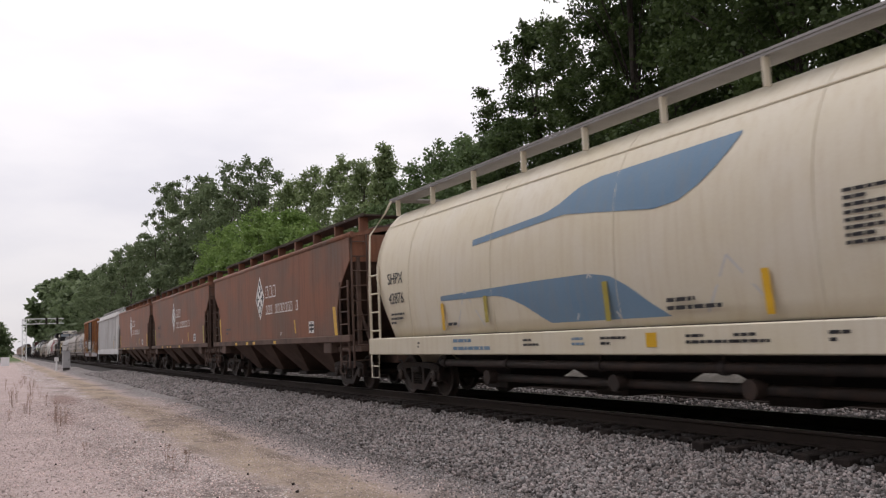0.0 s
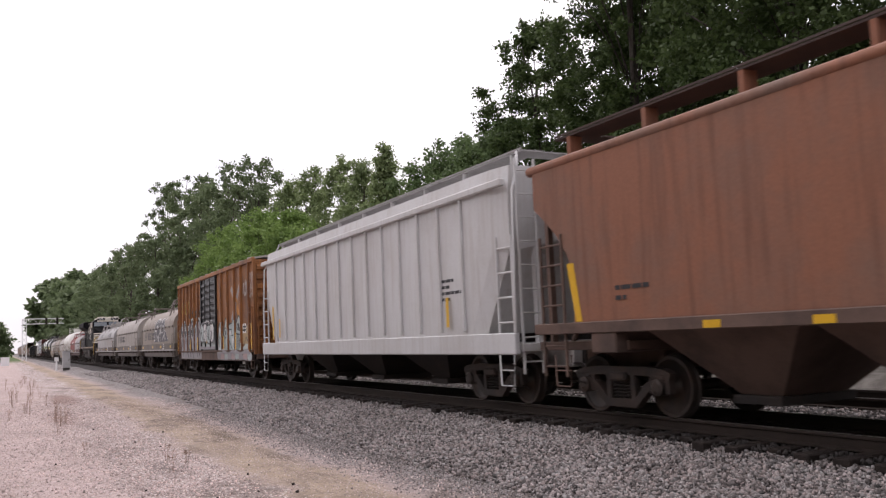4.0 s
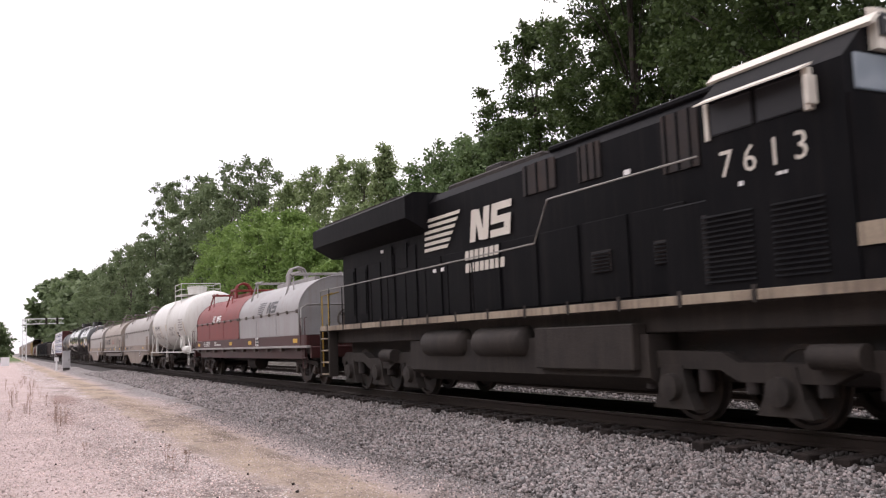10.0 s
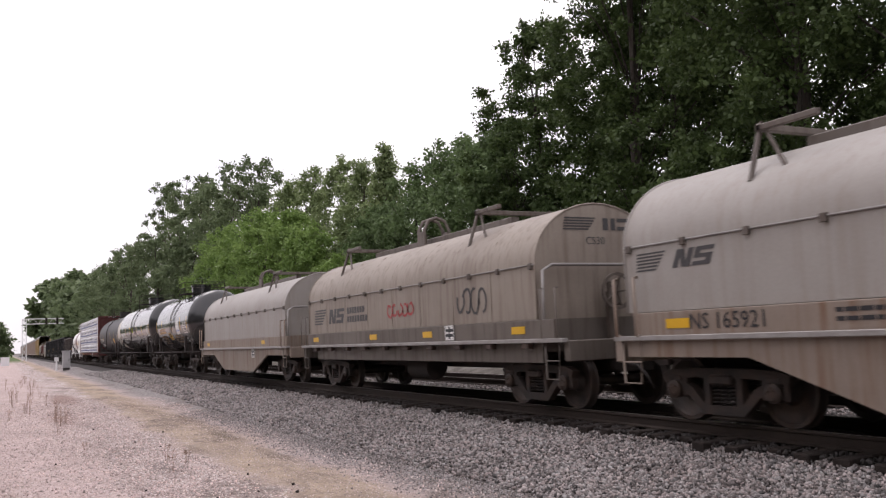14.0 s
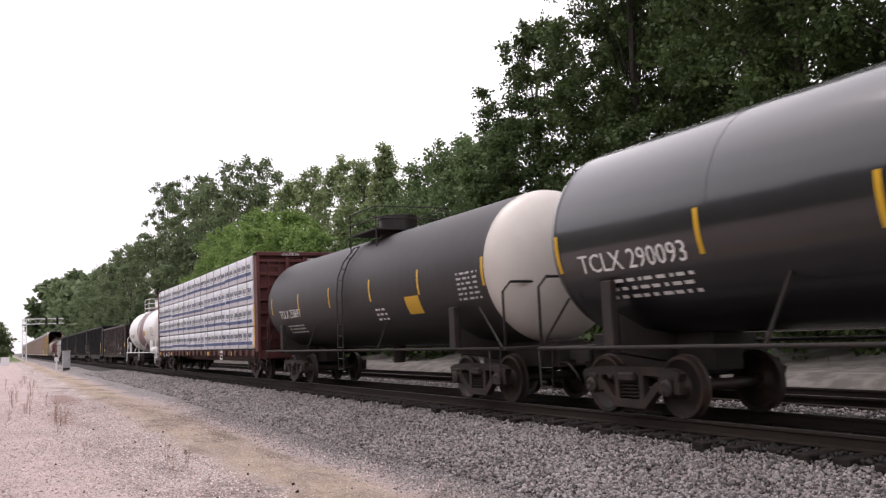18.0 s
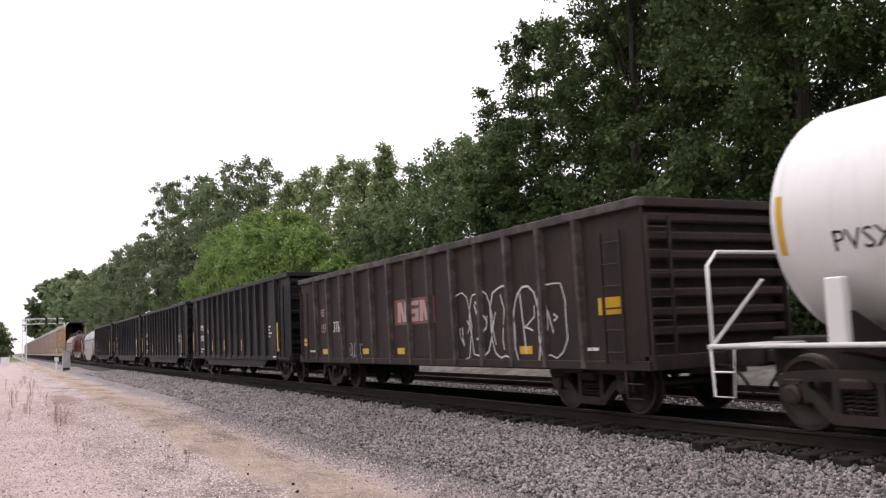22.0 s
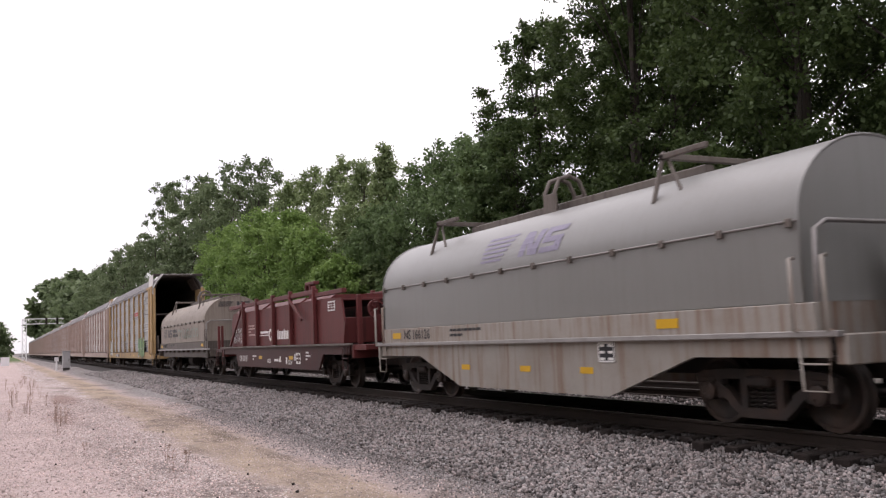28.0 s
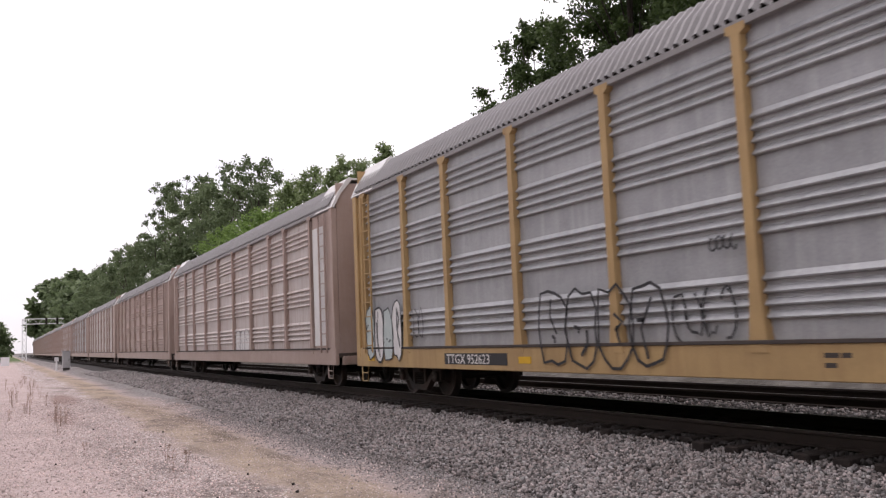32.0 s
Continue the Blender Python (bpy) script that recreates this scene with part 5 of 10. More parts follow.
white = rounded_hopper(-74.3, -91.25, M_LGREY, M_LGREY, M_GRATE, "light grey covered hopper with ribbed sides", True)
bars(white, 5.6, 2.0, -1.503, 0.9, 0.5, 4, M_BLACKP)
for x in (-6.2, 5.9):
    stripe(white, x, 1.5, -1.565, 0.12, 0.6)
stripe(white, -7.2, 1.45, -1.503, 0.14, 1.1)


def boxcar(front, rear):
    L = (front - rear) / 2
    t = thing("boxcar", "faded orange boxcar covered in graffiti with a black door", "boxcar", GROUP)
    y = -1.44
    doors = (-1.85, 1.42)
    for s in (-1, 1):
        for x0, x1 in ((-L, doors[0]), (doors[1], L)):
            part("side_panel", slab(x0, x1, s * 1.42 - 0.02, s * 1.42 + 0.02, 1.05, 4.38), M_ORANGE, t, "rust-streaked orange side panel")
        part("side_sill", slab(-L + 0.6, L - 0.6, s * 1.44 - 0.03, s * 1.44 + 0.03, 0.70, 1.06, 0.01), M_BROWN_DUST, t)
        part("side_sill", slab(-L, L, s * 1.455 - 0.045, s * 1.455 + 0.045, 1.04, 1.12, 0.01), M_BROWN_DUST, t)
        part("eave_rail", slab(-L - 0.03, L + 0.03, s * 1.47 - 0.06, s * 1.47 + 0.06, 4.34, 4.50, 0.02), M_ORANGE, t)
    # door: corrugated black plug door with its frame and rods
    d = part("door", slab(doors[0] + 0.02, doors[1] - 0.02, -1.45, -1.40, 1.12, 4.34), M_BLACKDOOR, t, "black corrugated sliding door")
    for k in range(10):
        z = 1.45 + k * 0.29
        sec = [(-1.452, z - 0.10), (-1.50, z - 0.045), (-1.50, z + 0.045), (-1.452, z + 0.10)]
        part("corrugation", sweep(sec, doors[0] + 0.25, doors[1] - 0.25), M_BLACKDOOR, d)
    for x in (doors[0] + 0.09, doors[1] - 0.09):
        part("door_post", slab(x - 0.07, x + 0.07, -1.53, -1.44, 1.12, 4.34, 0.015), M_BLACKDOOR, d)
    for x in (-0.75, 0.35):
        part("lock_rod", rod(bmesh.new(), (x, -1.53, 1.2), (x, -1.53, 4.3), 0.025, 8), M_BLACKDOOR, d)
    part("door_track", slab(doors[0] - 0.4, doors[1] + 1.2, -1.52, -1.44, 1.05, 1.13, 0.01), M_BROWN_DUST, t)
    part("far_door", slab(doors[0], doors[1], 1.40, 1.45, 1.12, 4.34), M_BLACKDOOR, t)
    post = part("side_post", sweep([(-1.435, -0.05), (-1.53, -0.035), (-1.53, 0.035), (-1.435, 0.05)], 1.1, 4.36), M_ORANGE, t)
    turn = Matrix(((0, 0, 1, 0), (0, 1, 0, 0), (1, 0, 0, 0), (0, 0, 0, 1)))
    post.data.transform(turn)
    post.data.flip_normals()
    xs = (-7.1, -6.2, -5.2, -4.3, -3.5, -2.6, 2.43, 3.56, 4.75, 5.82, 7.02)
    post.matrix_basis = pose(xs[0], 0, 0)
    for x in xs[1:]:
        again(post, pose(x, 0, 0))
    for s in (-1, 1):
        e = part("end_wall", slab(s * L - 0.03, s * L + 0.03, -1.44, 1.44, 0.95, 4.42), M_ORANGE, t, "ribbed orange end wall")
        for k in range(9):
            z = 1.35 + k * 0.345
            bm = sweep([(z - 0.12, 0.0), (z - 0.06, 0.09), (z + 0.06, 0.09), (z + 0.12, 0.0)], -1.36, 1.36)
            me = Matrix(((0, 0, s, s * (L + 0.028)), (1, 0, 0, 0), (0, 1, 0, 0), (0, 0, 0, 1)))
            bm.transform(me)
            bmesh.ops.recalc_face_normals(bm, faces=bm.faces)
            part("end_rib", bm, M_ORANGE, e)
        for yy in (-1.44, 1.44):
            part("corner_post", slab(s * L - 0.06, s * L + 0.06, yy - 0.06, yy + 0.06, 0.95, 4.44, 0.015), M_ORANGE, t)
        ladder(t, *sorted((s * (L - 0.52), s * (L - 0.08))), 1.05, 2.7, -1.53, M_ORANGE, 4)
        stirrup(t, s * (L - 0.3), M_BROWN_DUST, -1.47, 1.0, 0.55, 0.4)
        freight_truck(t, s * 5.75)
        part("end_sill", slab(s * L - 0.12, s * L + 0.12, -1.4, 1.4, 0.78, 0.97, 0.02), M_BROWN_DUST, t)
    part("roof", sweep([(-1.5, 4.48), (0, 4.66), (1.5, 4.48), (1.5, 4.44), (0, 4.60), (-1.5, 4.44)], -L, L), M_ROOF, t, "rusting galvanised roof")
    rib = part("roof_rib", sweep([(-1.5, 4.49), (0, 4.67), (1.5, 4.49), (1.5, 4.55), (0, 4.73), (-1.5, 4.55)], -0.06, 0.06), M_ROOF, t)
    rib.matrix_basis = pose(-L + 0.7, 0, 0)
    for k in range(1, 12):
        again(rib, pose(-L + 0.7 + (2 * L - 1.4) * k / 11, 0, 0))
    part("floor", slab(-L, L, -1.4, 1.4, 0.95, 1.05), M_STEEL_DARK, t)
    part("centre_sill", slab(-L, L, -0.3, 0.3, 0.65, 0.95), M_STEEL_DARK, t)
    grab(t, (L + 0.03, -1.1, 2.15), (L + 0.03, 1.1, 2.15), M_YELLOW, (0.12, 0, 0))
    ladder(t, -1.35, -0.95, 1.0, 3.0, L + 0.16, M_ORANGE, 4, face="x")
    couplers(t, L)
    # lettering and markings
    part("patch", plate([(-6.95, 1.72), (-3.55, 1.68), (-3.55, 2.38), (-6.95, 2.42)], y - 0.005, y - 0.001), M_BLACKP, t, "black paint patch behind the number")
    for k, ch in enumerate("RBOX"):
        lettering(ch, 0.34, -6.42 + 0.78 * k, 2.1, y - 0.10, M_WHITE, t, "reporting_mark")
    for k, ch in enumerate("37515"):
        lettering(ch, 0.34, -6.62 + 0.66 * k, 1.72, y - 0.1, M_WHITE, t, "car_number")
    x_bm = bmesh.new()
    for a, b in (((4.05, 3.6), (5.6, 2.25)), ((5.6, 3.68), (4.1, 2.3))):
        ribbon(x_bm, [a, b], 0.3, y - 0.004)
    part("cross_emblem", x_bm, paint("orange_emblem", (0.42, 0.17, 0.03)), t, "large faded orange cross emblem")
    x_bm = bmesh.new()
    for a, b in (((4.05, 3.6), (4.6, 3.12)), ((5.6, 3.68), (5.0, 3.13)), ((4.1, 2.3), (4.6, 2.76))):
        ribbon(x_bm, [a, b], 0.24, y - 0.007)
    part("cross_emblem", x_bm, M_SPRAY_GREY, t)
    part("cross_emblem", plate([(4.82, 2.2), (4.94, 2.2), (4.94, 3.0), (4.82, 3.0)], y - 0.012, y - 0.009), M_SPRAY_GREY, t)
    top_left = lerp_table([(-7.5, 1.9), (-7.1, 2.2), (-6.7, 2.2), (-6.3, 2.4), (-5.8, 2.2), (-5.0, 2.1), (-4.6, 2.3), (-4.0, 2.5), (-3.6, 2.2), (-3.4, 2.2), (-2.9, 2.3), (-2.4, 2.45), (-1.9, 2.2)])
    top_right = lerp_table([(1.55, 1.2), (1.72, 2.1), (1.95, 2.25), (2.15, 1.85), (2.45, 2.35), (2.62, 1.6), (2.8, 2.1), (3.1, 2.46), (3.35, 2.3), (3.45, 1.5), (3.6, 2.15), (4.2, 2.2), (4.6, 2.4), (4.72, 2.52), (4.9, 2.15), (5.25, 2.46), (5.5, 2.4), (5.75, 1.8), (5.85, 1.2), (6.2, 1.3), (6.5, 1.62), (6.8, 1.4), (6.95, 1.1), (7.2, 1.05)])
    flat = lambda z: y
    band(t, "graffiti_fill", steps(-7.35, -1.9, 40), lambda x: 0.74 if x > -7.0 else 1.15, top_left, flat, M_SPRAY_GREY, 4, 0.034, "grey sprayed background")
    band(t, "graffiti_fill", steps(-7.35, -1.9, 40), lambda x: top_left(x) - 0.02, lambda x: top_left(x) + 0.1, flat, M_SPRAY_PALE, 2, 0.036)
    band(t, "graffiti_fill", steps(-7.1, -3.6, 10), lambda x: 1.80, lambda x: 2.36, flat, M_BLACKP, 2, 0.052)
    for a, b, h in ((-6.8, -5.75, 2.5), (-4.75, -3.6, 2.56), (-3.4, -1.9, 2.52)):
        hump = lerp_table([(a, h - 0.7), (a + 0.18 * (b - a), h - 0.15), (a + 0.45 * (b - a), h), (a + 0.75 * (b - a), h - 0.06), (b, h - 0.55)])
        band(t, "graffiti_fill", steps(a, b, 16), lambda x: 1.0, hump, flat, M_SPRAY_GREY, 4, 0.042, "fat grey sprayed letter")
    for x in xs[:6]:
        part("post_paint", slab(x - 0.037, x + 0.037, -1.536, -1.5, 1.12, top_left(x)), M_SPRAY_GREY, t)
    for x in xs[6:]:
        part("post_paint", slab(x - 0.037, x + 0.037, -1.536, -1.5, 1.12, min(2.3, top_right(x))), M_SPRAY_PALE, t)
    hump_lines = [[(-7.5, 1.9), (-7.1, 2.2), (-6.8, 1.9), (-6.55, 2.35), (-6.3, 2.48), (-5.98, 2.44), (-5.8, 2.1), (-5.75, 1.5)], [(-4.85, 1.4), (-4.74, 2.15), (-4.5, 2.42), (-3.9, 2.54), (-3.64, 2.33), (-3.59, 1.95), (-3.45, 1.75)],
                  [(-3.45, 1.75), (-2.95, 2.32), (-2.6, 2.5), (-2.25, 2.5), (-1.9, 2.15), (-1.88, 1.2)], [(-4.79, 1.9), (-4.69, 1.31), (-4.2, 1.2), (-3.96, 1.15), (-3.8, 0.8)], [(-5.7, 1.5), (-5.4, 1.75), (-5.1, 1.5), (-5.45, 1.2), (-5.0, 0.8)],
                  [(-2.98, 1.5), (-2.8, 0.82)], [(-2.2, 0.85), (-2.7, 1.5), (-2.4, 2.1), (-2.1, 1.9)], [(-6.6, 0.8), (-6.3, 1.3), (-6.7, 1.7)], [(-6.9, 1.2), (-6.45, 1.55), (-6.2, 1.1)], [(-4.4, 0.8), (-4.6, 1.1), (-5.0, 1.3)]]
    sprayed(t, hump_lines, 0.085, M_BLACKP, lambda z: y - 0.036, "black sprayed outline")
    sprayed(t, [[(a, b + 0.12) for a, b in ln] for ln in hump_lines[:3]], 0.09, M_SPRAY_PALE, lambda z: y - 0.03, "pale blue sprayed rim")
    band(t, "graffiti_fill", steps(1.55, 7.2, 110), lambda x: 1.13, top_right, flat, M_SPRAY_PALE, 4, 0.010, "pale sprayed background")
    band(t, "graffiti_fill", steps(1.55, 7.2, 50), lambda x: 0.98, lambda x: 1.10 + 0.07 * math.sin(x * 3), flat, M_SPRAY_GREY, 3, 0.075)
    band(t, "graffiti_fill", steps(-1.6, 1.15, 24), lambda x: 1.2, lambda x: 2.2 + 0.1 * math.sin(5 * x), lambda z: -1.46, M_SPRAY_PALE, 3, 0.043, "pale sprayed background on the door")
    graffiti(t, -1.65, 1.2, 1.4, 2.3, -1.55, [M_SPRAY_PALE, M_SPRAY_WHITE], M_BLACKP, 4, 8, 0.07, 3, "pale sprayed letters across the door", square=0.6)
    part("graffiti_fill", slab(doors[0] + 0.1, doors[1] - 0.1, -1.54, -1.535, 1.18, 1.3), M_SPRAY_GREY, t)
    scrawl(t, -0.9, 0.9, 2.25, 2.45, -1.54, M_SPRAY_WHITE, 9, 9, 0.025)
    edge = [(x, top_right(x)) for x in steps(1.55, 5.85, 43)]
    sprayed(t, [edge], 0.06, M_BLACKP, lambda z: y - 0.014, "black sprayed outline")
    inner = [[(1.75, 1.25), (1.9, 1.7), (2.1, 1.55), (2.35, 1.95), (2.3, 1.3)], [(2.75, 1.2), (2.85, 1.75), (3.05, 1.6), (3.2, 2.0), (3.3, 1.35)], [(2.8, 1.95), (3.0, 2.05), (3.25, 1.95)],
             [(3.6, 1.95), (4.15, 1.95), (4.1, 1.7), (4.45, 1.72), (4.4, 1.25)], [(3.65, 1.5), (3.95, 1.35), (4.3, 1.05), (4.7, 1.15), (4.55, 0.95)], [(4.75, 2.3), (4.75, 1.3), (4.9, 1.1)],
             [(5.0, 1.95), (5.2, 2.15), (5.5, 1.95), (5.65, 1.6)], [(5.0, 1.2), (5.2, 1.8), (5.35, 1.2), (5.5, 1.65), (5.65, 1.0)], [(4.95, 1.75), (5.6, 1.72)], [(6.15, 1.3), (6.5, 1.6), (6.85, 1.35), (6.7, 1.1), (6.2, 1.1)]]
    sprayed(t, inner, 0.045, M_BLACKP, lambda z: y - 0.014, "black sprayed stroke", 0.014)
    dirt = ([(2.2, 1.2), (2.6, 1.25), (2.65, 1.75), (2.4, 1.6)], [(3.4, 1.15), (3.58, 1.2), (3.56, 2.0), (3.44, 1.6)], [(4.5, 1.9), (4.7, 2.0), (4.66, 2.3), (4.56, 2.2)], [(5.1, 1.9), (5.45, 1.85), (5.4, 2.1), (5.2, 2.2)], [(2.95, 1.75), (3.2, 1.75), (3.15, 1.9), (3.0, 1.92)])
    for k, shape in enumerate(dirt):
        bm = bmesh.new()
        bm.faces.new([bm.verts.new((px, y - 0.020, pz)) for px, pz in shape])
        part("graffiti_fill", bm, M_BROWN_DUST if k < 2 else M_BLACKP, t)
    for shape in ([(1.8, 1.75), (2.05, 1.85), (2.0, 2.1), (1.85, 2.05)], [(3.7, 1.7), (4.05, 1.75), (4.05, 1.88), (3.7, 1.88)], [(4.15, 1.3), (4.4, 1.35), (4.35, 1.6), (4.2, 1.6)], [(5.05, 1.3), (5.2, 1.3), (5.2, 1.65)]):
        bm = bmesh.new()
        bm.faces.new([bm.verts.new((px, y - 0.018, pz)) for px, pz in shape])
        part("graffiti_fill", bm, M_SPRAY_WHITE, t)
    graffiti(t, 1.6, 7.3, 0.74, 1.02, -1.478, [M_SPRAY_GREY, M_SPRAY_PINK, M_SPRAY_PALE], M_SPRAY_GREY, 9, 14, 0.04, 1, square=0.9)
    scrawl(t, -6.9, -4.9, 2.9, 3.6, y, paint("yellow_tag", (0.36, 0.24, 0.05)), 6, 15, 0.09)
    scrawl(t, -5.0, -2.2, 2.7, 3.0, y, M_BLACKDOOR, 8, 16, 0.11)
    scrawl(t, 1.8, 5.0, 3.85, 4.15, y, M_BROWN, 9, 18, 0.06)
    scrawl(t, 6.1, 7.0, 3.1, 3.75, y, M_SPRAY_WHITE, 7, 19, 0.04)
    scrawl(t, 7.05, 7.5, 3.0, 4.15, y, M_SPRAY_WHITE, 3, 20, 0.04)
    notice(t, 5.95, 1.75, 0.55, 0.36, y - 0.012)
    part("patch", plate([(5.6, 1.35), (6.9, 1.35), (6.9, 2.05), (5.6, 2.05)], y - 0.011, y - 0.008), paint("tan_patch", (0.38, 0.26, 0.13)), t)
    for x, h in ((-7.7, 0.95), (-4.35, 0.5), (-2.55, 0.6), (2.9, 0.55), (5.0, 0.65), (7.5, 0.95)):
        stripe(t, x, 1.15, -1.535, 0.13, h)
    part("reflector_strip", plate([(-0.5, 1.45), (-0.1, 1.45), (-0.1, 1.57), (-0.25, 1.57), (-0.25, 2.0), (-0.36, 2.0), (-0.36, 1.57), (-0.5, 1.57)], -1.555, -1.55), M_YELLOW, t)
    bars(t, -5.4, 1.15, y - 0.03, 0.5, 0.2, 2)
    stripe(t, -2.1, 2.55, y, 0.12, 0.42, M_WHITE, "route_card")
    return register(t, front, rear)


boxcar(-92.55, -108.05)
# ---- coil cars with rounded hoods ----
def coil_paint(name, base, second, streak, amt=0.5):
    return material(name, base, 0.55, 0.0, second, 0.6, 0.6, 0.1, 0.06, streak=streak, streak_amount=amt)


M_HOOD_GREY = coil_paint("weathered_grey_hood", (0.31, 0.283, 0.258), (0.22, 0.197, 0.18), (0.18, 0.145, 0.12), 0.5)
M_HOOD_TAN = coil_paint("tan_stained_hood", (0.27, 0.232, 0.195), (0.19, 0.157, 0.132), (0.14, 0.10, 0.078), 0.65)
M_HOOD_PALE = coil_paint("pale_grey_hood", (0.31, 0.29, 0.27), (0.25, 0.225, 0.205), (0.19, 0.145, 0.115), 0.3)
M_HOOD_COOL = coil_paint("cool_grey_hood", (0.33, 0.325, 0.325), (0.265, 0.255, 0.25), (0.25, 0.185, 0.145), 0.4)
M_HOOD_RED = coil_paint("oxide_red_hood", (0.20, 0.034, 0.03), (0.15, 0.033, 0.03), (0.10, 0.03, 0.027), 0.4)
M_FRAME_GREY = coil_paint("grimy_grey_frame", (0.135, 0.115, 0.10), (0.08, 0.066, 0.057), (0.06, 0.042, 0.033), 0.8)
M_FRAME_BROWN = coil_paint("grimy_brown_frame", (0.06, 0.04, 0.034), (0.04, 0.03, 0.026), (0.085, 0.05, 0.035), 0.6)
M_FRAME_RED = coil_paint("dull_maroon_frame", (0.06, 0.018, 0.017), (0.036, 0.015, 0.014), (0.042, 0.021, 0.018), 0.55)
M_FRAME_PALE = coil_paint("stained_pale_frame", (0.245, 0.2, 0.165), (0.15, 0.112, 0.09), (0.15, 0.08, 0.045), 0.8)
M_FRAME_SOOT = coil_paint("sooty_grey_frame", (0.105, 0.088, 0.076), (0.052, 0.042, 0.036), (0.05, 0.034, 0.026), 0.8)
M_FRAME_CHALK = coil_paint("chalky_rust_stained_frame", (0.31, 0.285, 0.255), (0.2, 0.155, 0.12), (0.17, 0.085, 0.048), 0.75)
M_HOOD_SMOOTH = material("smooth_satin_grey_hood", (0.19, 0.188, 0.178), 0.38, 0.0, (0.165, 0.16, 0.15), 0.5, 0.5, 0.06, 0.03, streak=(0.15, 0.14, 0.128), streak_amount=0.25, spec=0.75)
M_MARK = paint("faded_black_marking", (0.06, 0.058, 0.06))
M_EDGE = material("scuffed_walkway_edge", (0.30, 0.285, 0.275), 0.5, 0.2, (0.18, 0.16, 0.15), 0.5, 3)


def shoulder_of(top):
    return 2.5 if top > 3.5 else 2.32


def hood_side(top, half=1.37):
    shoulder = shoulder_of(top)

    def f(z):
        if z <= shoulder:
            return -half
        u = min(1.0, (z - shoulder) / (top - shoulder))
        return -half * math.sqrt(max(0.0, 1 - u * u))
    return f


def hood_section(top, base=1.5, half=1.37, n=22):
    shoulder = shoulder_of(top)
    pts = [(-half, base)]
    for k in range(n + 1):
        a = math.pi - math.pi * k / n
        pts.append((half * math.cos(a), shoulder + (top - shoulder) * math.sin(a)))
    pts.append((half, base))
    return pts


def hood(t, x0, x1, mat, top=3.6, base=1.55, frame=None, loop=True, brackets=(0.18, 0.78), seams=8, loop_at=0.5):
    """A removable arched steel cover with its lifting frame."""
    n = 22
    sec = hood_section(top, base, n=n)
    bm = bmesh.new()
    a = [bm.verts.new((x0, y, z)) for y, z in sec]
    b = [bm.verts.new((x1, y, z)) for y, z in sec]
    for k in range(len(sec) - 1):
        bm.faces.new((a[k], b[k], b[k + 1], a[k + 1])).smooth = True
    a2 = [bm.verts.new(v.co) for v in a]
    b2 = [bm.verts.new(v.co) for v in b]
    bm.faces.new(a2)
    bm.faces.new(b2[::-1])
    bmesh.ops.recalc_face_normals(bm, faces=bm.faces)
    h = part("hood", bm, mat, t, "arched removable steel hood")
    f = frame or mat
    rz = shoulder_of(top)
    # rolled rim at each end, the clip rail and its clips
    for x in (x0, x1):
        part("end_rim", bent([(x, y * 1.004, z + 0.004) for y, z in sec], 0.018, 5), mat, h)
    part("clip_rail", bent([(x0, -1.385, rz), ((x0 + x1) / 2, -1.388, rz - 0.01), (x1, -1.385, rz)], 0.016, 5), M_EDGE, h)
    k = int((x1 - x0) / 1.1)
    clip = None
    for i in range(k + 1):
        x = x0 + 0.12 + (x1 - x0 - 0.24) * i / max(k, 1)
        if clip is None:
            clip = part("clip", slab(-0.045, 0.045, -1.43, -1.37, rz - 0.08, rz + 0.03, 0.008), M_FRAME_GREY, h)
            clip.matrix_basis = pose(x, 0, 0)
        else:
            again(clip, pose(x, 0, 0))
    side = hood_side(top)
    for i in range(seams):
        x = x0 + (x1 - x0) * (i + 1) / (seams + 1)
        zs = [base + 0.05, 2.0, rz, rz + 0.3, rz + 0.55, top - 0.25, top - 0.1, top - 0.03]
        part("panel_seam", bent([(x, side(z) - 0.002, z) for z in zs], 0.009, 4), mat, h)
    # lifting beam on the crown, brackets and loop
    part("lifting_beam", slab(x0 + (x1 - x0) * brackets[0], x0 + (x1 - x0) * brackets[1], -0.09, 0.09, top - 0.02, top + 0.16, 0.015), f, h)
    for u in brackets:
        x = x0 + (x1 - x0) * u
        bm = bmesh.new()
        box(bm, x - 0.05, x + 0.05, -0.95, 0.95, top + 0.18, top + 0.27, 0.01)
        for yy in (-1.0, 1.0):
            rod(bm, (x - 0.03, yy * 1.12, top - 0.48), (x - 0.03, yy * 0.86, top + 0.30), 0.035, 6)
            rod(bm, (x + 0.42, yy * 0.98, top - 0.35), (x + 0.02, yy * 0.86, top + 0.24), 0.028, 6)
        box(bm, x - 0.06, x + 0.9, -0.95, -0.87, top + 0.18, top + 0.26, 0.01)
        part("lifting_bracket", bm, f, h)
    if loop:
        x = x0 + (x1 - x0) * loop_at
        bm = bmesh.new()
        for dx in (-0.16, 0.16):
            pts = [(x + dx, -0.32, top), (x + dx, -0.34, top + 0.35), (x + dx, -0.22, top + 0.58), (x + dx, 0, top + 0.66), (x + dx, 0.22, top + 0.58), (x + dx, 0.34, top + 0.35), (x + dx, 0.32, top)]
            bent(pts, 0.045, 6, bm)
        for s in (-1, 1):
            box(bm, x - 0.2, x + 0.2, s * 0.34 - 0.03, s * 0.34 + 0.03, top - 0.05, top + 0.32, 0.01)
        part("lifting_loop", bm, f, h)
    return h


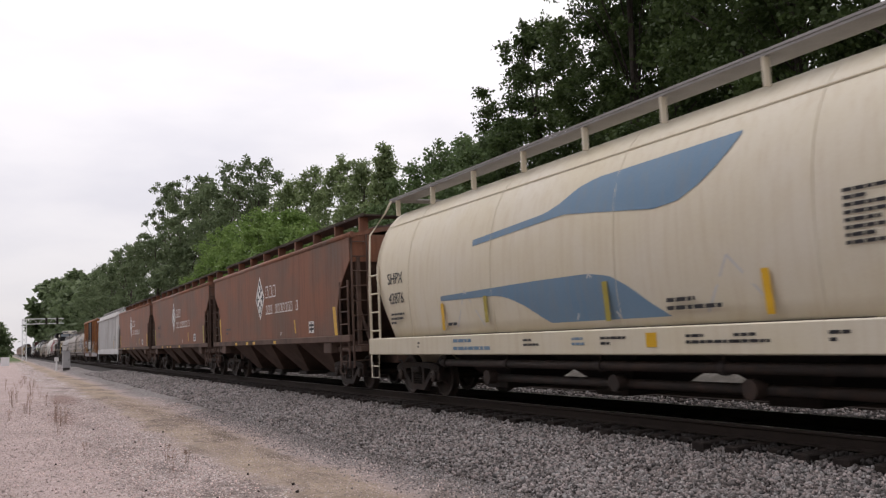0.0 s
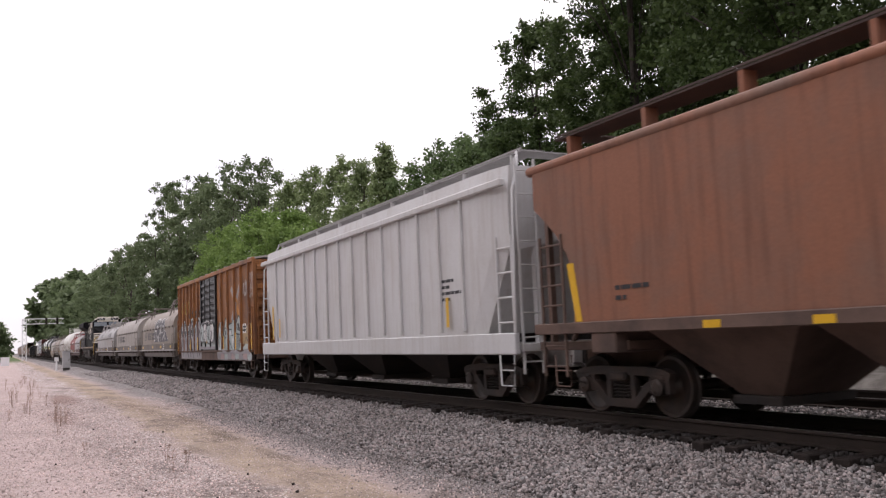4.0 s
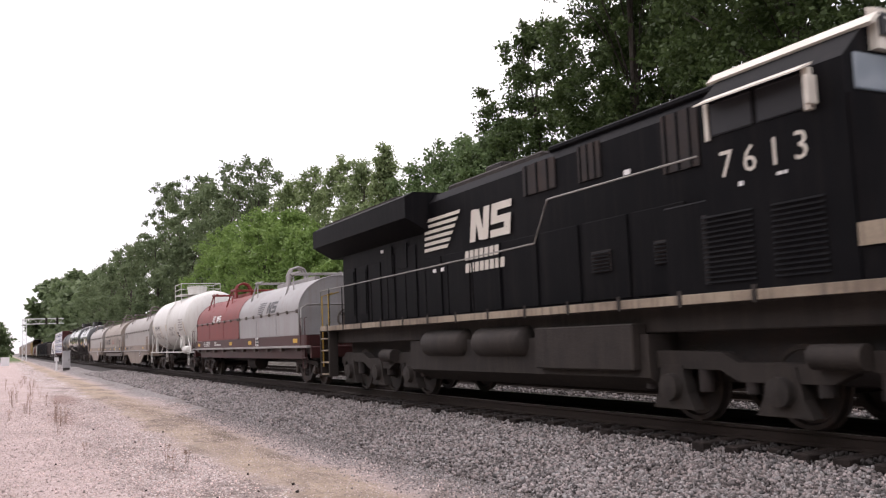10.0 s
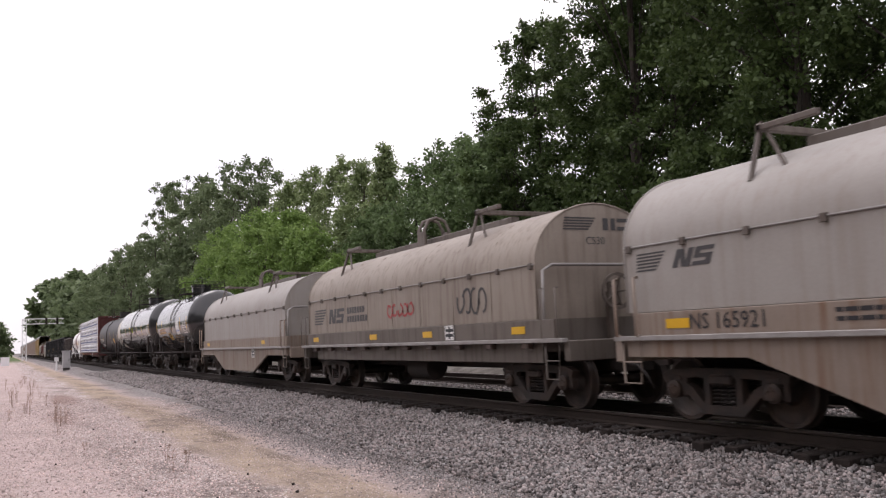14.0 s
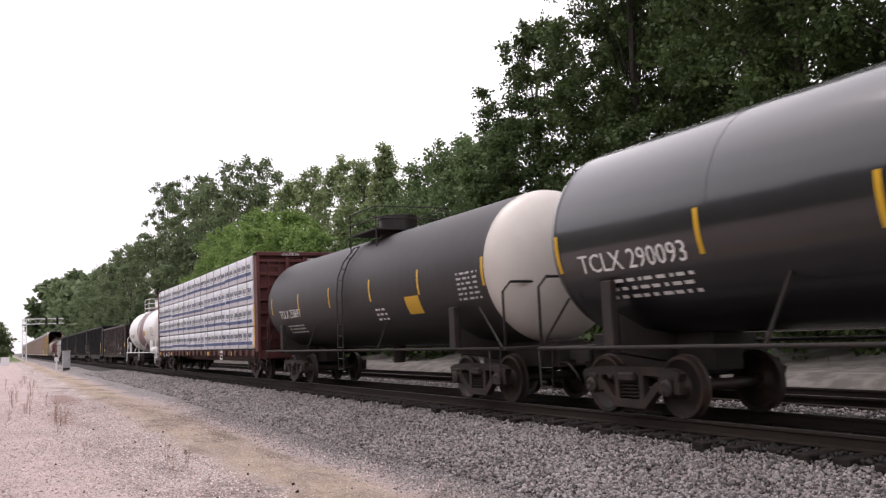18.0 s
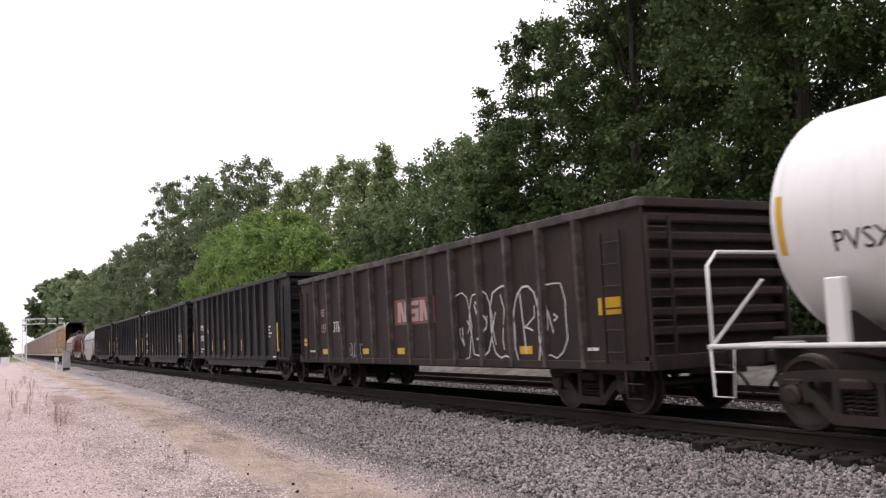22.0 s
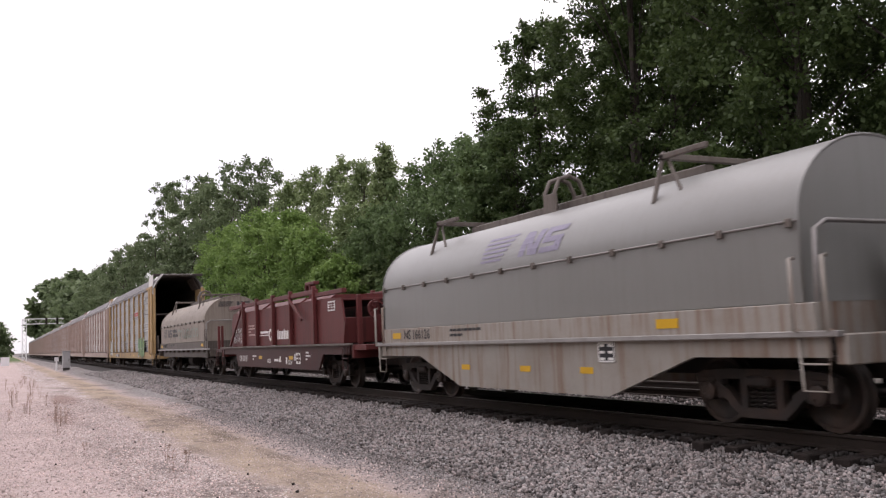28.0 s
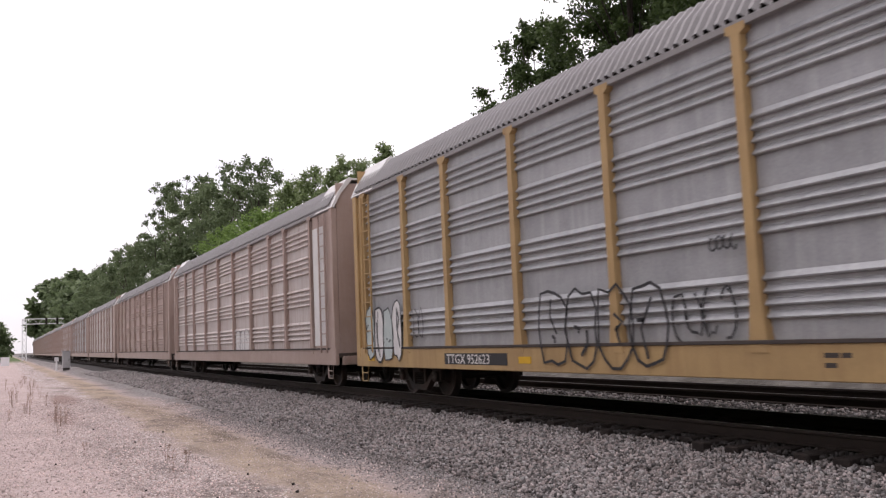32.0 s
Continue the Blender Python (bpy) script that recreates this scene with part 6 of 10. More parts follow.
def coil_frame(t, L, mat, deck=1.2, trough=1.5, mid_depth=0.80, tc=None, belly=None):
    for s in (-1, 1):
        part("trough_side", slab(-L + 0.35, L - 0.35, s * 1.40 - 0.05, s * 1.40 + 0.05, deck, trough + 0.04, 0.01), mat, t)
        wk = part("walkway", slab(-L, L, s * 1.49 - 0.06, s * 1.49 + 0.06, deck - 0.05, deck + 0.02, 0.008), M_EDGE, t, "narrow steel side walkway")
        if belly:
            x1, x2, zlow = belly
            outline = [(-L + 0.2, deck - 0.05), (-L + 0.2, deck - 0.28), (-x2, deck - 0.28), (-x1, zlow), (x1, zlow), (x2, deck - 0.28), (L - 0.2, deck - 0.28), (L - 0.2, deck - 0.05)]
            part("side_girder", plate(outline, s * 1.43 - 0.03, s * 1.43 + 0.03), mat, t, "deep fish-bellied side girder")
        else:
            part("side_girder", slab(-L + 0.9, L - 0.9, s * 1.30 - 0.04, s * 1.30 + 0.04, mid_depth, deck - 0.05, 0.01), mat, t)
            pocket = None
            for k in range(10):
                x = -L + 1.2 + (2 * L - 2.4) * k / 9
                if pocket is None:
                    pocket = part("stake_pocket", slab(-0.12, 0.12, s * 1.46 - 0.06, s * 1.46 + 0.06, deck - 0.15, deck - 0.05, 0.01), M_FRAME_BROWN, t)
                    pocket.matrix_basis = pose(x, 0, 0)
                else:
                    again(pocket, pose(x, 0, 0))
    part("floor", slab(-L + 0.3, L - 0.3, -1.3, 1.3, deck - 0.2, deck - 0.05), M_STEEL_DARK, t)
    part("centre_sill", slab(-L, L, -0.3, 0.3, 0.62, deck - 0.2, 0.01), M_STEEL_DARK, t)
    bm = bmesh.new()
    turned([(-0.8, 0.0), (-0.8, 0.26), None, (0.3, 0.26), None, (0.3, 0.0)], "x", 16, (0.4, -0.75, 0.62), bm)
    part("air_reservoir", bm, M_STEEL_DARK, t)
    for s in (-1, 1):
        part("end_sill", slab(s * L - 0.14, s * L + 0.02, -1.42, 1.42, deck - 0.36, deck - 0.02, 0.015), mat, t)
        freight_truck(t, s * (tc or L - 1.6))
        stirrup(t, s * (L - 0.35), mat, -1.5, deck - 0.05, 0.6, 0.42)
        for x in (s * (L - 0.55), s * (L - 0.1)):
            grab(t, (x, -1.5, deck + 0.02), (x, -1.5, deck + 0.85), mat, r=0.026 if belly else 0.014)
    couplers(t, L)


def brake_wheel(t, x, y, z, mat, r=0.28):
    bm = turned([(-0.025, r - 0.05), (0.025, r - 0.05), None, (0.025, r), None, (-0.025, r), None, (-0.025, r - 0.05)], "x", 20, (x, y, z))
    for k in range(5):
        a = k * math.tau / 5
        rod(bm, (x - 0.02, y, z), (x, y + (r - 0.03) * math.cos(a), z + (r - 0.03) * math.sin(a)), 0.016, 5)
    part("hand_brake_wheel", bm, mat, t)
    part("brake_housing", slab(x - 0.16, x - 0.03, y - 0.13, y + 0.13, z - 0.25, z + 0.2, 0.03), mat, t)


def end_rail(t, x, mat, z0=1.3, z1=2.48, w=1.15):
    part("end_railing", bent([(x, -w - 0.2, z0), (x + 0.05, -w - 0.2, z1 - 0.1), (x + 0.05, -w, z1), (x + 0.05, w, z1), (x + 0.05, w + 0.2, z1 - 0.1), (x, w + 0.2, z0)], 0.03, 6), mat, t)


def hood_marks(t, x, z, mat, top, scale=1.0, word=True):
    s = hood_side(top)
    horse_bars(t, x, z, -1.455, 1.15 * scale, mat, s)
    block_letters(t, x + 1.3 * scale, z, -1.455, 1.3 * scale, 0.42 * scale, mat, 2, s)
    if word:
        for k in range(2):
            for i in range(7 if k == 0 else 8):
                a = x + 2.86 * scale + i * 0.195 * scale
                zz = z + (0.24 if k == 0 else 0.0) * scale
                part("emblem_letter", plate([(a, zz), (a + 0.14 * scale, zz), (a + 0.16 * scale, zz + 0.17 * scale), (a + 0.02 * scale, zz + 0.17 * scale)], -1.377, -1.372), mat, t)


def end_marks(t, x, z, mat):
    bm = bmesh.new()
    for k in range(5):
        zb = z + 0.05 * k
        box(bm, x, x + 0.004, -0.75 + 0.01 * k, -0.2 + 0.04 * k, zb, zb + 0.028)
    box(bm, x, x + 0.004, 0.12, 0.24, z, z + 0.22)
    box(bm, x, x + 0.004, 0.30, 0.40, z, z + 0.22)
    box(bm, x, x + 0.004, 0.44, 0.72, z + 0.15, z + 0.22)
    box(bm, x, x + 0.004, 0.44, 0.72, z, z + 0.07)
    loose_parts("emblem", bm, mat, t)


def coil_car(front, rear, hood_mat, frame_mat, label, hoods=1, belly=None, marks=None, number=None, mats=None, top=3.6, tail=0.3, nose=0.95, tc=None, code=None, num_mat=None, num_x=None, mid=None, strips=None, data=(2.6, 1.24)):
    L = (front - rear) / 2
    t = thing("coil_car", label, "coil car", GROUP)
    coil_frame(t, L, frame_mat, tc=tc, belly=belly)
    x0, x1 = -L + tail, L - nose
    if hoods == 1:
        hood(t, x0, x1, hood_mat, top, frame=M_FRAME_GREY if hood_mat != M_HOOD_RED else M_HOOD_RED, loop_at=0.47, seams=0 if belly else 7)
    else:
        mid = (x0 + x1) / 2 if mid is None else mid
        hood(t, x0, mid - 0.04, mats[0], top, frame=M_EDGE if mats[0] != M_HOOD_RED else M_HOOD_RED, brackets=(0.18, 0.62), seams=2, loop_at=0.42)
        hood(t, mid + 0.04, x1, mats[1], top, frame=M_EDGE, brackets=(0.12, 0.72), seams=2, loop_at=0.42)
        part("joint_strip", slab(mid - 0.12, mid + 0.12, -1.47, 1.47, 1.5, 1.56), frame_mat, t)
    part("trough_end", slab(x1 - 0.06, x1 - 0.004, -1.34, 1.34, 1.15, 1.56, 0.01), frame_mat, t)
    end_rail(t, x1 + 0.14, M_EDGE)
    brake_wheel(t, x1 + 0.34, 0.1, 2.0, M_FRAME_GREY, 0.33)
    part("brake_stand", slab(x1 + 0.1, x1 + 0.2, 0.0, 0.2, 1.15, 2.0, 0.01), frame_mat, t)
    for x in strips or ((-5.7, 3.55) if belly else (-L + 0.9, -1.6, 1.5, L - 1.7)):
        stripe(t, x, 1.31, -1.452, 0.45, 0.13)
    if number:
        nx = -L + 1.4 if num_x is None else num_x
        lettering(number, 0.30, nx, 1.29, -1.458, num_mat or M_BLACKP, t, "car_number")
        bars(t, nx + 2.3, 1.29, -1.455, 1.3, 0.2, 2, num_mat or M_BLACKP)
    if data:
        notice(t, *((2.2, 0.84) if belly else data), 0.4, 0.3, -1.462)
    if marks:
        for x, z, m, sc, w in marks:
            hood_marks(t, x, z, m, top, sc, w)
    if code:
        end_marks(t, x1 + 0.006, 3.12, M_MARK)
        lettering(code, 0.2, x1 + 0.008, 2.88, -0.28, M_MARK, t, "stencil", end=True)
    # fix end lettering to its height across the end
    for o in t.children:
        if o.name.startswith("stencil"):
            o.matrix_basis = Matrix.Translation((x1 + 0.008, -0.28, 2.86)) @ pose(0, 0, 0, 90, 0, 90)
    return register(t, front, rear)


c1 = coil_car(-109.3, -122.6, M_HOOD_TAN, M_FRAME_GREY, "weathered tan-grey coil car with black and white graffiti", marks=[(-5.3, 1.84, M_MARK, 1.02, True)], code="CS30")

HS = hood_side(3.6)
M_SPRAY_BLACK = material("faded_black_spray_paint", (0.045, 0.042, 0.05), 0.5, 0.0, (0.065, 0.06, 0.068), 0.6, 1.2, 0.08, 0.02)
TOP = [(-1.23, 2.27), (-0.83, 2.73), (-0.46, 3.0), (-0.1, 3.07), (0.38, 3.02), (0.65, 2.78), (0.97, 2.97), (1.23, 3.03), (1.45, 2.97), (1.55, 2.81), (1.73, 3.01), (1.94, 3.03), (2.68, 2.75), (2.8, 2.3), (3.05, 2.27), (3.4, 2.0), (3.9, 1.72)]
band(c1, "graffiti_fill", steps(-1.23, 3.9, 60), lambda x: 1.68, lerp_table(TOP), HS, M_SPRAY_BLACK, 8, 0.008, "black sprayed letters")
sprayed(c1, [TOP[:13], [(-1.23, 2.27), (-1.19, 2.01), (-1.09, 1.68)], [(-0.26, 2.62), (0.06, 2.91), (0.44, 3.01)], [(-0.95, 2.41), (-0.74, 2.16), (-1.09, 1.70)], [(-0.27, 2.40), (-0.58, 2.33), (-0.95, 2.41)],
             [(-0.34, 2.27), (-0.27, 1.79), (0.08, 1.92), (0.37, 2.09), (0.59, 1.70)], [(0.55, 2.78), (0.52, 2.56), (0.87, 2.5), (0.8, 2.3), (1.18, 1.72)], [(1.46, 2.93), (1.21, 2.54), (1.02, 2.08)],
             [(1.72, 2.99), (1.62, 2.52), (1.5, 2.23), (1.93, 2.19), (2.26, 2.29)], [(2.68, 2.75), (2.5, 2.4), (2.57, 2.05), (2.57, 1.70)], [(1.88, 1.76), (2.22, 1.99), (2.53, 2.05), (3.17, 1.72)], [(2.5, 2.4), (2.77, 2.29), (3.05, 2.27), (3.4, 2.0), (3.9, 1.74)]], 0.04, M_SPRAY_WHITE, HS, "white sprayed outline")
for shape in ([(-0.9, 2.4), (-0.3, 2.4), (-0.35, 2.2), (-0.6, 2.26)], [(0.02, 1.93), (0.37, 2.12), (0.58, 1.7), (0.42, 1.7), (0.3, 1.92)], [(1.02, 2.08), (1.22, 2.16), (1.35, 2.52), (1.2, 2.5)],
              [(2.0, 2.65), (2.36, 2.53), (1.99, 2.47)], [(1.55, 2.25), (1.9, 2.23), (1.68, 2.13)], [(1.9, 1.77), (2.22, 2.02), (2.5, 2.07), (2.25, 1.93)], [(2.5, 2.38), (2.53, 2.05), (2.68, 2.02)], [(-0.2, 2.62), (0.2, 2.66), (0.2, 2.55), (-0.15, 2.53)],
              [(0.52, 2.56), (0.86, 2.5), (0.7, 2.45)], [(-1.08, 1.72), (-0.76, 2.14), (-0.88, 1.8)]):
    bm = bmesh.new()
    bm.faces.new([bm.verts.new((x, HS(z) - 0.011, z)) for x, z in shape])
    part("graffiti_fill", bm, M_SPRAY_WHITE, c1)
scrawl(c1, -1.7, -1.1, 2.75, 3.0, -1.455, M_SPRAY_WHITE, 4, 22, 0.02, HS)
scrawl(c1, -5.75, -5.5, 2.1, 3.0, -1.455, M_SPRAY_WHITE, 3, 23, 0.02, HS)
scrawl(c1, 2.75, 3.1, 2.85, 3.05, -1.455, M_SPRAY_WHITE, 3, 24, 0.02, HS)
c2 = coil_car(-123.9, -137.9, M_HOOD_GREY, M_FRAME_GREY, "weathered grey coil car with one arched hood", marks=[(-5.6, 1.86, M_MARK, 1.0, True)], number="NS 163891", num_x=-4.8, code="CS30", tail=0.15)
c3 = coil_car(-138.6, -155.0, M_HOOD_COOL, M_FRAME_BROWN, "coil car with two light grey hoods on a brown frame", hoods=2, mats=[M_HOOD_COOL, M_HOOD_COOL], marks=[(-5.0, 2.42, M_MARK, 0.84, False), (1.95, 2.42, M_MARK, 0.95, False)], number="NS 169907", nose=1.3, tail=1.05, mid=-0.2, top=3.4, num_x=-6.2, num_mat=M_WHITE)
scrawl(c3, 1.2, 3.6, 1.7, 2.2, -1.455, paint("rust_scrawl", (0.30, 0.235, 0.19)), 9, 25, 0.05, hood_side(3.4))
scrawl(c3, 4.6, 6.2, 1.75, 2.15, -1.455, bpy.data.materials["rust_scrawl"], 6, 27, 0.05, hood_side(3.4))
graffiti(c3, -3.2, 0.4, 1.22, 1.5, -1.455, None, M_SPRAY_GREY, 5, 26, 0.04, 2)
c4 = coil_car(-177.5, -195.3, M_HOOD_RED, M_FRAME_RED, "maroon coil car with one red and one grey hood", hoods=2, mats=[M_HOOD_RED, M_HOOD_COOL], marks=[(-5.14, 2.32, M_WHITE, 0.62, False), (2.62, 2.36, M_MARK, 0.92, False)], number="CR 628779", nose=1.3, tail=0.35, mid=-0.2, top=3.4, num_x=-6.72, num_mat=M_WHITE)
BELLY = (2.4, 4.25, 0.33)
c5 = coil_car(-210.0, -223.5, M_HOOD_PALE, M_FRAME_PALE, "stained pale grey coil car with a deep side girder", belly=BELLY, nose=0.55, tail=0.15, marks=[(-6.35, 2.13, M_MARK, 0.58, False)], number="NS 165921", code="CS30", num_x=-5.25)
c6 = coil_car(-224.85, -238.7, M_HOOD_TAN, M_FRAME_GREY, "tan weathered coil car with one arched hood", marks=[(-6.1, 1.8, M_MARK, 0.95, True)], code="CS30")
scrawl(c6, -0.6, 0.9, 1.8, 2.15, -1.372, paint("red_tag", (0.35, 0.06, 0.06)), 5, 31, 0.06)
scrawl(c6, 3.0, 4.2, 1.7, 2.3, -1.372, M_MARK, 4, 32, 0.06)
c7 = coil_car(-240.3, -254.2, M_HOOD_PALE, M_FRAME_PALE, "pale grey coil car with a deep side girder", belly=BELLY, nose=0.6)
c8 = coil_car(-430.6, -443.75, M_HOOD_SMOOTH, M_FRAME_CHALK, "pale grey coil car with a deep side girder and faded emblem", belly=BELLY, nose=0.54, tail=0.2, marks=[(-1.55, 2.68, paint("faded_violet_marking", (0.22, 0.20, 0.27)), 1.05, False)], number="NS 166126", num_x=-5.07)
for x in (-2.3, -0.1, 1.7):
    stripe(c8, x, 0.66, -1.462, 0.34, 0.1)
c10 = coil_car(-463.5, -477.7, M_HOOD_TAN, M_FRAME_SOOT, "weathered tan-grey coil car with faded green graffiti", marks=[(-5.75, 1.86, M_MARK, 1.0, True)], number="NS 164071", code="CS30", num_x=-5.4, nose=1.35, strips=(-6.3, 5.25), data=None)
scrawl(c10, -1.2, 4.2, 1.75, 2.25, -1.372, paint("faded_green_tag", (0.20, 0.26, 0.215)), 9, 35, 0.07)
scrawl(c10, 0.2, 2.2, 1.7, 2.3, -1.372, M_FRAME_GREY, 5, 36, 0.05)


def shield_car(front, rear):
    """Maroon coil car with posts and telescoping steel shields."""
    L = (front - rear) / 2
    t = thing("coil_car", "maroon coil car with posts and sliding steel shields", "coil car", GROUP)
    mat = light = coil_paint("dark_maroon_shield_paint", (0.12, 0.026, 0.025), (0.08, 0.021, 0.02), (0.045, 0.017, 0.016), 0.6)
    part("rear_platform", slab(-9.1, -7.5, -1.4, 1.4, 1.02, 1.16, 0.01), M_FRAME_RED, t, "maroon end platform")
    part("front_platform", slab(7.5, 8.5, -1.4, 1.4, 1.06, 1.2, 0.01), mat, t, "maroon end platform")
    part("front_sill", slab(7.5, 8.6, -0.35, 0.35, 0.62, 1.06, 0.01), M_STEEL_DARK, t)
    part("rear_sill", slab(-9.2, -7.6, -0.35, 0.35, 0.62, 1.02, 0.01), M_STEEL_DARK, t)
    for x in (-8.35, -9.0):
        part("stand_post", slab(x - 0.05, x + 0.05, -1.35, -1.25, 1.15, 2.15, 0.01), mat, t)
    stirrup(t, -8.6, M_FRAME_RED, -1.45, 1.1, 0.6, 0.42)
    for s in (-1, 1):
        part("side_girder", plate([(-L + 0.2, 1.2), (-L + 0.2, 0.95), (-5.2, 0.95), (-4.9, 0.5), (4.9, 0.5), (5.3, 0.95), (L - 0.2, 0.95), (L - 0.2, 1.2)], s * 1.43 - 0.03, s * 1.43 + 0.03), M_FRAME_RED, t, "deep grimy maroon side girder")
        part("walkway", slab(-L, L, s * 1.49 - 0.06, s * 1.49 + 0.06, 1.19, 1.24, 0.008), M_FRAME_GREY, t)
        part("side_shield", plate([(-6.3, 1.25), (5.0, 1.25), (5.0, 2.55), (-6.0, 2.55), (-6.3, 2.2)], s * 1.33 - 0.02, s * 1.33 + 0.02), mat, t, "smooth maroon side shield")
        part("top_chord", slab(-6.3, 4.6, s * 1.38 - 0.06, s * 1.38 + 0.06, 2.72, 2.86, 0.01), mat, t)
        for x in (-4.1, -2.1, 0.05, 2.1, 4.5):
            part("stake_post", slab(x - 0.07, x + 0.07, s * 1.42 - 0.06, s * 1.42 + 0.06, 1.25, 2.95, 0.012), mat, t)
    for x0, x1, z in ((-6.2, -2.0, 2.78), (-2.2, 2.2, 2.72), (2.0, 4.9, 2.66)):
        part("roof_shield", sweep([(-1.3, z - 0.25), (-0.9, z + 0.02), (0.9, z + 0.02), (1.3, z - 0.25), (0, z - 0.2)], x0, x1), light, t, "sliding roof shield")
    for ya, yb in ((-1.36, -1.31), (1.31, 1.36)):
        part("end_shield", plate([(4.7, 1.25), (6.76, 1.25), (6.89, 1.75), (6.66, 2.5), (5.08, 2.55), (4.7, 1.9)], ya, yb), light, t, "end shield of dark red steel")
    part("end_plate", slab(6.5, 6.55, -1.3, 1.3, 1.25, 1.95, 0.01), light, t, "low maroon end plate")
    part("end_roof", slab(4.9, 6.1, -1.3, 1.3, 2.44, 2.5, 0.01), light, t)
    part("end_chord", slab(4.5, 6.9, -1.42, -1.28, 2.62, 2.74, 0.01), mat, t)
    notice(t, 5.58, 2.16, 0.6, 0.28, -1.364, back=mat, lines=4, cols=3)
    diag = bmesh.new()
    bar(diag, [(2.1, 2.7), (3.4, 2.0)], 0.09, -1.5, -1.44)
    part("prop_bar", diag, mat, t)
    diag = bmesh.new()
    bar(diag, [(-6.1, 1.3), (-4.2, 2.7)], 0.12, -1.5, -1.44)
    part("diagonal_brace", diag, mat, t)
    bm = bmesh.new()
    box(bm, -0.5, 0.5, -0.1, 0.1, 3.28, 3.4, 0.02)
    box(bm, -0.06, 0.08, -0.1, 0.1, 2.75, 3.3, 0.02)
    box(bm, -0.55, -0.45, -0.1, 0.1, 3.05, 3.3, 0.02)
    part("lifting_beam", bm, light, t)
    for y in (-1.0, -0.2):
        part("end_post", slab(7.0, 7.14, y - 0.06, y + 0.06, 1.2, 2.55, 0.01), light, t)
    brake_wheel(t, 7.3, -0.6, 2.15, light, 0.25)
    part("winch_drum", turned([(-0.5, 0.0), (-0.5, 0.22), None, (0.5, 0.22), None, (0.5, 0.0)], "y", 16, (7.25, 0.1, 1.55)), mat, t)
    part("floor", slab(-L + 0.3, L - 0.3, -1.3, 1.3, 1.0, 1.15), M_STEEL_DARK, t)
    part("centre_sill", slab(-L, L, -0.3, 0.3, 0.62, 1.0), M_STEEL_DARK, t)
    for s in (-1, 1):
        part("end_sill", slab(s * L - 0.14, s * L + 0.02, -1.42, 1.42, 0.85, 1.2, 0.015), mat, t)
        freight_truck(t, 5.2 if s > 0 else -6.75)
        stirrup(t, s * (L - 0.4), M_FRAME_RED, -1.5, 1.15, 0.6, 0.42)
    couplers(t, L)
    lettering("CR 63145", 0.30, -4.66, 0.70, -1.462, M_WHITE, t, "car_number", squeeze=1.0)
    for k in range(10):
        a = 0.3 + 0.19 * k
        part("emblem_letter", plate([(a, 1.45), (a + 0.13, 1.45), (a + 0.13, 1.72 + (0.06 if k in (0, 4, 9) else 0)), (a, 1.72)], -1.358, -1.352), M_WHITE, t)
    part("emblem", turned([(-0.006, 0.11), (-0.006, 0.21), None, (0.0, 0.21)], "y", 20, (-0.55, -1.352, 1.62)), M_WHITE, t)
    part("emblem", plate([(-2.0, 1.6), (-0.75, 1.6), (-0.75, 1.63), (-2.0, 1.63)], -1.358, -1.352), M_WHITE, t)
    part("emblem", plate([(-1.9, 1.68), (-0.8, 1.68), (-0.8, 1.76), (-1.9, 1.76)], -1.358, -1.352), M_WHITE, t)
    lettering("GBSR", 0.2, -0.65, 0.66, -1.462, M_WHITE, t, "stencil")
    scrawl(t, -5.9, -4.5, 1.35, 2.0, -1.352, M_SPRAY_WHITE, 8, 41, 0.04)
    bars(t, -3.6, 1.6, -1.352, 1.2, 0.45, 4, M_SPRAY_PINK)
    bars(t, -2.64, 0.72, -1.462, 0.5, 0.22, 2)
    for x in (-1.75, 1.97):
        stripe(t, x, 0.79, -1.462, 0.42, 0.11)
    lettering("G52V", 0.2, 1.83, 0.63, -1.462, M_WHITE, t, "stencil")
    part("route_card", plate([(1.6, 0.64), (1.75, 0.64), (1.75, 0.86), (1.6, 0.86)], -1.466, -1.462), M_WHITE, t)
    part("route_card", plate([(2.5, 0.76), (2.68, 0.76), (2.68, 0.96), (2.5, 0.96)], -1.466, -1.462), M_LGREY, t)
    part("emblem", plate([(0.25, 0.72), (0.72, 0.72), (0.72, 0.8), (0.25, 0.8)], -1.466, -1.462), M_WHITE, t)
    part("emblem", plate([(0.78, 0.70), (1.07, 0.70), (1.07, 0.75), (0.98, 0.75), (1.07, 0.86), (0.95, 0.9), (0.84, 0.8), (0.78, 0.78)], -1.466, -1.462), M_WHITE, t)
    notice(t, 2.73, 0.66, 0.46, 0.34, -1.462, back=M_FRAME_RED)
    bars(t, 3.7, 0.75, -1.462, 0.5, 0.3, 3)
    return register(t, front, rear)


shield_car(-445.6, -460.9)
# ---- diesel locomotive ----
LOCO_WHEELS = []
M_LOCO = material("black_locomotive_paint", (0.0045, 0.0045, 0.0055), 0.6, 0.0, (0.009, 0.0085, 0.0095), 0.6, 0.8, 0.12, 0.05, streak=(0.015, 0.013, 0.0125), streak_amount=0.45, spec=0.06)
M_LOCO_GRIME = material("dusty_black_underframe", (0.036, 0.030, 0.0265), 0.8, 0.0, (0.018, 0.016, 0.015), 0.7, 1.6, 0.2, 0.3, streak=(0.06, 0.048, 0.04), streak_amount=0.5, spec=0.25)
M_LOCO_CREAM = material("dirty_cream_stripe", (0.33, 0.27, 0.2), 0.65, 0.0, (0.14, 0.105, 0.08), 0.8, 1.1, 0.2, 0.05, streak=(0.06, 0.05, 0.042), streak_amount=0.8)
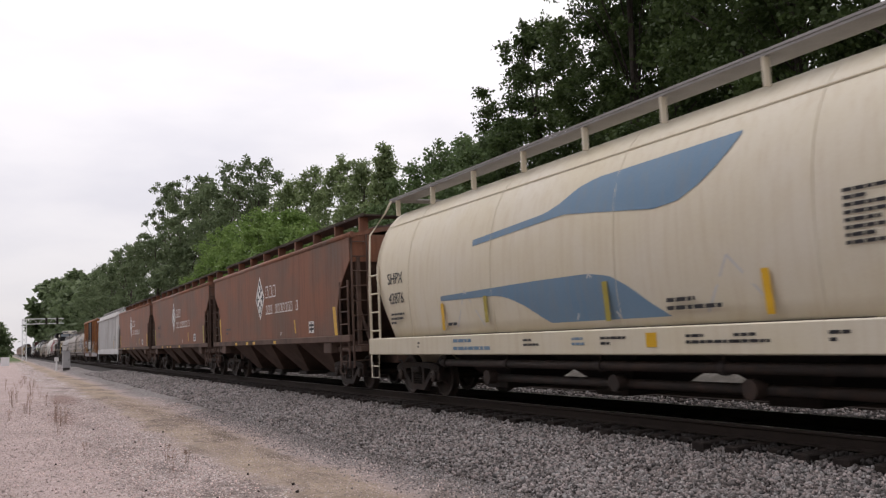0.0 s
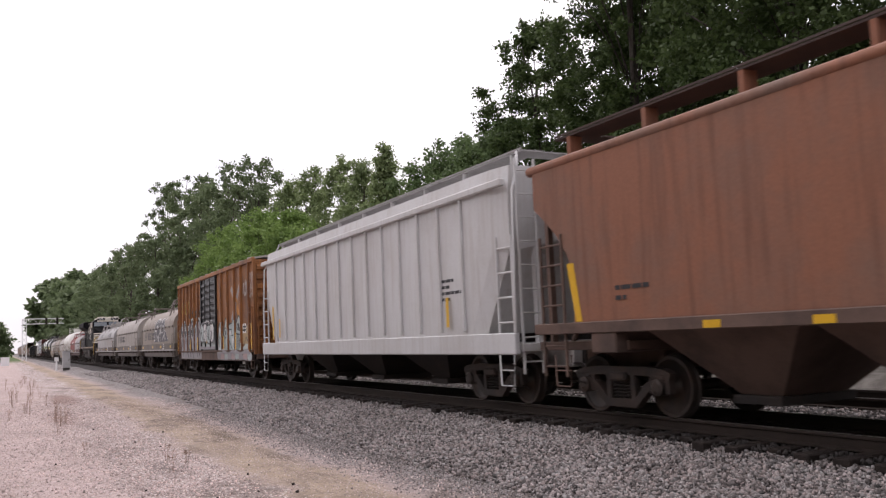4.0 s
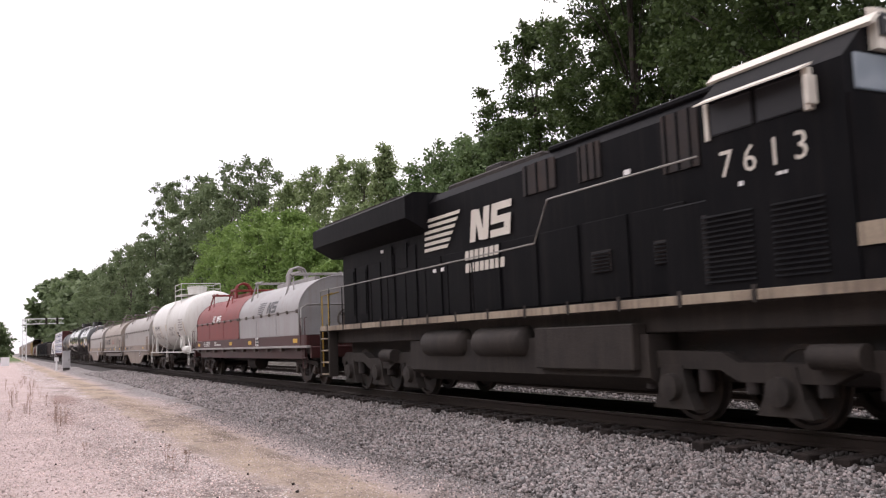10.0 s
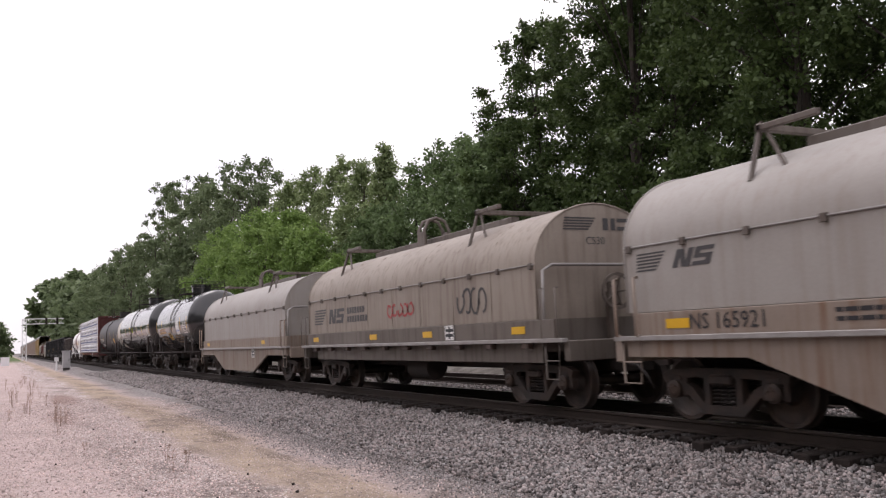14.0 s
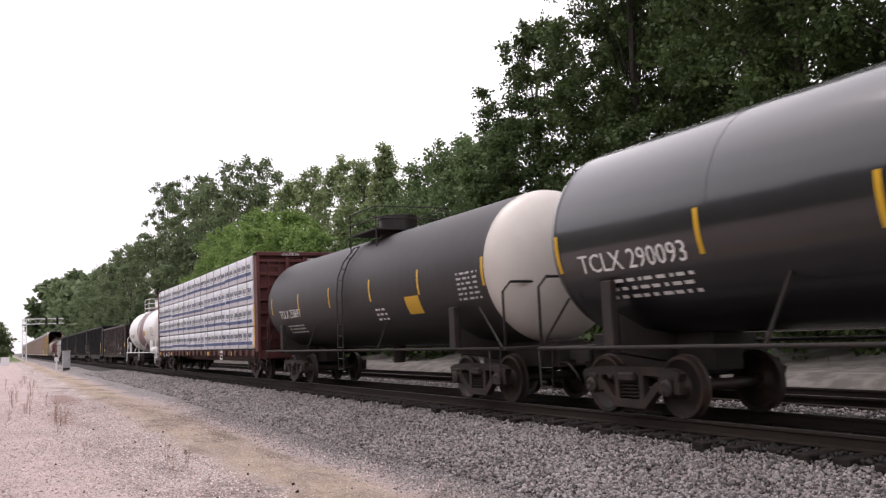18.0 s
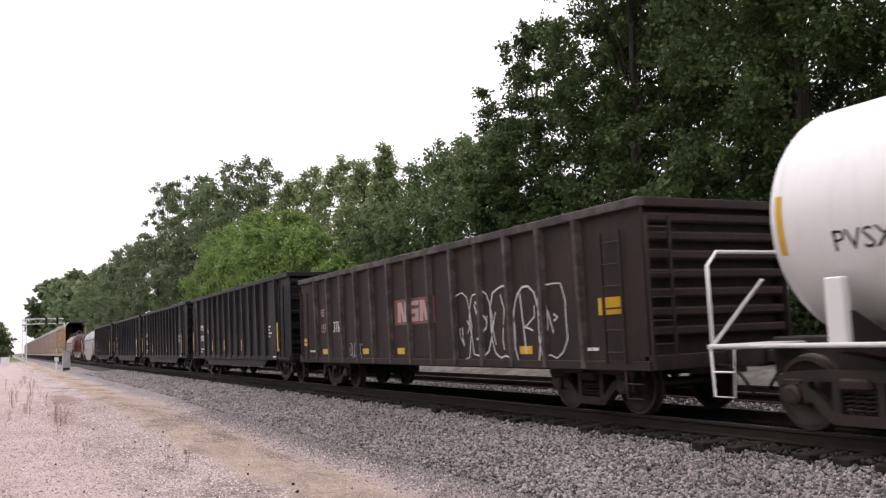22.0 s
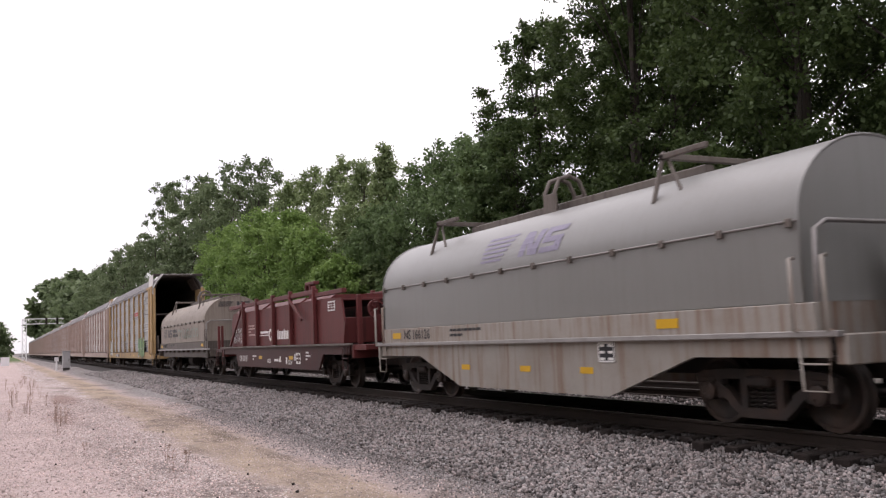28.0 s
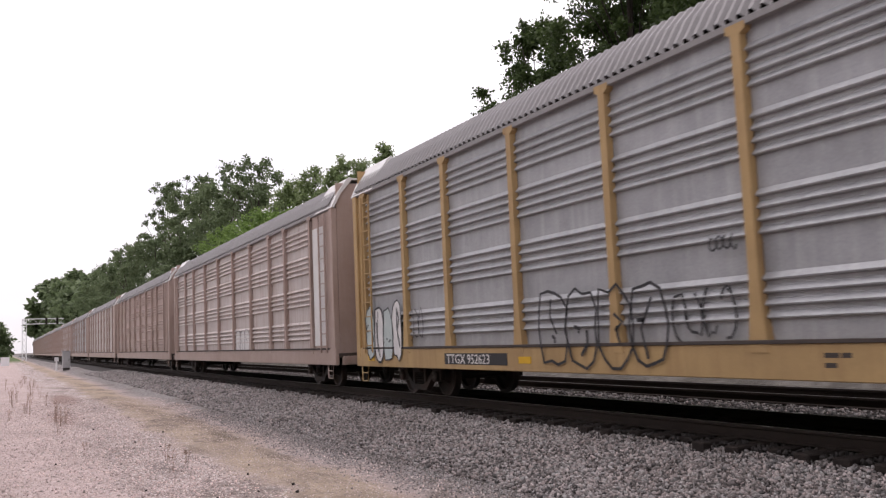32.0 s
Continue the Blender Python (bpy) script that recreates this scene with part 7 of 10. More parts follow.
M_LOCO_RAIL = material("dull_grey_handrail", (0.3, 0.285, 0.26), 0.6, 0.0, (0.16, 0.15, 0.14), 0.5, 2.0)
M_LOCO_WHITE = material("dirty_white_stripe", (0.62, 0.58, 0.51), 0.55, 0.0, (0.5, 0.45, 0.38), 0.5, 2.0, 0.1, 0.05)
# Pale blue base colour stands in for the sky mirrored in the windshield.
M_GLASS = material("dark_cab_glass", (0.20, 0.235, 0.27), 0.08, 0.0, (0.15, 0.18, 0.21), 0.3, 1.0, 0.0, 0.0, spec=1.0)
M_LAMP = material("headlight_glass", (0.75, 0.74, 0.7), 0.15, 0.0, None, 0.1, 4.0, 0.0, 0.0)
M_GOLD = paint("worn_yellow_handrail", (0.40, 0.26, 0.05))


def loco_truck(t, x):
    bm = slab(-1.9, 1.9, -0.3, 0.3, 0.75, 1.0, 0.03)
    for a in (-1.85, 1.85):
        box(bm, a - 0.15, a + 0.15, -1.2, 1.2, 0.7, 0.95, 0.03)
    tk = part("truck", bm, M_LOCO_GRIME, t, "three-axle locomotive truck")
    for s in (-1, 1):
        y0, y1 = sorted((s * 1.02, s * 1.22))
        bm = bmesh.new()
        bar(bm, [(-2.6, 0.72), (-2.3, 0.88), (-1.0, 0.86), (-0.7, 0.72), (0.7, 0.72), (1.0, 0.86), (2.3, 0.88), (2.6, 0.72)], 0.24, y0, y1)
        for a in (-1.93, 0.0, 1.93):
            plate([(a - 0.42, 0.2), (a + 0.42, 0.2), (a + 0.3, 0.42), (a + 0.22, 0.8), (a - 0.22, 0.8), (a - 0.3, 0.42)], y0 + s * 0.02, y1 + s * 0.03, bm)
        part("side_frame", bm, M_LOCO_GRIME, tk, "dusty cast side frame")
        for a in (-1.93, 0.0, 1.93):
            part("journal_box", turned([(s * 1.2, 0.2), None, (s * 1.34, 0.18), None, (s * 1.36, 0.0)], "y", 14, (a, 0, 0.5)), M_LOCO_GRIME, tk)
            for d in (-0.55, 0.55):
                part("spring", turned([(0.45, 0.1), (0.78, 0.1)], "z", 10, (a + d, s * 1.12, 0)), M_STEEL_DARK, tk)
        part("brake_cylinder", turned([(-0.4, 0.0), (-0.4, 0.15), None, (0.3, 0.15), None, (0.3, 0.0)], "x", 14, (0.95, s * 1.3, 0.92)), M_LOCO_GRIME, tk)
    for a in (-1.93, 0.0, 1.93):
        bm = turned([None if p is None else (p[0], p[1] * 1.166) for p in wheel_profile(-1)[:-6]])
        turned([None if p is None else (p[0], p[1] * 1.166) for p in wheel_profile(1)[:-6]], bm=bm)
        rod(bm, (0, -1.0, 0), (0, 1.0, 0), 0.14, 28)
        bmesh.ops.remove_doubles(bm, verts=bm.verts, dist=0.012)
        bmesh.ops.recalc_face_normals(bm, faces=bm.faces)
        for f in bm.faces:
            f.smooth = False
        w = part("wheelset", bm, M_WHEEL, tk)
        w.matrix_basis = pose(a, 0, 0.533)
        LOCO_WHEELS.append((w, a))
    tk.matrix_basis = pose(x, 0, 0)
    return tk


def louvre(t, x0, x1, z0, z1, y, n, mat=None):
    f = part("louvre_panel", slab(x0, x1, y - 0.015, y, z0, z1), M_STEEL_DARK, t)
    sl = None
    for k in range(n):
        z = z0 + (z1 - z0) * (k + 0.5) / n
        if sl is None:
            h = (z1 - z0) / n
            sl = part("slat", sweep([(y - 0.016, -h * 0.3), (y - 0.045, -h * 0.42), (y - 0.045, -h * 0.30), (y - 0.016, h * 0.3)], x0 + 0.02, x1 - 0.02), mat or M_LOCO, f)
            sl.matrix_basis = pose(0, 0, z)
        else:
            again(sl, pose(0, 0, z))


def locomotive(front, rear):
    t = thing("locomotive", "dusty black diesel locomotive with white nose stripes", "locomotive", GROUP)
    part("frame", slab(-9.6, 8.9, -1.2, 1.2, 1.25, 1.62, 0.02), M_LOCO_GRIME, t)
    part("fuel_frame", slab(-9.3, 8.6, -0.8, 0.8, 0.55, 1.26, 0.02), M_STEEL_DARK, t, "dark underframe and traction motors")
    part("walkway_deck", slab(-9.9, 8.9, -1.5, 1.5, 1.60, 1.68, 0.01), M_LOCO_GRIME, t)
    for s in (-1, 1):
        part("sill_stripe", slab(-9.9, 8.8, s * 1.5 - 0.02, s * 1.5 + 0.02, 1.61, 1.74, 0.005), M_LOCO_CREAM, t, "dirty cream sill stripe")
    k = None
    for i in range(13):
        x = -9.3 + i * 1.3
        if k is None:
            k = part("sill_bracket", slab(-0.04, 0.04, -1.528, -1.52, 1.58, 1.8), M_LOCO_GRIME, t)
            k.matrix_basis = pose(x, 0, 0)
        else:
            again(k, pose(x, 0, 0))
    # long hood
    hs = [(-0.92, 1.68), (-0.92, 4.35), (-0.75, 4.55), (0.75, 4.55), (0.92, 4.35), (0.92, 1.68)]
    part("long_hood", sweep(hs, -9.5, 5.7), M_LOCO, t, "black engine hood")
    part("exhaust_housing", slab(-3.4, 0.5, -0.6, 0.6, 4.55, 4.72, 0.04), M_LOCO_GRIME, t)
    part("roof_fan_box", slab(1.0, 5.2, -0.8, 0.8, 4.55, 4.66, 0.03), M_LOCO, t)
    for x in (-1.9,):
        part("exhaust_stack", slab(x - 0.35, x + 0.35, -0.25, 0.25, 4.72, 4.95, 0.03), M_STEEL_DARK, t)
    # radiator wings
    rs = [(-0.93, 3.70), (-1.52, 4.02), (-1.52, 4.50), (-1.3, 4.62), (1.3, 4.62), (1.52, 4.50), (1.52, 4.02), (0.93, 3.70)]
    part("radiator_wing", sweep(rs, -10.35, -3.75), M_LOCO, t, "overhanging radiator housing at the rear")
    part("radiator_grille", slab(-9.9, -4.6, -1.3, 1.3, 4.62, 4.66), M_LOCO_GRIME, t)
    # hood doors and panels
    for x0, x1, z0, z1 in ((-9.3, -8.5, 1.8, 3.3), (-8.4, -7.6, 1.8, 3.3), (-7.5, -6.7, 1.8, 3.3), (-6.6, -5.8, 1.8, 3.4), (-5.7, -4.5, 1.8, 3.5), (-4.4, -3.2, 1.8, 3.1), (-3.1, -1.9, 1.8, 3.1), (-1.8, -0.6, 1.8, 3.1), (-0.5, 0.7, 1.8, 3.1), (0.8, 2.0, 1.8, 3.1), (2.1, 3.3, 1.8, 3.1), (3.4, 4.6, 1.8, 3.1)):
        part("hood_door", slab(x0 + 0.02, x1 - 0.02, -0.945, -0.918, z0, z1, 0.008), M_LOCO, t)
    for x0, x1, z0, z1 in ((-9.2, -8.6, 2.0, 3.2), (-8.3, -7.7, 2.0, 3.2), (-5.5, -5.0, 3.0, 3.6), (-6.4, -5.9, 2.8, 3.6)):
        part("screen", slab(x0, x1, -0.962, -0.946, z0, z1), M_LOCO, t)
    for x0, x1, z0, z1 in ((0.35, 1.4, 3.85, 4.4), (2.1, 2.7, 3.8, 4.4), (4.2, 4.95, 3.55, 4.4)):
        part("vent_opening", slab(x0, x1, -0.95, -0.92, z0, z1), M_STEEL_DARK, t)
        for j in range(3):
            part("vent_bar", slab(x0 + (x1 - x0) * (j + 0.3) / 3, x0 + (x1 - x0) * (j + 0.45) / 3, -0.965, -0.95, z0, z1), M_LOCO, t)
    louvre(t, 2.35, 2.85, 2.25, 2.6, -0.945, 6)
    louvre(t, 3.9, 4.4, 2.25, 2.6, -0.945, 6)
    # equipment cabinet below the cab side
    part("side_cabinet", slab(4.7, 7.6, -1.45, -0.9, 1.68, 2.95, 0.02), M_LOCO, t)
    louvre(t, 5.45, 6.35, 1.85, 2.75, -1.455, 14)
    louvre(t, 6.6, 7.4, 1.85, 2.75, -1.455, 14)
    part("builder_plate", slab(7.75, 8.1, -1.475, -1.46, 2.1, 2.35), M_LOCO_CREAM, t)
    # cab
    cs = [(-1.48, 1.68), (-1.48, 4.18), (-1.05, 4.62), (-0.5, 4.78), (0.5, 4.78), (1.05, 4.62), (1.48, 4.18), (1.48, 1.68)]
    part("cab", sweep(cs, 5.55, 7.75), M_LOCO, t, "black crew cab")
    part("cab_roof_edge", sweep([(-1.17, 4.55), (-1.03, 4.68), (-1.0, 4.64), (-1.13, 4.52)], 5.4, 7.9), M_LOCO_WHITE, t)
    part("cab_roof_edge", sweep([(1.17, 4.55), (1.03, 4.68), (1.0, 4.64), (1.13, 4.52)], 5.4, 7.9), M_LOCO_WHITE, t)
    fas = plate([(7.74, 4.28), (7.86, 4.28), (7.86, 4.74), (7.74, 4.78)], -1.02, 1.02)
    part("cab_brow", fas, M_LOCO_WHITE, t, "cream brow over the windshield")
    for y in (-1.0, 0.3):
        nb = part("number_board", slab(7.86, 7.90, y, y + 0.7, 4.42, 4.68, 0.01), M_BLACKP, t)
        lettering("7613", 0.24, 7.903, 4.47, y + 0.07, M_WHITE, nb, "number", end=True)
    for y in (-0.1, 0.1):
        part("headlight", turned([(7.86, 0.085), (7.93, 0.085), None, (7.91, 0.07), (7.90, 0.0)], "x", 16, (0, y, 4.55)), M_LAMP, t)
    for y0, y1 in ((-1.33, -0.08), (0.08, 1.33)):
        w = part("windshield", slab(7.752, 7.775, y0, y1, 3.82, 4.24, 0.02), M_GLASS, t, "cab windshield with the sky's reflection put into its colour")
        part("wiper", rod(bmesh.new(), (7.79, (y0 + y1) / 2, 3.82), (7.79, (y0 + y1) / 2 + 0.25, 4.15), 0.012, 5), M_BLACKP, w)
    # Black plates stand in for the unlit cab behind the open windows.
    for x0, x1 in ((5.75, 6.45), (6.52, 7.25)):
        part("side_window", slab(x0, x1, -1.495, -1.478, 3.72, 4.14, 0.02), M_BLACKP, t, "open side window, its dark inside painted as a black plate")
    part("window_frame", slab(7.27, 7.35, -1.56, -1.48, 3.68, 4.16), M_LOCO_WHITE, t)
    part("window_frame", slab(5.66, 5.73, -1.51, -1.48, 3.68, 4.16), M_LOCO_WHITE, t)
    part("sun_awning", sweep([(-1.48, 4.20), (-1.72, 4.10), (-1.72, 4.12), (-1.48, 4.23)], 5.7, 7.35), M_LOCO_WHITE, t, "pale awning over the side window")
    part("mirror", slab(7.36, 7.42, -1.66, -1.5, 3.72, 4.05, 0.01), M_LOCO_WHITE, t)
    for i, ch in enumerate("7613"):
        lettering(ch, 0.48, 5.85 + 0.385 * i, 3.17, -1.488, M_LOCO_WHITE, t, "number")
    bars(t, 6.15, 2.98, -1.486, 0.22, 0.12, 1)
    bars(t, 6.75, 3.02, -1.486, 0.45, 0.08, 1)
    # nose
    bm = bmesh.new()
    lo = [(7.74, -1.46), (8.25, -1.45), (9.05, -1.0), (9.1, 0.0), (9.05, 1.0), (8.25, 1.45), (7.74, 1.46)]
    a = [bm.verts.new((x, y, 1.68)) for x, y in lo]
    tops = (3.78, 3.60, 3.28, 3.26, 3.28, 3.60, 3.78)
    b = [bm.verts.new((x - (0.10 if i in (2, 3, 4) else 0.0), y * (0.95 if i in (1, 2, 4, 5) else 1.0), z)) for i, ((x, y), z) in enumerate(zip(lo, tops))]
    for i in range(6):
        bm.faces.new((a[i], a[i + 1], b[i + 1], b[i]))
    bm.faces.new(b)
    bm.faces.new(a[::-1])
    bm.faces.new((a[6], a[0], b[0], b[6]))
    bmesh.ops.recalc_face_normals(bm, faces=bm.faces)
    part("nose", bm, M_LOCO, t, "sloping black nose")
    for i in range(5):
        z0 = 2.12 + i * 0.215
        bm = bmesh.new()
        for s in (-1, 1):
            for (xa, ya), (xb, yb) in (((8.25, 1.46), (9.06, 1.005)), ((9.065, 1.0), (9.112, 0.33))):
                lean = (z0 - 1.68) / 1.6
                v = [bm.verts.new((x - 0.10 * lean * (x > 9) + 0.012, s * (y * (1 - 0.05 * lean) + 0.010), z)) for x, y, z in ((xa, ya, z0), (xb, yb, z0), (xb, yb, z0 + 0.115), (xa, ya, z0 + 0.115))]
                bm.faces.new(v if s > 0 else v[::-1])
        loose_parts("nose_stripe", bm, M_LOCO_WHITE, t, "white nose stripe")
    part("nose_door", slab(9.06, 9.14, -0.30, 0.30, 2.05, 3.2, 0.02), M_LOCO, t)
    part("door_emblem", slab(9.14, 9.146, -0.24, 0.24, 2.2, 3.05), M_LOCO_WHITE, t, "white door panel with a dark emblem")
    em = bmesh.new()
    ribbon(em, [(-0.1, 2.3), (0.02, 2.5), (-0.05, 2.7), (0.1, 2.92)], 0.12, 0)
    em.transform(Matrix(((0, 1, 0, 9.149), (1, 0, 0, 0), (0, 0, 1, 0), (0, 0, 0, 1))))
    part("emblem", em, M_BLACKP, t)
    for y in (-0.75, 0.75):
        part("ditch_light", turned([(9.1, 0.12), (9.24, 0.12), None, (9.22, 0.1), (9.21, 0.0)], "x", 16, (0, y, 1.92)), M_LAMP, t, "round ditch light")
    # front platform, steps, pilot
    part("front_platform", slab(8.8, 9.95, -1.3, 1.3, 1.45, 1.60, 0.02), M_LOCO_GRIME, t)
    part("pilot", slab(9.7, 9.9, -1.35, 1.35, 0.75, 1.46, 0.02), M_LOCO_GRIME, t)
    part("snow_plow", sweep([(-1.4, 0.72), (-1.4, 0.12), (0, 0.12), (1.4, 0.12), (1.4, 0.72), (0, 0.72)], 9.9, 10.15), M_LOCO_GRIME, t)
    for s, xx in ((1, 8.85), (-1, -9.95)):
        for side in (-1, 1):
            for i in range(4):
                z = 0.38 + i * 0.33
                part("step", slab(xx, xx + 0.7, side * 1.38 - 0.12, side * 1.38 + 0.12, z, z + 0.04, 0.005), M_LOCO_CREAM if side < 0 else M_LOCO_GRIME, t)
            for dx in (0.0, 0.7):
                part("step_side", slab(xx + dx - 0.03, xx + dx + 0.03, side * 1.38 - 0.13, side * 1.38 + 0.13, 0.34, 1.62), M_LOCO_GRIME, t)
    for xx in (8.95, 9.55):
        part("handrail", bent([(xx, -1.5, 0.9), (xx, -1.52, 1.7), (xx + 0.12, -1.45, 2.5), (xx + 0.25, -1.0, 2.75), (xx + 0.3, -0.8, 2.72)], 0.022, 6), M_GOLD, t, "worn yellow step handrail")
    # side handrails with stanchions
    pts = [(-9.9, -1.48, 1.7), (-9.9, -1.48, 2.75), (-3.0, -1.48, 2.80), (1.45, -1.48, 2.84), (1.92, -1.48, 3.53), (5.46, -1.48, 3.53)]
    part("handrail", bent(pts, 0.014, 6), M_LOCO_RAIL, t, "long side handrail")
    st = None
    for i in range(10):
        x = -9.2 + i * 1.05
        if st is None:
            st = part("stanchion", rod(bmesh.new(), (0, -1.48, 1.68), (0, -1.48, 2.78), 0.016, 6), M_LOCO, t)
            st.matrix_basis = pose(x, 0, 0)
        else:
            again(st, pose(x, 0, 0))
    for x in (-9.9, -9.35):
        part("handrail", bent([(x, -1.45, 0.6), (x, -1.45, 2.6), (x - 0.1, -1.1, 2.7)], 0.02, 6), M_GOLD, t)
    # tank and reservoirs
    part("fuel_tank", sweep([(-1.35, 0.62), (-1.35, 1.24), (1.35, 1.24), (1.35, 0.62), (1.0, 0.40), (-1.0, 0.40)], -4.1, 4.1), M_LOCO_GRIME, t, "dusty fuel tank")
    for x in (-2.35, -0.05):
        part("air_reservoir", turned([(-0.95, 0.0), (-0.95, 0.14), (-0.86, 0.24), (-0.8, 0.27), (0.8, 0.27), (0.86, 0.24), (0.95, 0.14), (0.95, 0.0)], "x", 20, (x, -1.28, 1.18)), M_LOCO_GRIME, t, "horizontal air reservoir")
    part("tool_box", slab(1.3, 3.9, -1.48, -1.2, 0.72, 1.4, 0.02), M_LOCO_GRIME, t)
    loco_truck(t, 6.35)
    loco_truck(t, -6.35)
    couplers(t, 9.7)
    # emblem on the hood
    horse_bars(t, -4.0, 3.25, -0.95, 1.9, M_LOCO_WHITE, None, 6)
    block_letters(t, -1.8, 3.23, -0.95, 1.7, 0.66, M_LOCO_WHITE, 2)
    for k2 in range(2):
        for i in range(7 if k2 == 0 else 8):
            a0 = -2.05 + i * 0.205
            zz = 2.88 if k2 == 0 else 2.62
            part("emblem_letter", plate([(a0, zz), (a0 + 0.15, zz), (a0 + 0.18, zz + 0.19), (a0 + 0.03, zz + 0.19)], -0.955, -0.95), M_LOCO_WHITE, t)
    for x, z in ((-4.4, 3.95), (-3.6, 2.75), (-3.2, 2.75), (-6.6, 3.5), (-6.4, 3.5), (3.3, 3.7)):
        stripe(t, x, z, -0.95, 0.16, 0.08, M_WHITE, "warning_decal")
    return register(t, front, rear)


locomotive(-156.3, -176.5)
# ---- tank cars ----
def gloss(name, color, second, rough=0.28, streak=None, amt=0.0, spec=0.75):
    return material(name, color, rough, 0.0, second, 0.5, 0.7, 0.06, 0.02, streak=streak, streak_amount=amt, spec=spec)


M_TANK_WHITE = gloss("chalky_white_tank_paint", (0.58, 0.575, 0.545), (0.49, 0.475, 0.44), 0.5, (0.36, 0.32, 0.27), 0.3)
M_TANK_BRIGHT = gloss("clean_white_tank_paint", (0.74, 0.735, 0.72), (0.68, 0.67, 0.65), 0.35, (0.5, 0.46, 0.42), 0.15)
M_TANK_BLACK = gloss("glossy_black_tank_paint", (0.007, 0.007, 0.009), (0.010, 0.0095, 0.010), 0.4, (0.016, 0.014, 0.0135), 0.3, 0.35)
M_TANK_BLACK.node_tree.nodes["Principled BSDF"].inputs["Coat Weight"].default_value = 0.9
M_TANK_BLACK.node_tree.nodes["Principled BSDF"].inputs["Coat Roughness"].default_value = 0.1
M_TANK_DULL = gloss("dull_brown_black_tank_paint", (0.02, 0.017, 0.018), (0.03, 0.025, 0.024), 0.5, (0.045, 0.035, 0.032), 0.35, 0.3)
M_MAROON = gloss("maroon_tank_band", (0.12, 0.026, 0.030), (0.09, 0.025, 0.028), 0.35)
M_TANK_CREAM = gloss("cream_tank_head", (0.62, 0.575, 0.52), (0.5, 0.45, 0.4), 0.45)


def tank_side(r, zc):
    def f(z):
        return -math.sqrt(max(0.0, r * r - (z - zc) ** 2))
    return f


def tank_car(front, rear, r, zc, half, shell, fittings, label, shift=0.0, band_mat=None, band_x=None, head=None, dome_x=0.0, rail_mat=None, head_mat=None):
    L = (front - rear) / 2
    t = thing("tank_car", label, "tank car", GROUP)
    head = head or r * 0.42
    hp = [(half + head * math.sin(a), r * math.cos(a)) for a in [k * math.pi / 2 / 8 for k in range(8)]] + [(half + head, 0.001)]
    cyl = part("tank_shell", lathe([(-half, r), (-half * 0.5, r), (0, r), (half * 0.5, r), (half, r)], "x", 56, ends=False, centre=(shift, 0, zc)), shell, t, "long cylindrical tank shell")
    for s in (1, -1):
        part("tank_head", lathe([(s * x, y) for x, y in hp], "x", 56, ends=False, centre=(shift, 0, zc)), (head_mat if s > 0 and head_mat else shell), t, "dished tank end")
        part("head_seam", lathe([(s * half - 0.02, r + 0.006), (s * half + 0.02, r + 0.006)], "x", 56, ends=False, centre=(shift, 0, zc)), head_mat if s > 0 and head_mat else shell, t)
    if band_mat:
        part("paint_band", lathe([(band_x[0], r + 0.005), (band_x[1], r + 0.005)], "x", 56, ends=False, centre=(0, 0, zc)), band_mat, t, "broad maroon band round the tank")
    for x in (-half * 0.55, half * 0.5):
        part("ring_seam", lathe([(x - 0.012, r + 0.004), (x + 0.012, r + 0.004)], "x", 56, ends=False, centre=(0, 0, zc)), shell, t)
    rm = rail_mat or fittings
    # stub sills, bolsters and saddles
    for s in (-1, 1):
        part("stub_sill", slab(*sorted((s * (L - 2.9), s * L)), -0.3, 0.3, 0.66, zc - r + 0.06, 0.02), fittings, t)
        part("end_platform", slab(*sorted((s * (L - 0.55), s * (L + 0.02))), -1.45, 1.45, 1.02, 1.08, 0.01), rm, t)
        x = s * (L - 2.0)
        sad = bmesh.new()
        pts = [(-1.35, zc - r + 0.35), (-0.9, zc - r + 0.12), (0, zc - r - 0.02), (0.9, zc - r + 0.12), (1.35, zc - r + 0.35), (1.5, zc - 0.55), (1.35, 0.98), (0.4, 0.8), (-0.4, 0.8), (-1.35, 0.98), (-1.5, zc - 0.55)]
        order = [pts[0], pts[1], pts[2], pts[3], pts[4], pts[6], pts[7], pts[8], pts[9]]
        sweep(order, x - 0.14, x + 0.14, sad)
        part("bolster", sad, fittings, t)
        part("saddle_leg", slab(x - 0.12, x + 0.12, -1.5, -1.38, 1.05, zc - 0.72, 0.015), rm, t)
        freight_truck(t, s * (L - 1.85))
        part("end_railing", bent([(s * (L - 0.05), -1.42, 1.05), (s * (L - 0.05), -1.42, 2.1), (s * (L - 0.05), -1.25, 2.28), (s * (L - 0.05), 1.25, 2.28), (s * (L - 0.05), 1.42, 2.1), (s * (L - 0.05), 1.42, 1.05)], 0.026, 6), rm, t, "tubular end railing")
        part("rail_brace", rod(bmesh.new(), (s * (L - 0.1), -1.45, 1.08), (s * (L - 0.95), -1.42, 1.85), 0.022, 6), rm, t)
        stirrup(t, s * (L - 0.3), rm, -1.5, 1.05, 0.62, 0.4)
    part("side_rail", rod(bmesh.new(), (-L + 0.1, -1.5, 1.06), (L - 0.1, -1.5, 1.06), 0.03, 8), rm, t, "long tubular side rail")
    part("side_rail", rod(bmesh.new(), (-L + 0.1, 1.5, 1.06), (L - 0.1, 1.5, 1.06), 0.03, 8), rm, t)
    for x in (-half * 0.45, half * 0.28):
        part("rail_bracket", rod(bmesh.new(), (x, -1.5, 1.08), (x + 0.3, -1.32, zc - 0.85), 0.025, 6), rm, t)
    # dome, platform and ladder
    top = zc + r
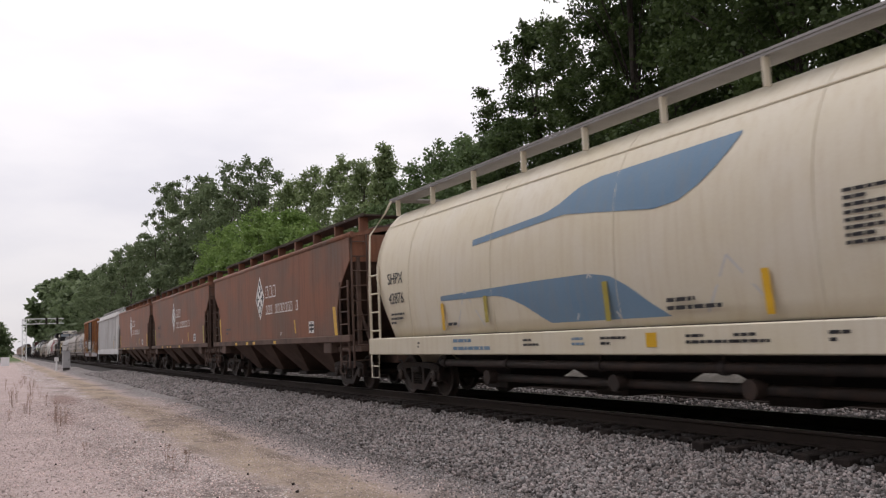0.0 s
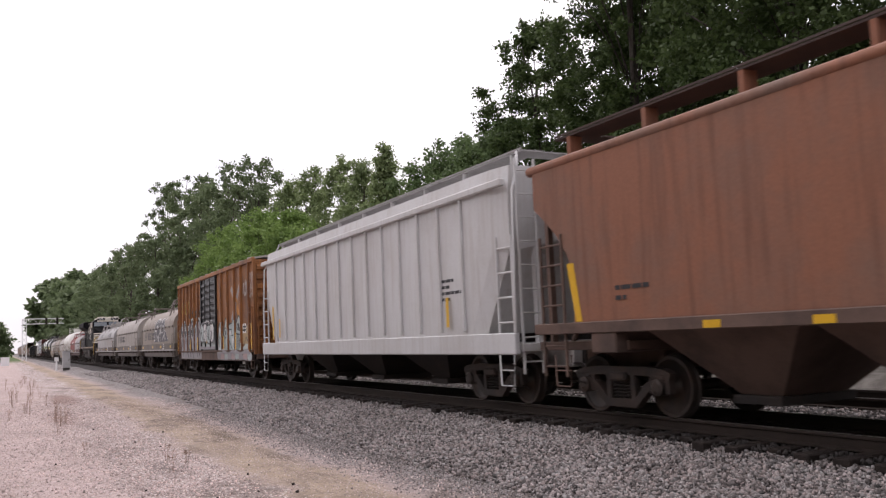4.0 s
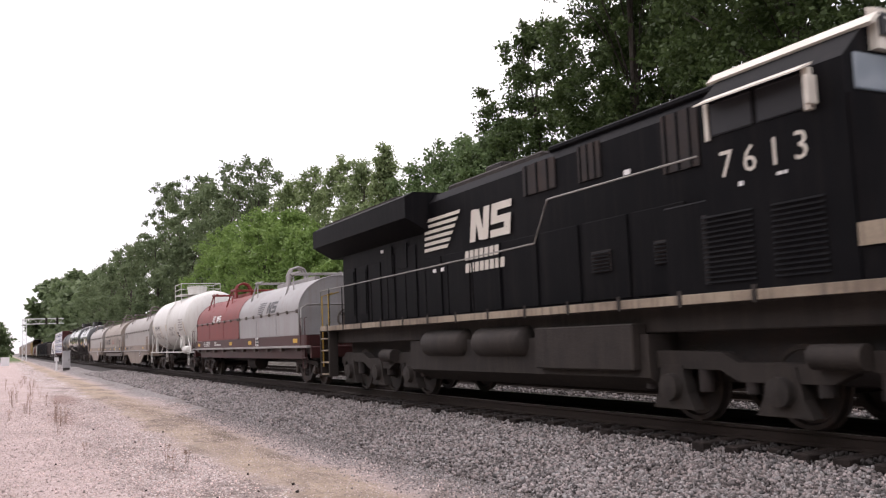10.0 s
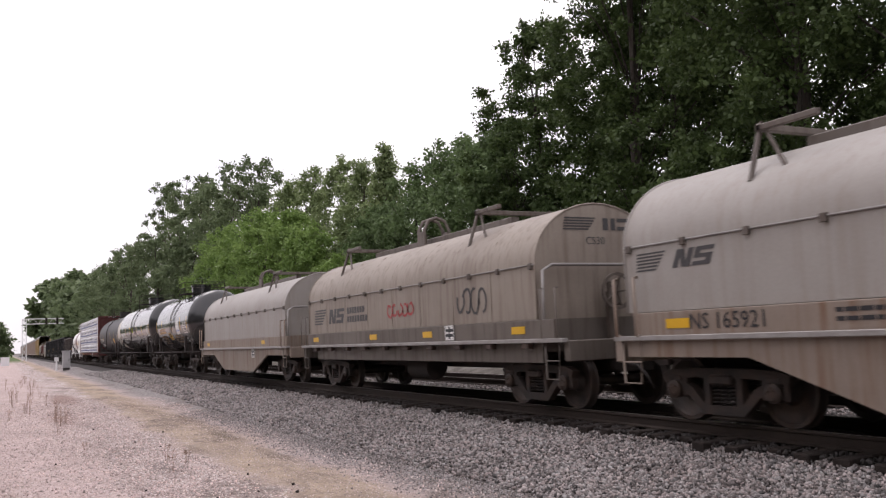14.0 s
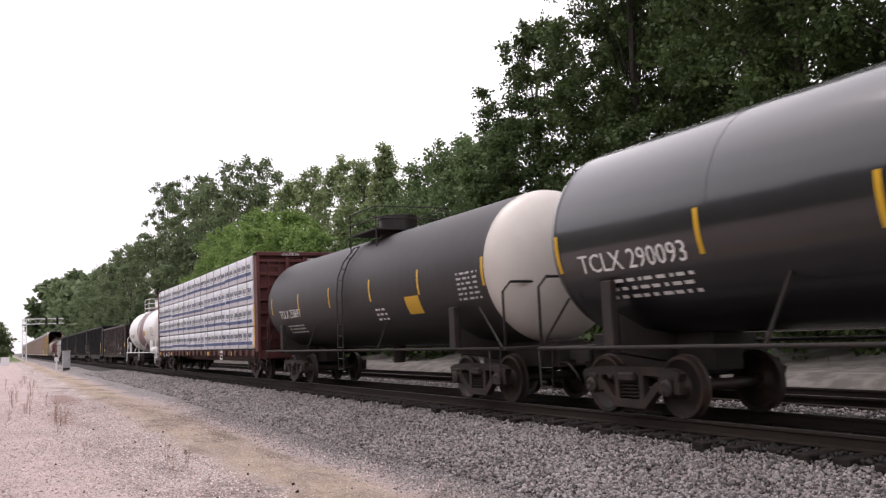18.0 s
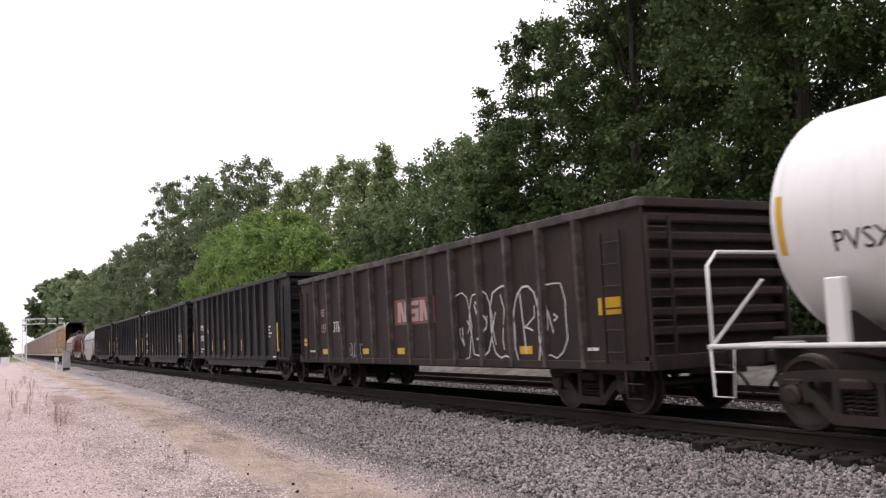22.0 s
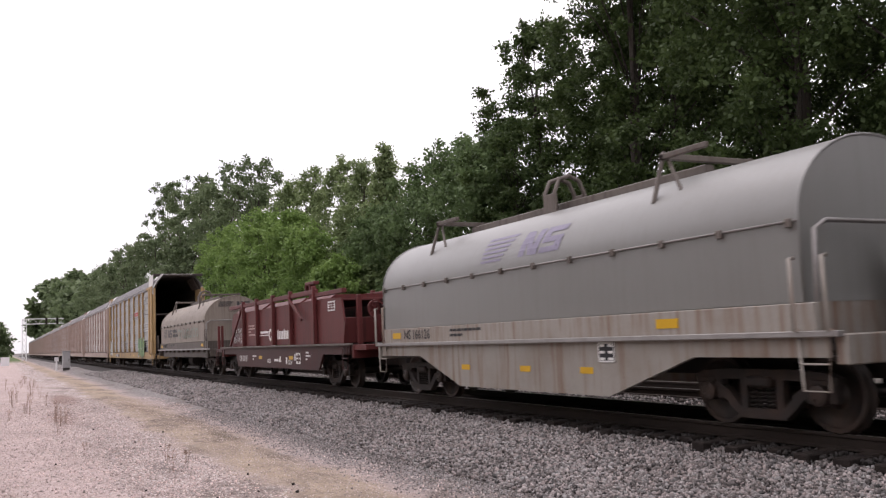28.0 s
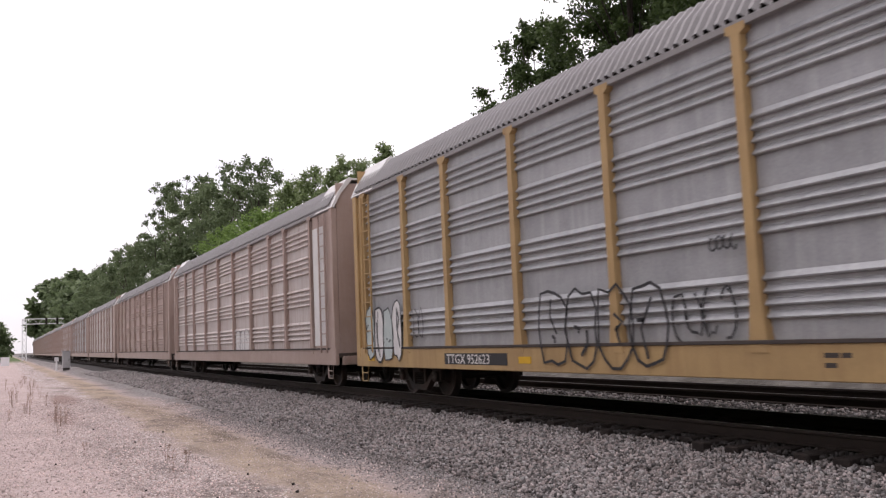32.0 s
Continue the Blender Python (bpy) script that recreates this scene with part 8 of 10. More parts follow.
    part("manway", turned([(top - 0.1, 0.0), (top - 0.1, 0.5), None, (top + 0.42, 0.5), None, (top + 0.42, 0.54), None, (top + 0.5, 0.54), None, (top + 0.5, 0.0)], "z", 22, (dome_x, 0, 0)), fittings if fittings is not M_STEEL_DARK else shell, t, "manway housing on top")
    pl = part("top_platform", slab(dome_x - 0.85, dome_x + 1.0, -1.05, 1.05, top + 0.02, top + 0.06), rm, t)
    for z in (top + 0.32, top + 0.62):
        for a, b in (((dome_x - 0.85, -1.05), (dome_x + 1.0, -1.05)), ((dome_x - 0.85, 1.05), (dome_x + 1.0, 1.05)), ((dome_x + 1.0, -1.05), (dome_x + 1.0, 1.05)), ((dome_x - 0.85, -0.4), (dome_x - 0.85, 1.05))):
            part("platform_rail", rod(bmesh.new(), (*a, z), (*b, z), 0.016, 6), rm, pl)
    for x in (dome_x - 0.85, dome_x + 1.0):
        for y in (-1.05, 1.05):
            part("rail_post", rod(bmesh.new(), (x, y, zc + math.sqrt(r * r - 1.05 ** 2)), (x, y, top + 0.62), 0.018, 6), rm, pl)
    pts = []
    for k in range(9):
        z = 0.55 + (top - 0.3 - 0.55) * k / 8
        yy = -math.sqrt(max(0.05, (r + 0.09) ** 2 - (max(z, zc) - zc) ** 2))
        pts.append((yy, z))
    bm = bmesh.new()
    for dx in (-0.2, 0.2):
        bent([(dome_x - 0.42 + dx, y, z) for y, z in pts], 0.018, 5, bm)
    lad = part("ladder", bm, rm, t)
    rg0 = part("rung", rod(bmesh.new(), (dome_x - 0.62, 0, 0), (dome_x - 0.22, 0, 0), 0.015, 5), rm, lad)
    rg0.matrix_basis = pose(0, pts[0][0], pts[0][1] + 0.02)
    for k in range(1, 12):
        u = k / 11 * 8
        i = min(int(u), 7)
        y = pts[i][0] + (pts[i + 1][0] - pts[i][0]) * (u - i)
        z = pts[i][1] + (pts[i + 1][1] - pts[i][1]) * (u - i)
        again(rg0, pose(0, y, z))
    part("bottom_outlet", turned([(zc - r - 0.45, 0.16), (zc - r + 0.1, 0.2)], "z", 12, (0, 0, 0)), M_STEEL_DARK, t)
    couplers(t, L)
    return register(t, front, rear)


def on_tank(car, text, size, x, z, r, zc, mat, name, squeeze=1.0):
    """Writing laid on the curve of the tank."""
    s = tank_side(r + 0.006, zc)
    o = lettering(text, size, x, z, s(z + size * 0.35), mat, car, name)
    tilt = math.degrees(math.asin(max(-1, min(1, (z + size * 0.35 - zc) / r))))
    for w in o:
        w.matrix_basis = Matrix.Translation((x, s(z), z)) @ pose(0, 0, 0, 90 - tilt, 0, 0) @ Matrix.Diagonal((squeeze, 1, 1, 1))
    return o


def on_head(car, text, size, y, z, r, zc, half, mat, rows=2):
    """Writing laid on the dished leading end of a tank, with rows of small print below."""
    def dish(py, pz):
        return half + r * 0.42 * math.sqrt(max(0.0, 1 - (py * py + (pz - zc) ** 2) / r / r)) + 0.006
    for w in lettering(text, size, 0, z, y, mat, car, "end_number", end=True):
        for v in w.data.vertices:
            v.co.z += dish(y + v.co.x, z + v.co.y)
    for k in range(rows):
        bm = bmesh.new()
        za, zb = z - size * (0.75 + 0.75 * k), z - size * (0.30 + 0.75 * k)
        for j in range(5):
            ya = y + j * size * 0.95
            yb = ya + size * (0.75 if (j + k) % 3 else 0.5)
            bm.faces.new([bm.verts.new((dish(py, pz), py, pz)) for py, pz in ((ya, za), (yb, za), (yb, zb), (ya, zb))])
        part("small_print", bm, mat, car)


def tank_strips(car, xs, z0, z1, r, zc, mat=None, w=0.09):
    f = tank_side(r, zc)
    for x in xs:
        band(car, "reflector_strip", [x, x + w], lambda q: z0, lambda q: z1, f, mat or M_YELLOW, 8, 0.007)


def tank_panel(car, x, z, w, h, r, zc, ink, lines, back=None, name="data_panel"):
    f = tank_side(r, zc)
    if back:
        band(car, name, [x, x + w], lambda q: z, lambda q: z + h, f, back, 6, 0.006)
    bm = bmesh.new()
    for k in range(lines):
        za, zb = z + h * (k + 0.25) / lines, z + h * (k + 0.25) / lines + min(0.055, 0.42 * h / lines)
        xb, j = x - 0.03, 0
        while xb < x + w - 0.12:
            xa = xb + 0.045 + 0.06 * abs(math.sin(2.7 * k + j))
            xb, j = min(x + w, xa + 0.06 + 0.13 * abs(math.sin(4.1 * j + 1.9 * k + x))), j + 1
            bm.faces.new([bm.verts.new((px, f(pz) - 0.009, pz)) for px, pz in ((xa, za), (xb, za), (xb, zb), (xa, zb))])
    part("small_print", bm, ink, car)


R1, Z1 = 1.50, 2.62
cimx = tank_car(-196.2, -208.95, R1, Z1, 5.35, M_TANK_WHITE, M_STEEL_DARK, "chalky white tank car with a rust-stained ladder", -0.4, rail_mat=M_TANK_WHITE, dome_x=0.6)
on_tank(cimx, "CIMX 2100", 0.35, -4.7, 2.33, R1, Z1, M_BLACKP, "car_number")
tank_panel(cimx, -4.6, 1.85, 1.5, 0.35, R1, Z1, M_FRAME_GREY, 3)
tank_panel(cimx, 3.1, 2.15, 1.1, 0.65, R1, Z1, M_FRAME_GREY, 5)
tank_panel(cimx, 2.3, 1.75, 0.45, 0.35, R1, Z1, M_WHITE, 2, M_BLACKP)
tank_strips(cimx, (-5.35, -2.85, -0.95, 2.15, 4.5), 1.9, 2.6, R1, Z1, paint("dull_amber_strip", (0.42, 0.26, 0.05)))
scrawl(cimx, -0.1, 1.6, 1.95, 2.4, 0, M_FRAME_GREY, 5, 51, 0.035, tank_side(R1, Z1))
scrawl(cimx, -2.9, -1.8, 1.4, 1.95, 0, M_FRAME_GREY, 2, 52, 0.045, tank_side(R1, Z1))
part("air_reservoir", turned([(-0.6, 0.0), (-0.6, 0.16), (-0.5, 0.2), (0.5, 0.2), (0.6, 0.16), (0.6, 0.0)], "x", 16, (4.9, -1.35, 1.18)), M_TANK_WHITE, cimx)
part("brake_housing", slab(5.9, 6.1, -0.9, -0.5, 1.4, 2.2, 0.05), M_TANK_WHITE, cimx)
brake_wheel(cimx, 6.2, 0.2, 1.9, M_TANK_WHITE, 0.25)
part("placard_holder", plate(blob(4.1, 1.55, 0.3, 0.35, random.Random(1), 4, 0.0), -1.54, -1.52), M_TANK_WHITE, cimx)

utlx = tank_car(-256.3, -268.3, 1.50, 2.62, 4.85, M_TANK_BLACK, M_STEEL_DARK, "glossy black tank car with amber lettering", dome_x=0.8)
on_tank(utlx, "UTLX 631683", 0.40, -4.10, 2.1, R1, Z1, paint("amber_lettering", (0.45, 0.23, 0.03)), "car_number", 0.8)
tank_panel(utlx, -3.95, 1.5, 1.75, 0.5, R1, Z1, paint("worn_amber_print", (0.2, 0.105, 0.025)), 4)
tank_panel(utlx, -1.45, 1.75, 0.9, 0.35, R1, Z1, M_BLACKP, 3, M_YELLOW)
tank_panel(utlx, 1.30, 2.0, 0.92, 0.66, R1, Z1, paint("blue_bar", (0.1, 0.18, 0.5)), 1, M_WHITE, "paper_placard")
tank_panel(utlx, 3.25, 2.0, 1.05, 0.62, R1, Z1, M_WHITE, 7)
tank_panel(utlx, 3.15, 1.55, 0.45, 0.3, R1, Z1, M_WHITE, 2, M_BLACKP)
tank_panel(utlx, 0.15, 1.55, 2.4, 0.45, R1, Z1, bpy.data.materials["worn_amber_print"], 4)
tank_strips(utlx, (-5.10, -3.20, 0.00, 2.60, 4.40), 2.2, 2.85, R1, Z1)

R2, Z2 = 1.58, 2.78
tclx = tank_car(-269.3, -286.2, R2, Z2, 7.6, M_TANK_BLACK, M_STEEL_DARK, "long glossy black tank car with white lettering", dome_x=0.35)
on_tank(tclx, "TCLX 290093", 0.42, -7.05, 2.2, R2, Z2, M_WHITE, "car_number")
on_head(tclx, "TCLX 290093", 0.17, 0.12, 3.02, R2, Z2, 7.6, M_WHITE)
tank_panel(tclx, -6.55, 1.75, 1.9, 0.35, R2, Z2, M_WHITE, 3)
tank_panel(tclx, 6.35, 2.1, 1.1, 0.65, R2, Z2, M_WHITE, 7)
tank_panel(tclx, -0.8, 2.45, 0.6, 0.3, R2, Z2, paint("lime_placard", (0.55, 0.6, 0.05)), 1, bpy.data.materials["lime_placard"])
tank_panel(tclx, 1.55, 2.1, 0.8, 0.3, R2, Z2, M_WHITE, 2)
tank_panel(tclx, 5.55, 1.72, 0.45, 0.4, R2, Z2, M_WHITE, 2, M_BLACKP)
tank_strips(tclx, (-7.60, -4.40, -1.75, 1.72, 4.15, 7.40), 2.25, 2.85, R2, Z2)
R3, Z3 = 1.50, 2.62
dull = tank_car(-287.3, -303.5, R3, Z3, 7.55, M_TANK_DULL, M_STEEL_DARK, "dull black tank car with one cream end", dome_x=0.2, head_mat=M_TANK_CREAM)
on_tank(dull, "TCLX 258697", 0.38, -6.35, 2.1, R3, Z3, M_WHITE, "car_number")
tank_panel(dull, -6.00, 1.6, 1.7, 0.3, R3, Z3, M_WHITE, 3)
tank_panel(dull, 3.70, 1.85, 0.75, 0.4, R3, Z3, M_YELLOW, 1, M_YELLOW)
tank_panel(dull, 6.30, 2.0, 0.95, 0.6, R3, Z3, M_LGREY, 6)
tank_panel(dull, 1.75, 1.75, 0.7, 0.35, R3, Z3, M_WHITE, 3)
tank_strips(dull, (-7.20, -4.25, -1.40, 1.65, 4.50, 7.40), 2.25, 2.8, R3, Z3)
R4, Z4 = 1.44, 2.52
pvsx = tank_car(-328.2, -342.5, R4, Z4, 5.85, M_TANK_BRIGHT, M_STEEL_DARK, "clean white tank car with a broad maroon band", band_mat=M_MAROON, band_x=(-1.64, 1.28), dome_x=0.25, rail_mat=M_TANK_BRIGHT)
on_tank(pvsx, "PVSX 57449", 0.34, -5.18, 2.08, R4, Z4, M_BLACKP, "car_number")
tank_panel(pvsx, -4.6, 1.6, 1.3, 0.3, R4, Z4, M_FRAME_GREY, 3)
tank_panel(pvsx, 4.2, 2.05, 1.0, 0.6, R4, Z4, M_FRAME_GREY, 6)
tank_panel(pvsx, 1.35, 2.16, 0.75, 0.3, R4, Z4, M_BLACKP, 1, M_YELLOW)
tank_panel(pvsx, 1.7, 1.55, 0.6, 0.4, R4, Z4, M_FRAME_GREY, 4)
tank_strips(pvsx, (-5.9, -3.2, -1.62, 1.15, 3.08, 5.35), 2.1, 2.8, R4, Z4)
part("air_reservoir", turned([(-0.65, 0.0), (-0.65, 0.17), (-0.55, 0.21), (0.55, 0.21), (0.65, 0.17), (0.65, 0.0)], "x", 16, (5.6, -1.35, 1.2)), M_TANK_BRIGHT, pvsx)
part("valve_box", plate(blob(6.55, 0.85, 0.22, 0.25, random.Random(3), 10), -1.42, -1.15), M_TANK_BRIGHT, pvsx)
brake_wheel(pvsx, 6.9, -0.3, 1.85, M_TANK_BRIGHT, 0.3)
for x in (5.0,):
    part("placard_holder", plate(blob(x, 1.45, 0.28, 0.34, random.Random(1), 4, 0.0), -1.52, -1.50), M_TANK_BRIGHT, pvsx)
# ---- centre-beam flat car with wrapped lumber, and the gondolas ----
M_BEAM = material("oxide_red_flatcar_paint", (0.10, 0.027, 0.025), 0.6, 0.0, (0.07, 0.03, 0.027), 0.6, 0.9, 0.12, 0.08, streak=(0.06, 0.03, 0.028), streak_amount=0.5)
# Darker than the beam red; covers the deck and side sills.
M_SILL = material("grimy_flatcar_sill", (0.035, 0.018, 0.016), 0.8, 0.0, (0.022, 0.015, 0.014), 0.7, 1.6, 0.2, 0.2, streak=(0.10, 0.045, 0.025), streak_amount=0.5, spec=0.2)
M_WRAP = material("white_lumber_wrap", (0.70, 0.70, 0.735), 0.38, 0.0, (0.60, 0.60, 0.645), 0.6, 1.3, 0.15, 1.0, fine=3.6, spec=0.5)
M_NAVY = paint("navy_print", (0.07, 0.095, 0.21))
M_SLATE = paint("grey_blue_print", (0.13, 0.14, 0.21))
M_LIME = paint("yellow_green_print", (0.50, 0.50, 0.15))
M_LUMBER = material("sawn_lumber_ends", (0.42, 0.30, 0.17), 0.8, 0.0, (0.34, 0.24, 0.13), 0.5, 3)
LOADS = []


def beam_car(front, rear):
    L = (front - rear) / 2
    t = thing("centre_beam_flatcar", "oxide red centre-beam flat car carrying wrapped lumber", "flat car", GROUP)
    part("deck", slab(-L, L, -1.42, 1.42, 1.02, 1.16, 0.01), M_SILL, t)
    part("centre_sill", slab(-L + 0.2, L - 0.2, -0.35, 0.35, 0.62, 1.02, 0.02), M_BEAM, t)
    for s in (-1, 1):
        part("side_sill", slab(-L, L, s * 1.40 - 0.04, s * 1.40 + 0.04, 0.86, 1.14, 0.01), M_SILL, t)
        k = None
        for i in range(24):
            x = -L + 0.5 + (2 * L - 1.0) * i / 23
            if k is None:
                k = part("winch_bracket", slab(-0.16, 0.16, s * 1.48 - 0.04, s * 1.48 + 0.04, 0.90, 1.10, 0.015), M_BEAM, t)
                k.matrix_basis = pose(x, 0, 0)
            else:
                again(k, pose(x, 0, 0))
        b = part("bulkhead", slab(s * (L - 0.12) - 0.04, s * (L - 0.12) + 0.04, -1.40, 1.40, 1.16, 4.58), M_BEAM, t, "tall ribbed end bulkhead")
        for y in (-1.42, 1.42):
            part("bulkhead_post", slab(s * (L - 0.12) - 0.22, s * (L - 0.12) + 0.22, y - 0.06, y + 0.06, 1.05, 4.62, 0.015), M_BEAM, b)
        for y in (-0.32, 0.32):
            part("bulkhead_post", slab(s * (L - 0.12) - 0.05, s * (L - 0.12) + 0.2, y - 0.07, y + 0.07, 1.1, 4.45, 0.012), M_BEAM, b)
        for i in range(7):
            z = 1.5 + i * 0.47
            part("bulkhead_rib", slab(*sorted((s * (L - 0.08), s * (L + 0.05))), -1.36, 1.36, z - 0.05, z + 0.05, 0.01), M_BEAM, b)
        part("bulkhead_cap", slab(s * (L - 0.12) - 0.22, s * (L - 0.12) + 0.22, -1.48, 1.48, 4.50, 4.64, 0.015), M_BEAM, b)
        freight_truck(t, s * 9.4)
        stirrup(t, s * (L - 0.3), M_BEAM, -1.47, 0.85, 0.5, 0.45)
        part("end_sill", slab(s * L - 0.15, s * L + 0.02, -1.42, 1.42, 0.78, 1.1, 0.015), M_BEAM, t)
    ladder(t, -1.05, -0.65, 1.2, 4.3, L + 0.10, M_BEAM, 9, face="x", r=0.02)
    part("centre_wall", slab(-L + 0.3, L - 0.3, -0.06, 0.06, 1.16, 4.5), M_BEAM, t)
    lettering("CAUTION", 0.15, L + 0.104, 4.5, -0.55, M_WHITE, t, "stencil", end=True)
    bm = bmesh.new()
    for i in range(3):
        box(bm, L + 0.06, L + 0.063, 0.45, 0.45 + 0.75 - 0.1 * i, 4.36 - 0.07 * i, 4.40 - 0.07 * i)
    part("small_print", bm, M_WHITE, t)
    lettering("601377", 0.2, L + 0.06, 3.88, 0.5, M_WHITE, t, "car_number", end=True)
    lettering("SOU", 0.34, -9.6, 0.83, -1.492, M_WHITE, t, "reporting_mark")
    lettering("601377", 0.34, -8.5, 0.83, -1.492, M_WHITE, t, "car_number")
    for x in (-10.9, -7.0, -2.4, 2.6, 7.0, 10.6):
        stripe(t, x, 0.9, -1.49, 0.4, 0.16)
    stripe(t, 10.93, 1.2, -1.485, 0.14, 1.6)
    notice(t, 5.3, 0.72, 0.5, 0.38, -1.5, back=M_BEAM)
    couplers(t, L)
    register(t, front, rear)
    # four tiers of wrapped bundles on each side of the beam
    tiers = ((1.165, 1.945), (1.995, 2.775), (2.825, 3.645), (3.695, 4.56))
    n = 5
    w = 21.7 / n
    rg = random.Random(77)
    for side in (-1, 1):
        for ti, (z0, z1) in enumerate(tiers):
            for ci in range(n):
                x0 = -10.85 + ci * w + 0.015
                x1 = x0 + w - 0.03
                y0, y1 = (-1.46, -0.1) if side < 0 else (0.1, 1.46)
                d = rg.uniform(-0.012, 0.012)
                b = thing("lumber_bundle", "bundle of lumber in white printed wrap strapped on the flat car", "lumber bundle", "lumber bundles")
                bm = bmesh.new()
                nx, nz = 56, 10

                def crease(x, z):
                    big = noise.noise((x * 1.7 + z * 1.2, z * 2.3, ti * 3.0 + ci * 7.0 + side))
                    fold = 1 - abs(noise.noise((x * 4.6 - z * 5.5, z * 3.2 + x, ti * 5.0 + ci + side)))
                    return 0.006 + 0.022 * big + 0.042 * fold ** 3
                fy = y0 + d if side < 0 else y0
                grid = []
                for i in range(nx + 1):
                    col = []
                    for j in range(nz + 1):
                        x, z = x0 + (x1 - x0) * i / nx, z0 + (z1 - z0) * j / nz
                        e = 0.0 if j in (0, nz) or i in (0, nx) else 1.0
                        col.append(bm.verts.new((x, fy - e * crease(x, z), z)))
                    grid.append(col)
                for i in range(nx):
                    for j in range(nz):
                        bm.faces.new((grid[i][j], grid[i + 1][j], grid[i + 1][j + 1], grid[i][j + 1])).smooth = True
                box(bm, x0, x1, fy + 0.003, y1, z0, z1)
                bmesh.ops.recalc_face_normals(bm, faces=bm.faces)
                sheet = np.array([[v.co.y for v in col] for col in grid])
                part("wrap", bm, M_WRAP, b, "creased white plastic wrap")
                if side < 0:
                    yy = fy - 0.058

                    def on_wrap(x, z):
                        """Just outside the wrap's own facets."""
                        i, j = min(nx - 1, max(0, int((x - x0) / (x1 - x0) * nx))), min(nz - 1, max(0, int((z - z0) / (z1 - z0) * nz)))
                        return float(sheet[i:i + 2, j:j + 2].min()) - 0.006

                    def printed(bm, xa, xb, za, zb):
                        """A patch of print that lies on the creased wrap."""
                        m = max(2, round((xb - xa) / 0.04))
                        rows = [[bm.verts.new((x, on_wrap(x, z), z)) for z in (za, za * 0.67 + zb * 0.33, za * 0.33 + zb * 0.67, zb)] for x in (xa + (xb - xa) * q / m for q in range(m + 1))]
                        for a, b2 in zip(rows, rows[1:]):
                            for q in range(3):
                                bm.faces.new((a[q], b2[q], b2[q + 1], a[q + 1]))

                    sb = bmesh.new()
                    slip = rg.uniform(-0.04, 0.05)
                    printed(sb, x0 + 0.05, x1 - 0.05, z0 + 0.13 + slip, z0 + 0.25 + slip)
                    part("stripe", sb, M_NAVY, b, "navy printed stripe")
                    for k in range(6):
                        a = x0 + 0.12 + k * 0.71
                        zz = z0 + 0.40 + slip * 0.5
                        pr = bmesh.new()
                        for q in range(4):
                            if a + 0.12 * q + 0.09 < x1 - 0.05:
                                printed(pr, a + 0.12 * q, a + 0.12 * q + 0.085, zz, zz + 0.16)
                        if a + 0.3 < x1 - 0.05:
                            printed(pr, a, a + 0.3, zz - 0.08, zz - 0.055)
                        part("print", pr, M_SLATE, b)
                        c = a + 0.56
                        if c + 0.1 < x1:
                            gl = ribbon(bmesh.new(), [(c, zz - 0.05), (c + 0.07, zz + 0.04), (c + 0.05, zz + 0.18), (c - 0.06, zz + 0.24)], 0.045, 0)
                            for v in gl.verts:
                                v.co.y = on_wrap(v.co.x, v.co.z) - 0.001
                            part("print", gl, M_LIME, b)
                    for k in range(3):
                        x = x0 + w * (k + 0.5) / 3
                        part("strap", slab(x - 0.014, x + 0.014, yy - 0.004, yy + 0.006, z0, z1), M_MARK, b)
                LOADS.append((b, (front + rear) / 2))
    return t


beam_car(-304.65, -327.35)
M_GON_BROWN = material("rusted_dark_brown_gondola", (0.022, 0.015, 0.014), 0.75, 0.0, (0.042, 0.023, 0.019), 0.7, 1.3, 0.25, 0.2, streak=(0.05, 0.029, 0.024), streak_amount=0.5, spec=0.3)
M_GON_BLACK = material("dull_black_gondola", (0.009, 0.0085, 0.0105), 0.6, 0.0, (0.021, 0.019, 0.02), 0.8, 0.55, 0.12, 0.06, streak=(0.038, 0.034, 0.035), streak_amount=0.5, spec=0.2)
M_GON_RIB = material("worn_rib_edge", (0.04, 0.029, 0.026), 0.7, 0.0, (0.14, 0.125, 0.118), 0.6, 3.0, 0.25, 0.15)


